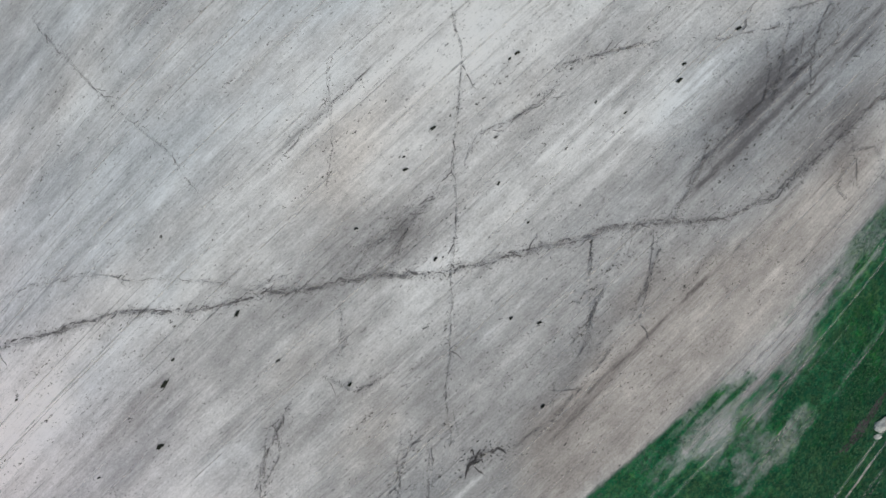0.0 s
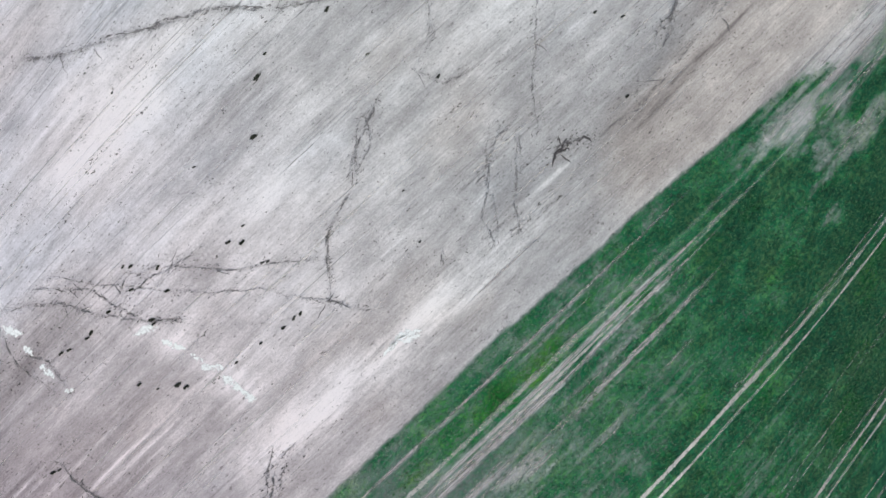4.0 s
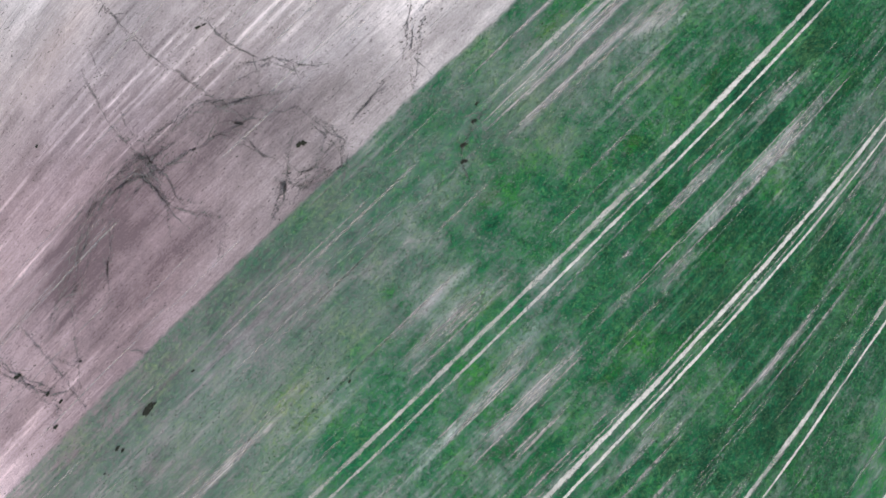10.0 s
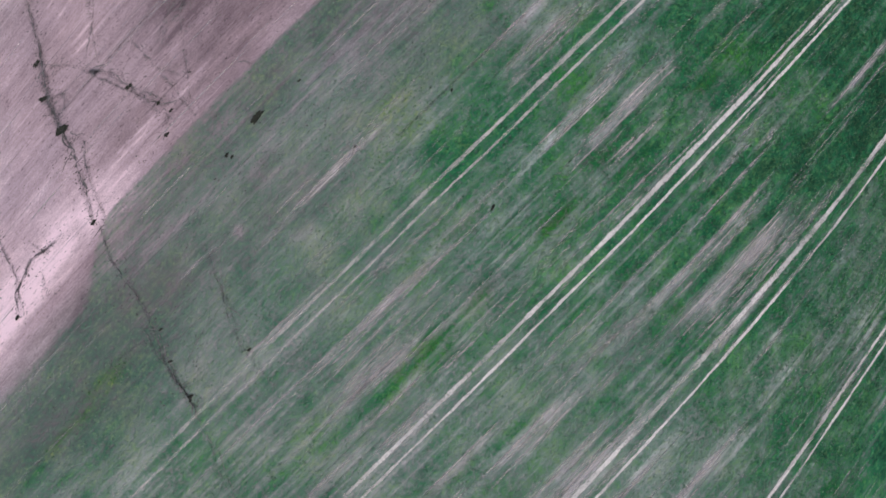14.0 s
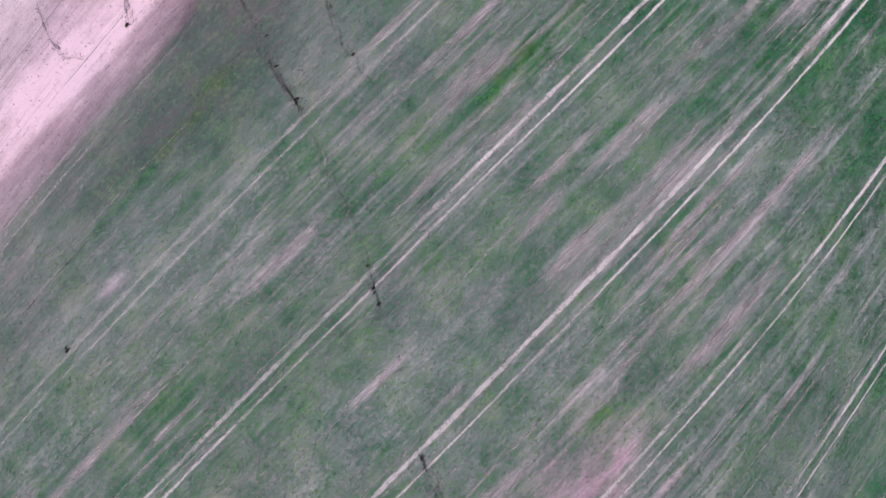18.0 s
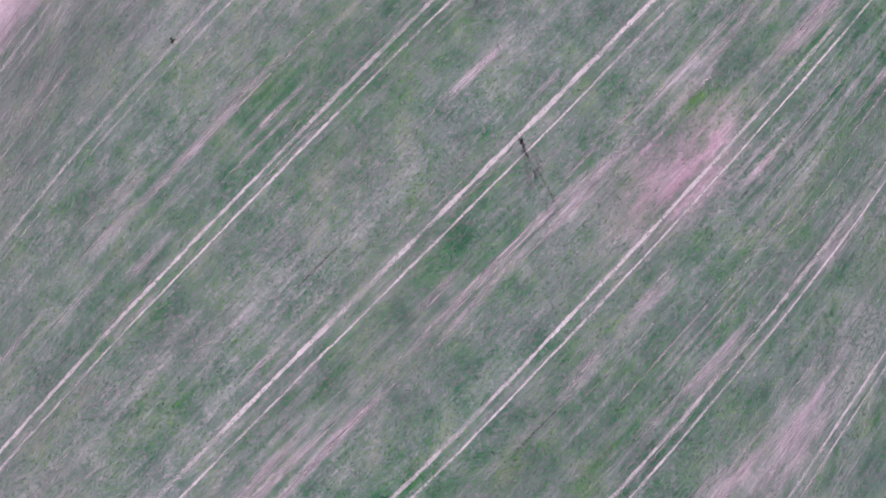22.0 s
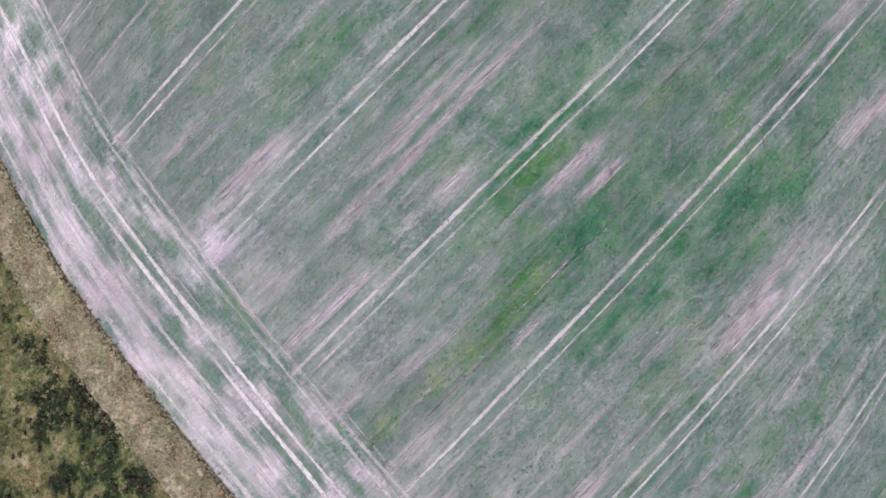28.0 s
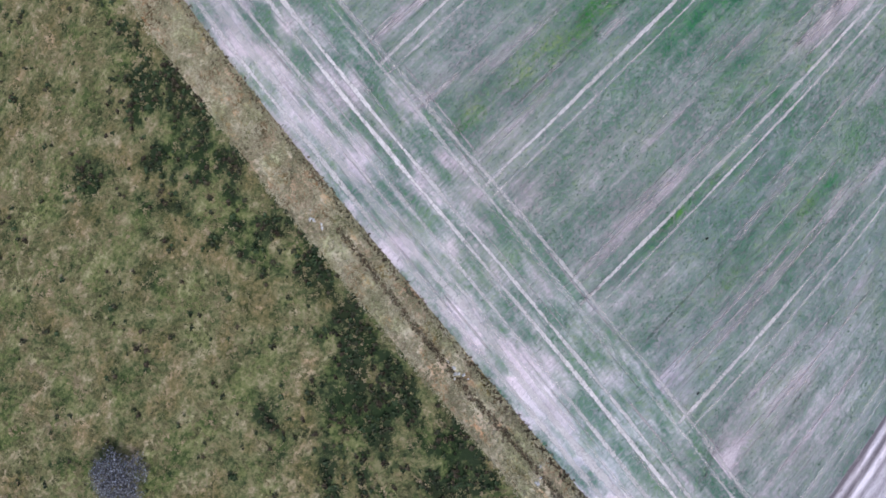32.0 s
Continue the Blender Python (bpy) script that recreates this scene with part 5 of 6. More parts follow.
rill(0.38, 0.61, [(-101.3, 18.8), (-99.6, 22.2), (-98.1, 25.9)])
rill(0.44, 0.70, [(-103.6, 30.6), (-102.5, 34.0), (-102.3, 37.0)])
rill(0.62, 0.75, [(-109.5, 32.6), (-111.5, 34.2), (-114.1, 36.4), (-117.0, 37.7)])
rill(0.44, 0.75, [(-112.1, 34.8), (-110.7, 37.2), (-108.0, 37.4), (-105.3, 37.1)])
rill(0.38, 0.70, [(-110.9, 34.8), (-110.4, 38.1)])
rill(0.38, 0.61, [(-107.2, 35.9), (-104.2, 35.2), (-101.8, 35.1)])
rill(0.38, 0.61, [(-117.9, 37.4), (-114.7, 35.8), (-112.4, 34.5)])
rill(0.38, 0.53, [(-99.1, 34.8), (-94.0, 34.3), (-88.6, 33.5)])
rill(0.44, 0.70, [(-78.9, 27.3), (-82.2, 30.1), (-86.0, 33.6)])
rill(0.38, 0.61, [(-78.3, 30.2), (-81.7, 32.8), (-87.7, 37.7)])
rill(0.38, 0.61, [(-79.0, 29.6), (-75.4, 29.3)])
rill(0.31, 0.53, [(-121.3, -6.4), (-122.8, -0.8), (-123.4, 5.0), (-125.0, 10.1), (-124.8, 14.5)])
rill(0.31, 0.53, [(-108.1, 17.7), (-104.7, 18.6), (-101.0, 19.8)])
rill(0.5, 0.52, [(-124.9, -2.9), (-126.0, 1.1), (-126.8, 9.0), (-126.3, 16.7), (-128.7, 26.5)])
rill(0.4, 0.36, [(-143.8, 17.8), (-137.2, 15.4), (-131.1, 16.4), (-119.9, 18.3), (-112.8, 18.5), (-105.6, 22.5), (-99.9, 25.9)])
rill(0.35, 0.40, [(-108.7, 21.5), (-106.7, 25.0), (-103.2, 28.0), (-101.5, 32.8), (-101.2, 37.5)])
rill(0.4, 0.48, [(-100.6, 36.9), (-103.7, 38.8), (-110.3, 36.5), (-113.9, 38.1)])
rill(0.7, 0.40, [(-110.1, -31.7), (-102.6, -24.2), (-96.4, -18.2), (-89.6, -12.2), (-85.5, -5.5), (-81.0, -0.1), (-75.8, 5.2)])
rill(0.35, 0.36, [(-88.8, -17.1), (-82.6, -9.4), (-76.2, -1.7), (-63.3, 10.8), (-57.8, 17.4), (-54.4, 22.4)])
rill(0.35, 0.36, [(-79.1, 28.7), (-83.8, 33.2), (-88.6, 37.7)])
rill(0.35, 0.40, [(-49.7, 8.4), (-56.1, 15.3), (-58.4, 18.1)])
rill(0.45, 0.40, [(-84.5, -5.2), (-78.0, -7.2), (-73.5, -3.7), (-64.6, 4.3), (-53.5, 12.7)])
rill(0.5, 0.60, [(-80.7, 47.2), (-84.7, 47.9), (-88.1, 49.2), (-90.4, 51.6), (-91.8, 55.4)])
rill(0.4, 0.44, [(-99.5, -10.9), (-96.6, -6.5), (-96.6, -1.3)])
rill(0.4, 0.48, [(-142.2, 15.4), (-134.2, 14.0), (-127.4, 15.4), (-124.0, 17.3)])
rill(0.4, 0.48, [(-103.0, 29.6), (-100.8, 36.0), (-104.0, 38.5), (-111.2, 37.1)])
rill(0.3, 0.40, [(-88.7, 34.2), (-95.1, 35.1)])
rill(0.3, 0.40, [(-81.8, 30.8), (-82.8, 33.6)])
rill(0.3, 0.40, [(-136.2, 19.0), (-142.7, 26.6)])
rill(0.35, 0.40, [(-127.2, 16.3), (-128.6, 24.8), (-130.9, 28.7)])
rill(0.3, 0.40, [(-122.0, 32.2), (-127.4, 36.1)])
rill(0.4, 0.40, [(-127.6, 16.3), (-128.3, 21.9), (-127.6, 25.6), (-123.0, 31.8)])
rill(0.3, 0.32, [(-135.2, 18.7), (-140.3, 23.7), (-145.2, 28.9)])
rill(0.3, 0.32, [(-123.6, 32.5), (-128.8, 36.8)])
rill(0.4, 0.48, [(-109.8, 33.0), (-109.4, 35.1), (-106.2, 36.6)])
rill(0.3, 0.48, [(-111.4, 36.1), (-108.5, 35.4), (-101.5, 36.4)])
rill(0.6, 0.37, [(-166.4, 16.6), (-163.7, 21.4), (-161.9, 26.6), (-159.3, 32.4), (-162.6, 36.9)])
rill(1.0, 0.9, [(-167.2, -5.5), (-169.6, 2.9), (-171.5, 10.0), (-174.3, 17.1), (-175.5, 22.7), (-176.4, 28.4), (-178.7, 33.8), (-180.1, 38.7)])
rill(0.5, 0.83, [(-180.1, 38.7), (-181.8, 44.5), (-182.4, 51.1), (-183.8, 57.5), (-186.2, 63.9), (-187.1, 70.8)])
rill(1.5, 0.37, [(-171.8, 8.2), (-173.6, 15.0), (-175.2, 20.3)])
rill(0.6, 0.49, [(-169.7, 12.0), (-165.7, 19.2), (-162.7, 26.5), (-161.6, 30.3), (-160.3, 35.4)])
rill(0.5, 0.73, [(-187.3, 34.8), (-192.2, 34.3), (-197.1, 36.3), (-199.0, 39.8)])
rill(0.45, 0.68, [(-169.5, 54.2), (-171.1, 58.5), (-174.0, 64.0), (-175.1, 67.6), (-176.3, 71.3)])
rill(0.4, 0.47, [(-156.3, 5.9), (-161.8, 13.4), (-165.4, 16.7)])
rill(0.4, 0.47, [(-137.3, 19.2), (-144.8, 22.5), (-153.0, 24.7)])
rill(0.6, 0.56, [(-195.2, 13.8), (-197.2, 21.5), (-194.1, 26.9), (-195.4, 34.7), (-198.1, 40.2)])
rill(0.4, 0.68, [(-209.0, 18.9), (-210.4, 26.6), (-210.3, 34.1), (-208.0, 37.3)])
rill(0.4, 0.68, [(-186.9, 35.5), (-192.0, 34.0), (-196.6, 36.3)])
rill(0.5, 0.62, [(-191.0, 15.6), (-197.0, 20.1)])
rill(0.5, 0.42, [(-183.8, 58.2), (-185.4, 62.8), (-187.1, 70.1)])
rill(0.4, 0.33, [(-171.6, 62.0), (-178.2, 62.8), (-183.5, 64.8)])
rill(0.35, 0.36, [(-188.3, 76.5), (-190.7, 82.1), (-192.6, 87.1), (-195.5, 93.6), (-197.8, 98.3), (-200.9, 102.5)])
rill(0.5, 0.33, [(-174.4, 67.8), (-176.1, 72.2), (-176.0, 77.0)])
rill(0.2, 0.20, [(-196.2, 94.8), (-199.0, 100.1), (-201.8, 106.5), (-206.2, 115.7), (-210.0, 121.2), (-213.2, 127.5)])
rill(0.35, 0.25, [(-210.1, 119.5), (-211.9, 122.4), (-213.0, 128.2), (-215.9, 133.3)])
rill(0.35, 0.23, [(-209.8, 119.0), (-212.1, 128.4), (-214.9, 134.6)])
rill(0.3, 0.20, [(-235.1, 165.8), (-242.0, 174.1)])
rill(0.3, 0.20, [(-239.1, 165.2), (-243.5, 172.1), (-250.9, 177.2), (-254.2, 181.3)])
rill(0.4, 0.33, [(-318.0, 220.2), (-322.3, 222.3), (-327.8, 226.0)])
rill(0.45, 0.30, [(-317.6, 191.0), (-322.0, 190.7), (-325.4, 192.5)])
rill(0.35, 0.23, [(-317.1, 146.2), (-320.7, 145.1), (-322.8, 146.2)])
rill(0.35, 0.32, [(-173.8, 7.5), (-168.2, 14.5)])
rill(0.6375, 0.49, [(-175.7, 15.2), (-171.6, 17.4), (-174.1, 22.6)])
rill(0.6375, 0.63, [(-174.8, 21.8), (-173.5, 27.1), (-176.1, 32.0), (-179.1, 40.2)])
rill(0.6375, 0.42, [(-165.7, 18.7), (-162.4, 23.0), (-162.3, 27.7), (-160.0, 32.5), (-157.4, 33.9)])
rill(0.34, 0.35, [(-157.9, 10.0), (-161.9, 13.6), (-164.4, 18.8)])
rill(0.595, 0.49, [(-190.3, 31.8), (-189.3, 35.6), (-185.0, 35.1)])
rill(0.6375, 0.49, [(-191.1, 36.2), (-193.6, 41.0), (-191.1, 41.2)])
rill(0.51, 0.35, [(-154.9, 26.5), (-149.9, 22.8), (-146.5, 21.1), (-139.5, 18.2)])
rill(0.51, 0.28, [(-155.4, 24.8), (-147.2, 20.4), (-141.1, 17.8)])
rill(0.35, 0.21, [(-139.5, 22.0), (-143.6, 26.7)])
rill(0.6375, 0.35, [(-133.5, 14.1), (-140.3, 17.0), (-146.2, 22.0), (-150.9, 26.9)])
rill(0.6375, 0.35, [(-131.9, 14.5), (-138.2, 16.8), (-143.4, 20.0)])
rill(0.6375, 0.31, [(-133.6, 12.8), (-124.8, 15.7), (-113.6, 17.0), (-106.4, 22.7)])
rill(0.6375, 0.42, [(-105.5, 29.5), (-110.2, 33.3), (-115.8, 36.2)])
rill(0.6375, 0.35, [(-101.6, 33.1), (-105.5, 35.3), (-110.6, 36.4)])
rill(0.6375, 0.42, [(-157.3, 20.2), (-157.2, 27.8), (-154.9, 32.4)])
rill(0.6375, 0.42, [(-157.2, 27.8), (-156.7, 33.0), (-157.4, 38.2)])
rill(0.425, 0.35, [(-150.6, 27.2), (-153.5, 31.5), (-156.4, 35.6)])
rill(0.51, 0.35, [(-148.2, 34.4), (-146.2, 37.5), (-144.2, 39.4)])
rill(0.51, 0.35, [(21.1, 11.8), (17.3, 15.3), (14.6, 17.5), (10.0, 22.5), (6.1, 23.6)])
rill(0.35, 0.29, [(26.9, 14.7), (22.7, 17.9)])
rill(0.51, 0.42, [(30.3, 18.9), (26.1, 20.9), (17.7, 26.0)])
rill(0.51, 0.35, [(17.8, 18.1), (13.0, 20.6), (10.0, 22.5)])
rill(0.51, 0.35, [(45.1, 12.3), (40.8, 15.6), (34.0, 17.6)])
rill(0.425, 0.28, [(-14.1, -7.8), (-18.0, -2.2), (-21.5, -0.8), (-24.5, -0.1)])
rill(0.425, 0.35, [(-43.4, 5.5), (-38.2, 2.3), (-34.8, -0.3)])
rill(0.34, 0.28, [(-15.5, 15.7), (-19.7, 16.4), (-23.1, 15.7), (-27.9, 20.3)])
rill(0.34, 0.28, [(-7.1, -3.9), (-4.2, -7.1), (-0.6, -8.4)])
rill(0.425, 0.28, [(62.7, 6.8), (60.1, 11.7), (55.5, 14.7)])
rill(0.35, 0.21, [(64.4, 13.3), (60.4, 16.9)])
rill(0.51, 0.31, [(54.7, 0.8), (60.0, 4.4), (67.7, 9.6)])
rill(0.51, 0.28, [(35.7, -10.2), (41.2, -8.3), (48.1, -4.0)])
rill(0.34, 0.24, [(20.6, -9.5), (29.4, -8.7), (35.1, -9.5)])
rill(0.34, 0.28, [(19.2, -11.8), (16.1, -11.1), (13.1, -9.1)])
rill(0.51, 0.42, [(58.7, 31.3), (55.6, 33.3), (55.5, 35.7)])
rill(0.6375, 0.35, [(60.6, 30.7), (64.8, 33.7), (63.3, 38.7)])
rill(0.35, 0.32, [(-18.6, 17.9), (-22.4, 22.6)])
rill(0.35, 0.26, [(-20.1, 13.1), (-23.0, 16.3)])
rill(0.35, 0.26, [(-41.4, 23.9), (-44.0, 26.1)])
rill(0.35, 0.26, [(-31.8, 25.7), (-33.4, 28.7)])
rill(0.35, 0.26, [(-28.2, 28.8), (-30.0, 30.7)])
rill(0.35, 0.23, [(-23.4, 20.5), (-28.9, 22.5)])
rill(0.35, 0.32, [(2.1, 23.6), (-1.9, 27.1)])
rill(0.35, 0.26, [(-12.4, 16.5), (-14.7, 20.2)])
rill(0.35, 0.26, [(-39.2, 22.8), (-42.2, 26.0)])
rill(0.35, 0.23, [(-27.9, 22.4), (-31.5, 27.4)])
rill(0.35, 0.26, [(-61.8, 34.0), (-64.1, 36.4)])
rill(0.6375, 0.42, [(-184.9, 56.1), (-185.9, 61.3), (-186.9, 67.7), (-187.4, 72.1)])
rill(0.425, 0.28, [(-187.4, 72.1), (-189.6, 77.0), (-191.6, 82.3)])
rill(0.35, 0.32, [(-172.5, 62.2), (-176.6, 70.4)])
rill(0.35, 0.21, [(-171.1, 56.1), (-172.5, 62.2)])
rill(0.425, 0.28, [(-192.3, 58.7), (-192.5, 56.1), (-184.2, 58.1)])
rill(0.595, 0.24, [(-197.0, 93.5), (-198.6, 98.9), (-201.5, 103.1)])
rill(0.35, 0.18, [(-209.7, 120.6), (-214.5, 126.6)])
rill(0.595, 0.24, [(-210.1, 122.6), (-211.4, 126.4), (-213.3, 130.7)])
rill(0.35, 0.18, [(-237.0, 167.9), (-241.5, 174.4)])
rill(0.35, 0.13, [(-259.0, 155.6), (-262.0, 159.8)])
rill(0.34, 0.28, [(-248.3, 174.6), (-252.6, 180.2), (-257.6, 183.8)])
rill(0.35, 0.16, [(-279.5, 184.8), (-283.0, 189.6)])
rill(0.34, 0.35, [(-325.8, 193.6), (-323.1, 192.1), (-318.9, 191.5), (-314.2, 191.7)])
rill(0.255, 0.28, [(-320.1, 191.5), (-316.4, 191.4), (-311.8, 191.7)])
rill(0.34, 0.35, [(-316.1, 219.6), (-320.0, 221.7), (-327.0, 224.2)])
rill(0.425, 0.28, [(-281.2, 201.1), (-281.1, 203.8), (-286.8, 204.2)])
rill(0.5, 0.40, [(-123.7, 14.3), (-119.3, 15.9), (-116.0, 15.7), (-114.3, 15.9)])
rill(0.4, 0.45, [(-118.5, 18.6), (-115.8, 20.5), (-113.9, 23.3), (-113.0, 25.7), (-112.1, 28.9)])
rill(0.5, 0.40, [(-112.1, 19.8), (-111.5, 21.9), (-110.5, 25.0), (-110.4, 26.3)])
rill(0.7, 0.30, [(-114.6, 19.9), (-112.6, 21.1), (-110.9, 23.4)])
rill(0.6, 0.55, [(-110.4, 32.4), (-112.2, 34.3), (-114.3, 34.7)])
rill(0.5, 0.50, [(-112.8, 33.0), (-112.1, 35.5), (-114.3, 35.9)])
rill(0.4, 0.45, [(-109.9, 35.8), (-109.8, 37.7)])
rill(0.4, 0.45, [(-108.3, 36.7), (-106.4, 36.0)])
rill(0.5, 0.45, [(-132.9, 15.4), (-129.7, 16.1), (-126.2, 17.2), (-124.8, 17.9)])
rill(0.5, 0.45, [(-133.8, 16.4), (-130.9, 16.8), (-127.1, 17.5)])
rill(0.4, 0.40, [(-133.4, 17.5), (-129.5, 18.2), (-127.3, 18.5)])
rill(0.3, 0.35, [(-121.7, 21.6), (-119.0, 20.6), (-116.5, 20.5)])
rill(0.4, 0.45, [(-82.0, 30.9), (-84.6, 33.4)])
rill(0.5, 0.40, [(-88.6, 33.3), (-87.9, 34.6)])
rill(0.5, 0.35, [(-96.1, 34.2), (-93.6, 34.1)])

# low weeds: u, v, size across
WEEDS_A = [
    (13.8, -16.9, 0.9), (6.3, -15, 0.8), (7.4, -16.6, 0.5), (15.7, -3.9, 0.7), (31.6, -16.8, 0.9), (30.1, -16.9, 0.6),
    (47.8, 3.2, 1), (50.1, 1.8, 0.8), (60.4, 3.6, 0.9), (35.6, -3.1, 0.5), (37.9, 1.2, 0.6), (-27.9, -16.2, 1),
    (-43.3, -15.9, 1.3), (-49.8, -9.3, 1.1), (-2, 25.3, 0.8), (6.1, 15.8, 0.7), (3.3, 12.4, 0.7), (-62.8, -31.7, 0.5),
    (11.1, -24.9, 0.4), (0.6, -1.9, 0.8), (-5.5, -13.4, 0.7), (15.1, 3.5, 0.5), (20.2, -9.4, 0.6), (22.9, 6.9, 0.4),
    (83.9, 16.6, 0.6), (-40, -17.8, 0.7), (-60, -12.4, 0.5), (-27.8, -6.6, 0.7), (-21.9, 3.4, 0.8), (-49.9, -9.3, 1),
]
WEEDS_B = [
    (-63.5, 0.1, 0.9), (-41.3, 20.1, 0.5), (-60.8, 6.5, 0.7), (-74.3, -4.8, 0.9), (-79.6, -5.2, 0.8),
    (-78.4, -8.9, 0.7), (-65.7, 15.6, 0.8), (-80.2, 0.6, 1), (-83.5, 10.9, 1.1), (-92.9, -5.4, 0.7),
    (-89.6, -4.6, 0.7), (-37.9, 12.7, 0.5), (-60.1, -0.2, 0.6), (-62.3, 15.8, 0.8), (-87.9, 6.7, 0.7), (-61.9, 1.6, 1),
    (-61.5, 6.1, 0.7), (-80.3, 1.3, 0.8), (-75.5, -1, 0.8), (-77.4, -8, 0.8), (-84.5, -5.2, 0.8), (-88.6, -4.8, 0.9),
    (-82.7, 12, 1), (-94.2, -6, 0.8), (-63.5, 15.6, 0.8), (-69.8, 15, 0.6), (-105.4, 7.5, 0.6), (-106.4, 32, 1.6),
    (-74.5, 14.6, 0.6), (-86.2, 9.2, 0.5),
]
WEEDS_C = [
    (-88.1, 49.2, 1.1), (-89.8, 51, 1.1), (-84.4, 47.6, 1), (-138.3, 0.3, 0.6), (-106.4, 7.1, 0.8),
    (-150.7, 45.1, 1.8), (-157.8, 46, 0.8), (-162.4, 26.2, 1.2), (-160.5, 32, 0.8), (-159.7, 34.4, 0.7),
    (-82.2, 46, 0.7), (-125.3, 63, 0.6), (-127.4, 60.5, 0.4), (-162.8, 36.7, 0.9), (-175.2, 22.3, 2.2),
    (-174.6, 15.3, 1.4), (-172.4, 9, 1.3), (-133.4, 80.2, 0.7), (-157.4, 46.8, 0.7), (-150.1, 45, 1.8),
    (-142.3, 59, 0.5), (-153.6, 32.1, 0.5), (-141.7, 45.6, 0.6), (-180.3, 38, 1), (-161.7, 47.4, 0.4),
    (-196.6, 20.6, 1.1), (-198.9, 39.4, 0.9), (-183.2, 58.2, 0.6), (-185.4, 62.8, 0.8), (-186.9, 69.2, 0.7),
]
WEEDS_D = [
    (-133.1, 80.1, 0.7), (-175.3, 70, 0.7), (-238.8, 70.2, 0.5), (-199, 100.1, 0.8), (-197.9, 97.8, 0.7),
    (-196.2, 94.8, 0.6), (-210.3, 120.9, 0.6), (-186.6, 68.8, 1), (-238.8, 70.7, 0.8), (-210.1, 120.7, 0.7),
    (-198.3, 98.4, 0.6), (-316.5, 213.9, 0.5), (-299.2, 198.2, 0.5),
]
WEEDS = WEEDS_A + WEEDS_B + WEEDS_C + WEEDS_D


# ---- plants as geometry ----
def leaf_material(name, stops, rough=0.6, patch=0.0):
    """Leaves coloured plant by plant; patch is the share of a slow change over the ground."""
    m, nt, bsdf = material(name)
    geo = nt.nodes.new("ShaderNodeNewGeometry")
    fac = geo.outputs["Random Per Island"]
    if patch:
        slow = noise_tex(nt, geo.outputs["Position"], 0.26, 4.0, 0.7)
        slow = maths(nt, "MULTIPLY_ADD", maths(nt, "SUBTRACT", slow, 0.5), 3.0 * patch, 0.5 * patch)
        fac = maths(nt, "MULTIPLY_ADD", fac, 1.0 - patch, slow)
    nt.links.new(ramp(nt, fac, stops), bsdf.inputs["Base Color"])
    bsdf.inputs["Roughness"].default_value = rough
    bsdf.inputs["Specular IOR Level"].default_value = 0.25
    return m


def tufts(name, u, v, z, size, height, blades, mat, label, category, rng, stretch=1.0):
    """Many small plants in one mesh: each a star of bent pointed blades from one foot."""
    n = len(u)
    x, y = place(u, v)
    foot = np.stack([x, y, z], 1)
    turn = rng.uniform(0, 2 * np.pi, n)[:, None] + np.arange(blades)[None, :] * (2 * np.pi / blades) + rng.normal(0, 0.35, (n, blades))
    reach = size[:, None] * rng.uniform(0.6, 1.1, (n, blades)) * 0.5
    rise = height[:, None] * rng.uniform(0.4, 1.1, (n, blades))
    c, s = np.cos(turn), np.sin(turn)
    wide = reach * 0.33
    left = np.stack([c * reach * 0.5 - s * wide, s * reach * 0.5 + c * wide, rise], -1) + foot[:, None, :]
    right = np.stack([c * reach * 0.5 + s * wide, s * reach * 0.5 - c * wide, rise], -1) + foot[:, None, :]
    tip = np.stack([c * reach, s * reach, rise * 0.75], -1) + foot[:, None, :]
    if stretch != 1.0:
        # longer along the rows
        for p in (left, right, tip):
            along = (p[..., 0] - foot[:, None, 0]) * CU + (p[..., 1] - foot[:, None, 1]) * SU
            p[..., 0] += along * (stretch - 1) * CU
            p[..., 1] += along * (stretch - 1) * SU
    verts = np.concatenate([foot[:, None, :], np.stack([left, right, tip], 2).reshape(n, blades * 3, 3)], 1)
    k = 1 + 3 * blades
    base = (np.arange(n) * k)[:, None]
    j = np.arange(blades)[None, :] * 3
    quads = np.stack([base + 0 * j, base + j + 2, base + j + 3, base + j + 1], -1).reshape(-1, 4)
    me = bpy.data.meshes.new(name)
    me.vertices.add(n * k)
    me.vertices.foreach_set("co", verts.astype(np.float32).ravel())
    me.loops.add(quads.size)
    me.loops.foreach_set("vertex_index", quads.astype(np.int32).ravel())
    me.polygons.add(len(quads))
    me.polygons.foreach_set("loop_start", np.arange(0, quads.size, 4, dtype=np.int32))
    me.update(calc_edges=True)
    me.materials.append(mat)
    return tagged(new(name, me), label, category, kind="stuff")


def near_path(u, v, wide=86):
    x, y = u * CU + v * SU, u * SU - v * CU
    a, c = x * AX + y * AY, -x * AY + y * AX
    return (np.abs(c) < wide) & (a > -62) & (a < 440)


rng = np.random.default_rng(5)
LUSH_LEAF = leaf_material("lush_cereal_leaves", [(0.0, (0.006, 0.038, 0.017)), (0.4, (0.014, 0.078, 0.031)), (0.8, (0.032, 0.122, 0.046)), (1.0, (0.06, 0.158, 0.070))])
CROP_LEAF = leaf_material("young_cereal_leaves", [(0.0, (0.012, 0.064, 0.034)), (0.3, (0.023, 0.106, 0.053)), (0.6, (0.042, 0.150, 0.074)), (0.9, (0.074, 0.200, 0.098)), (1.0, (0.12, 0.24, 0.13))])
THIN_LEAF = leaf_material("sparse_cereal_leaves", [(0.0, (0.050, 0.104, 0.068)), (0.4, (0.082, 0.142, 0.096)), (0.8, (0.125, 0.190, 0.135)), (1.0, (0.18, 0.24, 0.18))])
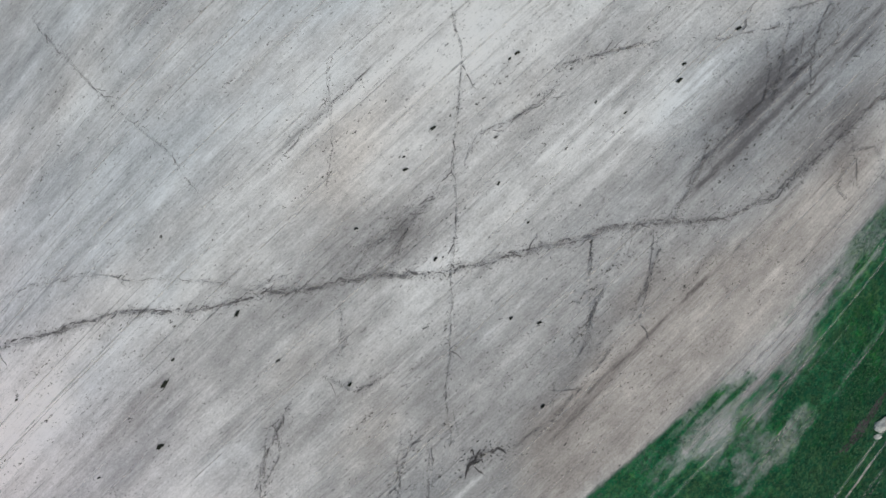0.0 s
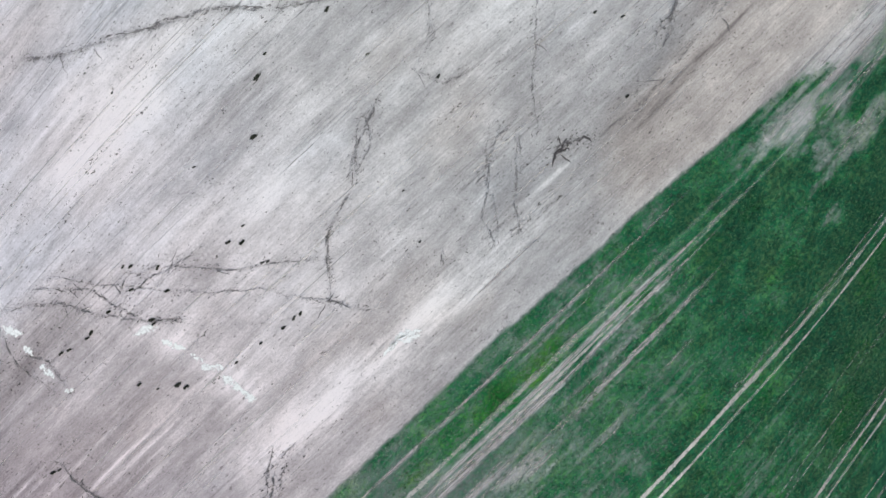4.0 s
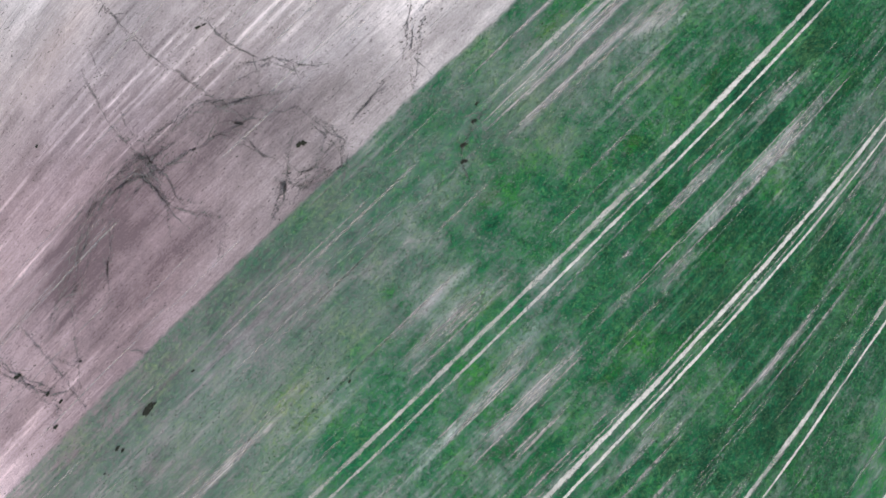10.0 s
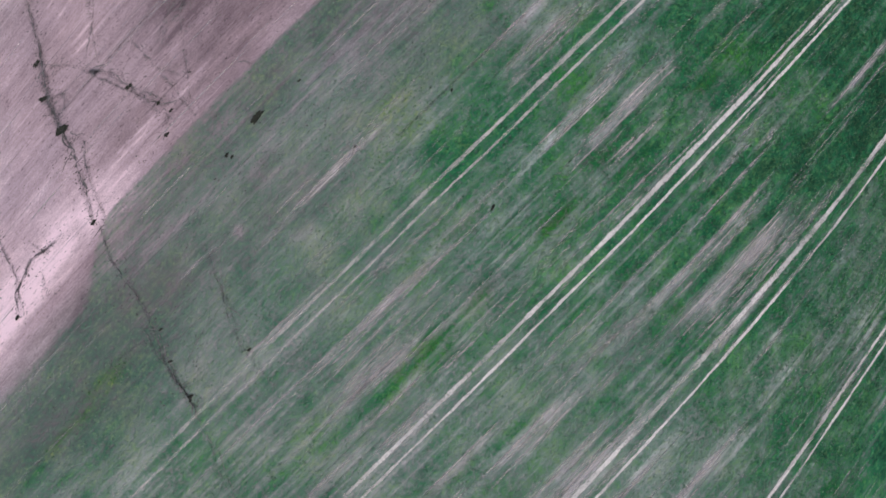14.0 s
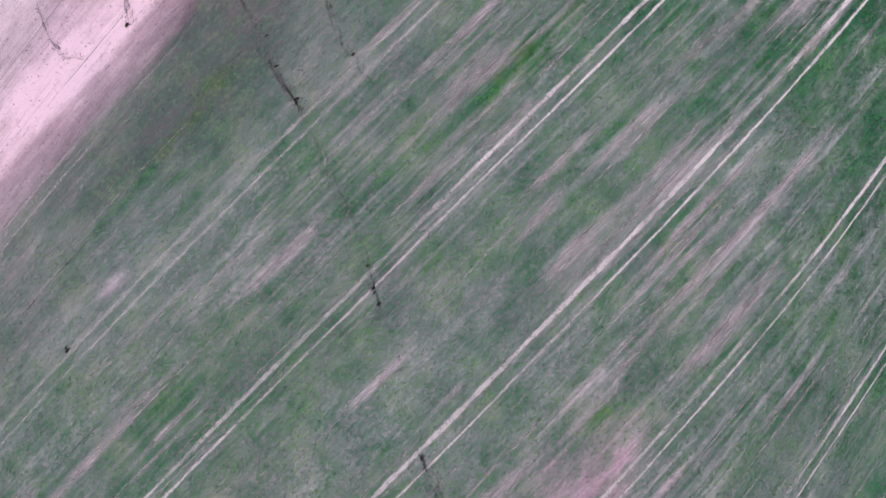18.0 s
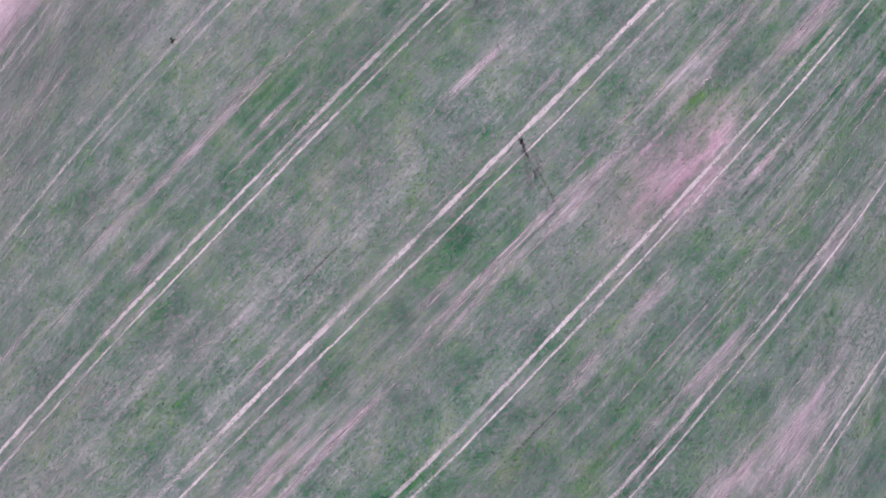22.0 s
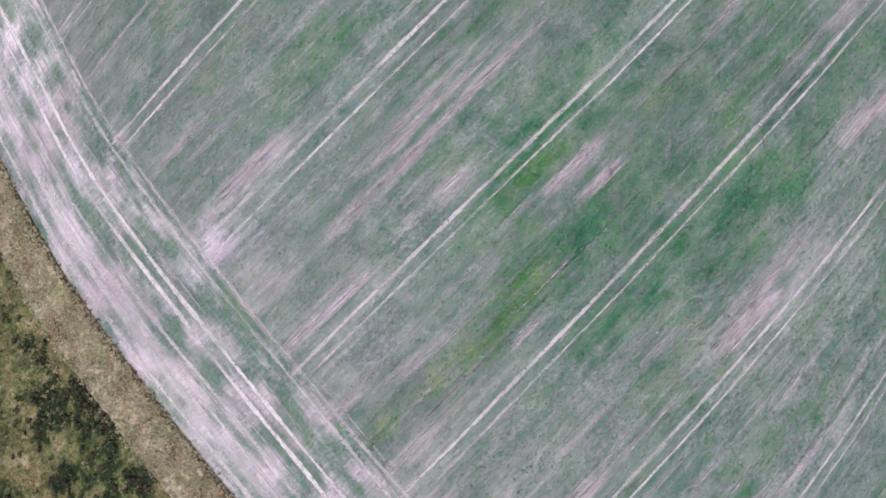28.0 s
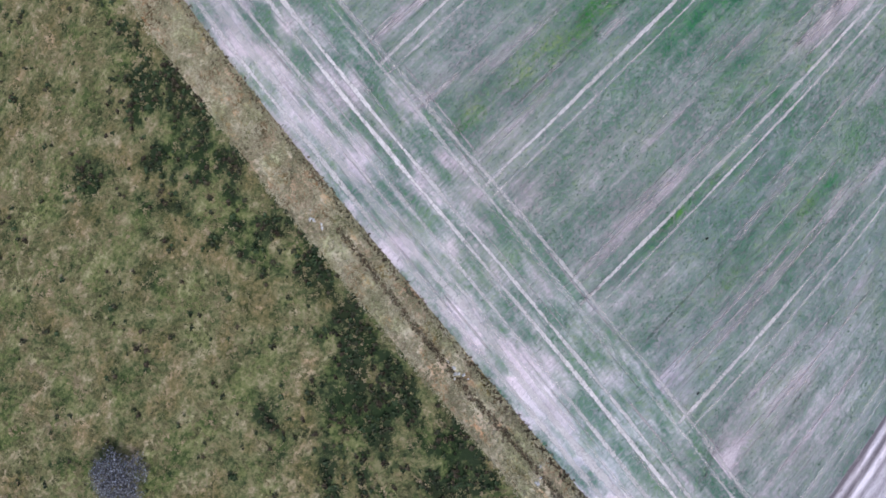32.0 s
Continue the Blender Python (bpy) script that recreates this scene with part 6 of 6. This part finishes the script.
FRESH_LEAF = leaf_material("fresh_cereal_leaves", [(0.0, (0.016, 0.062, 0.016)), (0.5, (0.036, 0.118, 0.032)), (1.0, (0.085, 0.185, 0.065))])
u, v = rng.uniform(-330, 100, 900000), rng.uniform(38, V_FAR, 900000)
keep = near_path(u, v) & (v > edge_v(u) - 0.5) & (skew(u, v) > E_EDGE + 0.5)
u, v = u[keep], v[keep]
cov = np.where(skew(u, v) > E_INNER, crop_cover(u, v), headland_cover(u, v) * 0.8)
free = np.ones(len(u), bool)
for v0 in TRAM:
    free &= np.abs(np.abs(v - tram_mid(v0, u)) - GAUGE * (1.25 if v0 == 120 else 1.0)) > 0.5
free |= skew(u, v) < E_INNER
keep = free & (cov > 0.40) & (rng.uniform(0.15, 1.15, len(u)) < cov * (0.46 + 0.70 * step(-160, -60, u)))
u, v, cov = u[keep], v[keep], cov[keep]
vivid = rng.uniform(0.15, 1.0, len(u)) < fresh_share(u, v)
thick = cov + rng.normal(0, 0.06, len(u))
for name, some, mat, label in (
        ("lush_crop_plants", ~vivid & (thick > 1.06), LUSH_LEAF, "dense dark green cereal plants covering the soil"),
        ("crop_plants", ~vivid & (thick > 0.84) & (thick <= 1.06), CROP_LEAF, "young green cereal plants standing in drill rows"),
        ("sparse_crop_plants", ~vivid & (thick <= 0.84), THIN_LEAF, "pale sparse cereal plants thinly covering the soil"),
        ("fresh_crop_plants", vivid, FRESH_LEAF, "fresh yellow-green cereal plants in patches")):
    n = int(some.sum())
    tufts(name, u[some], v[some], np.zeros(n), rng.uniform(0.18, 0.46, n), rng.uniform(0.08, 0.24, n), 3, mat, label, "crop", rng, 1.35)

# rough grass on the meadow and its margin
GRASS_LEAF = leaf_material("rough_grass_blades", [(0.0, (0.028, 0.036, 0.014)), (0.35, (0.088, 0.092, 0.037)), (0.65, (0.168, 0.146, 0.072)), (1.0, (0.31, 0.245, 0.155))], 0.8, 0.7)
HERB_LEAF = leaf_material("dark_herb_leaves", [(0.0, (0.016, 0.016, 0.008)), (0.30, (0.050, 0.038, 0.022)), (0.55, (0.022, 0.038, 0.015)), (0.8, (0.040, 0.070, 0.026)), (1.0, (0.115, 0.105, 0.055))], 0.7, 0.5)
DRY_LEAF = leaf_material("dry_grass_blades", [(0.0, (0.15, 0.145, 0.080)), (0.5, (0.255, 0.238, 0.142)), (1.0, (0.38, 0.345, 0.24))], 0.8, 0.75)
e, v = rng.uniform(-440, E_MEADOW, 70000), rng.uniform(60, 300, 70000)
u = e - 0.06 * v
keep = near_path(u, v, 100)
u, v = u[keep], v[keep]
dark = 0.8 * thicket(u, v) + 0.36 * step(0.60, 0.72, fbm(u / 2.2, v / 2.2, 141, 3))
herb = rng.uniform(0.05, 1.0, len(u)) < dark * 0.66
n = len(u)
tufts("meadow_grass", u[~herb], v[~herb], np.full((~herb).sum(), 0.3), rng.uniform(0.4, 1.0, (~herb).sum()), rng.uniform(0.08, 0.25, (~herb).sum()), 5,
      GRASS_LEAF, "rough olive and straw grass tussocks", "grass", rng)
tufts("meadow_herbs", u[herb], v[herb], np.full(herb.sum(), 0.32), rng.uniform(0.3, 1.25, herb.sum()), rng.uniform(0.3, 0.8, herb.sum()), 8,
      HERB_LEAF, "dark green nettle and dock clumps in rough grass", "herbs", rng)
e, v = rng.uniform(E_MEADOW - 0.5, E_EDGE, 16000), rng.uniform(60, 300, 16000)
u = e - 0.06 * v
tufts("margin_grass", u, v, np.full(len(u), 0.3), rng.uniform(0.3, 0.8, len(u)), rng.uniform(0.1, 0.35, len(u)), 4, DRY_LEAF, "dry tan grass on the field margin", "grass", rng)
# brown weeds added as the ditch's dark shade line, and a second furrow of them in the wider margin
DITCH_LEAF = leaf_material("brown_ditch_shade_weeds", [(0.0, (0.045, 0.038, 0.022)), (0.5, (0.105, 0.080, 0.048)), (0.85, (0.17, 0.135, 0.085)), (1.0, (0.07, 0.085, 0.035))], 0.8, 0.5)
v = rng.uniform(60, 300, 2600)
e = E_EDGE - 0.5 + rng.normal(0, 0.3, len(v))
w = rng.uniform(158, 215, 700)
v, e = np.concatenate([v, w]), np.concatenate([e, -330.4 - 0.6 * np.sin(w / 9.0) * 0.5 + rng.normal(0, 0.28, len(w))])
tufts("ditch_shade_weeds", e - 0.06 * v, v, np.where(e > E_EDGE - 1.6, 0.0, 0.3), rng.uniform(0.3, 0.7, len(v)), rng.uniform(0.2, 0.4, len(v)), 5, DITCH_LEAF, "brown low weeds added to darken the shaded field edge ditch", "weeds", rng)

# dark seedlings and clods strewn along the rows of the bare field
SPECK = leaf_material("dark_seedlings", [(0.0, (0.03, 0.028, 0.026)), (0.6, (0.075, 0.07, 0.066)), (1.0, (0.15, 0.14, 0.13))], 0.9)
u, v = rng.uniform(-230, 95, 60000), rng.uniform(-75, 40, 60000)
keep = near_path(u, v, 92) & (v < edge_v(u)) & (rng.uniform(0, 1, len(u)) < 0.09 + 0.75 * step(0.50, 0.70, fbm(u / 14.0, v / 1.6, 181, 3)) * step(0.4, 0.6, fbm(u / 25.0, v / 25.0, 183, 2)))
u, v = u[keep], v[keep]
tufts("soil_seedlings", u, v, np.full(len(u), 0.0), rng.uniform(0.10, 0.45, len(u)) * rng.uniform(0.5, 1, len(u)), rng.uniform(0.04, 0.12, len(u)), 4, SPECK,
      "dark seedlings and crumbs strewn over bare soil", "seedlings", rng)

# chains of dark dashes along single rows
us, vs, sizes = [], [], []
for k in range(430):
    u0, v0 = rng.uniform(-125, 75), rng.uniform(-70, 38)
    n = rng.integers(2, 9)
    us.append(u0 + np.cumsum(rng.uniform(0.5, 3.2, n)))
    vs.append(v0 + rng.normal(0, 0.22, n))
    sizes.append(rng.uniform(0.14, 0.56) * rng.uniform(0.3, 1.0, n))
u, v, size = np.concatenate(us), np.concatenate(vs), np.concatenate(sizes)
# each dash is a ragged clump of three
u, v, size = np.repeat(u, 3), np.repeat(v, 3), np.repeat(size, 3)
u, v = u + rng.normal(0, 0.75, len(u)) * size, v + rng.normal(0, 0.30, len(u)) * size
size = size * rng.uniform(0.25, 0.75, len(u))
keep = near_path(u, v, 92) & (v < edge_v(u) - 0.4)
u, v, size = u[keep], v[keep], size[keep]
tufts("row_weeds", u, v, np.full(len(u), 0.01), size, rng.uniform(0.04, 0.12, len(u)), 5, SPECK, "small dark weeds in chains along the bare soil rows", "weeds", rng, 2.2)

# dark tufts and cracks among the thin crop beside the bare field
u, v = rng.uniform(-215, -70, 26000), rng.uniform(40, 82, 26000)
keep = near_path(u, v, 92) & (v > edge_v(u)) & (rng.uniform(0, 1, len(u)) < 0.20 * step(0.50, 0.68, fbm(u / 5.0, v / 5.0, 185, 4)) * step(82, 55, v))
u, v = u[keep], v[keep]
tufts("edge_seedlings", u, v, np.full(len(u), 0.02), rng.uniform(0.12, 0.36, len(u)), rng.uniform(0.05, 0.16, len(u)), 4, SPECK,
      "dark small weeds among thin crop beside bare soil", "seedlings", rng)

# single dark weeds
WEED_LEAF = leaf_material("dark_weed_leaves", [(0.0, (0.012, 0.013, 0.010)), (0.6, (0.028, 0.030, 0.022)), (1.0, (0.06, 0.058, 0.040))], 0.8)


def weed_mesh(seed):
    """A low ragged rosette, one metre across, longer along the rows."""
    r = random.Random(seed)
    bm = bmesh.new()
    foot = bm.verts.new((0, 0, 0.06))
    for i in range(34):
        b, ln, h = 6.2832 * i / 34 + r.uniform(-0.3, 0.3), r.uniform(0.16, 0.5), r.uniform(0.05, 0.2)
        c, s, w = math.cos(b) * 1.3, math.sin(b) * 0.75, r.uniform(0.05, 0.15)
        ps = [(c * ln * 0.6 - s * w, s * ln * 0.6 + c * w, h), (c * ln, s * ln, h * 0.6), (c * ln * 0.6 + s * w, s * ln * 0.6 - c * w, h)]
        bm.faces.new([foot] + [bm.verts.new(p) for p in ps])
    me = bpy.data.meshes.new("weed_clump")
    bm.to_mesh(me)
    bm.free()
    me.materials.append(WEED_LEAF)
    return me


weed_kinds = [weed_mesh(s) for s in range(5)]
pick = random.Random(8)
for u0, v0, d in WEEDS:
    ob = new("weed_clump", weed_kinds[pick.randrange(5)])
    x, y = place(np.array([u0]), np.array([v0]))
    ob.matrix_basis = pose(x[0], y[0], 0.01, 0, 0, 42 + pick.uniform(-25, 25)) @ Matrix.Diagonal((d * 1.15, d * 0.95, 1.0, 1))
    big = "large " if d > 1.1 else ""
    where = "bare soil" if v0 < edge_v(np.array([u0]))[0] else "thin crop"
    tagged(ob, big + "dark ragged weed clump growing low on " + where, "weed", "weed clumps")

# a pale boulder in the crop; its shadowed crevice is laid on as dark strips
STONE, nt, bsdf = material("pale_limestone")
tc = nt.nodes.new("ShaderNodeTexCoord")
lump = noise_tex(nt, tc.outputs["Object"], 2.5, 5.0, 0.65)
nt.links.new(ramp(nt, lump, [(0.3, (0.25, 0.25, 0.24)), (0.55, (0.45, 0.45, 0.43)), (0.75, (0.62, 0.61, 0.58))]), bsdf.inputs["Base Color"])
bsdf.inputs["Roughness"].default_value = 0.9
relief(nt, bsdf, lump, 0.5, 0.05)


def boulder(u0, v0, sx, sy, sz, turn, label, seed):
    bm = bmesh.new()
    bmesh.ops.create_icosphere(bm, subdivisions=3, radius=1.0)
    for p in bm.verts:
        k = 1 + 0.35 * noise.noise(p.co * 1.3 + Vector((seed, 0, 0))) + 0.12 * noise.noise(p.co * 4 + Vector((0, seed, 0)))
        p.co = Vector((p.co.x * sx * k, p.co.y * sy * k, max(p.co.z * sz * k, -0.1 * sz)))
    me = bpy.data.meshes.new("boulder")
    bm.to_mesh(me)
    bm.free()
    me.materials.append(STONE)
    ob = new("boulder", me)
    x, y = place(np.array([u0]), np.array([v0]))
    ob.matrix_basis = pose(x[0], y[0], 0.03, 0, 0, turn)
    return tagged(ob, label, "boulder", "stones in the crop")


def hollow(half, points, label="dark strip painting the shadowed crevice beside a pale boulder"):
    """A flat dark strip along the given plan points, for damp scars and painted crevice shadow."""
    p = np.array(points)
    t = np.linspace(0, len(p) - 1, 18)
    u, v = (np.interp(t, np.arange(len(p)), p[:, i]) + 0.4 * (fbm(t * 2, t * 0 + half, 211 + i, 3) - 0.5) for i in (0, 1))
    wide = half * (0.5 + fbm(t * 2, t * 0 + half, 215, 2)) * np.sqrt(np.sin(np.pi * np.clip(t / t[-1], 0.02, 0.98)))
    strip("hollow", u, v, wide, t * 0 + 0.8, DAMP_AND_SHADE, 0.03, label, "hollow")


# shadow of the crevice by the boulder, put into the colour of two strips
hollow(0.9, [(30.8, 67.5), (34.0, 67.2), (37.0, 67.3), (42.4, 67.0)])
hollow(0.3, [(29.1, 65.9), (31.7, 67.1), (35.1, 68.3)])
hollow(0.19, [(-18.3, 25.3), (-16.6, 24.3), (-15.1, 24.2), (-13.5, 23.6)], "ragged dark damp scar on bare soil")
hollow(0.11, [(-16.5, 24.2), (-14.2, 25.0)], "ragged dark damp scar on bare soil")
hollow(0.10, [(-16.0, 24.8), (-15.6, 26.9)], "ragged dark damp scar on bare soil")
hollow(0.16, [(-12.8, 25.1), (-11.3, 25.3), (-10.9, 26.6)], "ragged dark damp scar on bare soil")
hollow(0.09, [(-15.1, 24.2), (-14.3, 22.6)], "ragged dark damp scar on bare soil")
boulder(39.0, 70.6, 1.7, 0.85, 0.5, 40, "large pale flat boulder lying beside a painted shadow crevice", 1.0)
boulder(37.0, 71.2, 0.6, 0.4, 0.25, 10, "smaller pale stone beside the flat boulder", 2.0)
boulder(40.5, 73.0, 0.8, 0.5, 0.3, 60, "smaller pale stone beside the flat boulder", 3.0)
boulder(-35.9, 46.3, 0.16, 0.10, 0.1, 30, "small white stone lying in green crop", 4.0)
boulder(-34.2, 46.6, 0.12, 0.08, 0.08, 80, "small white stone lying in green crop", 5.0)

pick = random.Random(21)
for e0, v0, count in ((-332.3, 154.2, 6), (-330.2, 185.8, 7), (-330.8, 205.5, 4)):
    for k in range(count):
        a, b, d = e0 + pick.gauss(0, 0.7), v0 + pick.gauss(0, 1.2), pick.uniform(0.14, 0.34)
        ob = boulder(a - 0.06 * b, b, d, d * 0.7, d * 0.5, pick.uniform(0, 180), "small pale stone lying in the dry grass margin", 30.0 + k + v0)
        ob.location.z, ob["group"] = 0.38, "stones in the margin"

# a bare grey shrub on the meadow
BARK, nt, bsdf = material("grey_bark")
tc = nt.nodes.new("ShaderNodeTexCoord")
nt.links.new(ramp(nt, noise_tex(nt, tc.outputs["Object"], 6.0, 4.0, 0.7), [(0.3, (0.05, 0.045, 0.045)), (0.7, (0.14, 0.13, 0.13))]), bsdf.inputs["Base Color"])
bsdf.inputs["Roughness"].default_value = 0.9
TWIG = leaf_material("grey_twigs_and_buds", [(0.0, (0.020, 0.018, 0.020)), (0.5, (0.075, 0.075, 0.085)), (0.85, (0.17, 0.18, 0.20)), (1.0, (0.42, 0.45, 0.50))], 0.7)


def limb(bm, a, b, ra, rb, sides=6):
    """A tapered stick from a to b."""
    d = (b - a).normalized()
    s = d.orthogonal().normalized()
    t = d.cross(s)
    rings = []
    for p, r in ((a, ra), ((a + b) / 2 + s * ra * 0.6, (ra + rb) / 2), (b, rb)):
        rings.append([bm.verts.new(p + (s * math.cos(6.2832 * i / sides) + t * math.sin(6.2832 * i / sides)) * r) for i in range(sides)])
    for q, w in zip(rings, rings[1:]):
        for i in range(sides):
            bm.faces.new((q[i], q[(i + 1) % sides], w[(i + 1) % sides], w[i]))


def part(name, bm, mat, parent, label=""):
    me = bpy.data.meshes.new(name)
    bm.to_mesh(me)
    bm.free()
    me.materials.append(mat)
    ob = new(name, me)
    ob.parent = parent
    return tagged(ob, label)


def shrub(u0, v0, rx, ry, top, turn, seed):
    r = random.Random(seed)
    root = new("shrub")
    x, y = place(np.array([u0]), np.array([v0]))
    root.matrix_basis = pose(x[0], y[0], 0.25, 0, 0, turn)
    tips = []
    bm = bmesh.new()
    limb(bm, Vector((0, 0, -0.1)), Vector((0.1, 0.05, 0.9)), 0.22, 0.17, 8)
    part("trunk", bm, BARK, root)
    for i in range(14):
        bm = bmesh.new()
        a = 6.2832 * i / 14 + r.uniform(-0.2, 0.2)
        f = r.uniform(0.45, 0.8)
        end = Vector((math.cos(a) * rx * f, math.sin(a) * ry * f, top * r.uniform(0.55, 0.9)))
        start = Vector((0.1, 0.05, 0.8))
        limb(bm, start, end, 0.10, 0.04)
        for k in range(5):
            m = start.lerp(end, r.uniform(0.4, 1.0))
            tip = m + Vector((r.uniform(-1, 1) * rx * 0.3, r.uniform(-1, 1) * ry * 0.3, r.uniform(0.2, 0.9)))
            limb(bm, m, tip, 0.035, 0.012, 5)
            tips.append(tip)
        part("limb", bm, BARK, root)
    bm = bmesh.new()
    clumps = 0
    while clumps < 560:
        a, d = r.uniform(0, 6.2832), math.sqrt(r.random())
        edge = 0.82 + 0.10 * math.sin(3 * a + 1) + 0.07 * math.sin(5 * a) + r.uniform(-0.14, 0.08)
        if d > edge:
            continue
        clumps += 1
        c = Vector((math.cos(a) * d * rx, math.sin(a) * d * ry, top * math.sqrt(max(0.05, 1 - (d / 1.05) ** 2)) * r.uniform(0.7, 1.0) + 0.2))
        for k in range(16):
            p = c + Vector((r.gauss(0, 0.22), r.gauss(0, 0.22), r.gauss(0, 0.18)))
            b, ln, w = r.uniform(0, 6.2832), r.uniform(0.10, 0.26), r.uniform(0.03, 0.07)
            cb, sb, h = math.cos(b), math.sin(b), r.uniform(-0.12, 0.12)
            ps = [p, p + Vector((cb * ln * 0.5 - sb * w, sb * ln * 0.5 + cb * w, h)), p + Vector((cb * ln, sb * ln, h)), p + Vector((cb * ln * 0.5 + sb * w, sb * ln * 0.5 - cb * w, h * 0.5))]
            bm.faces.new([bm.verts.new(q) for q in ps])
    part("crown", bm, TWIG, root, "dense grey twigs and small leaves")
    return tagged(root, "dense grey-leaved rounded shrub standing alone in the rough meadow", "shrub")


shrub(-388.6, 162.2, 4.3, 5.8, 3.0, 14, 4)
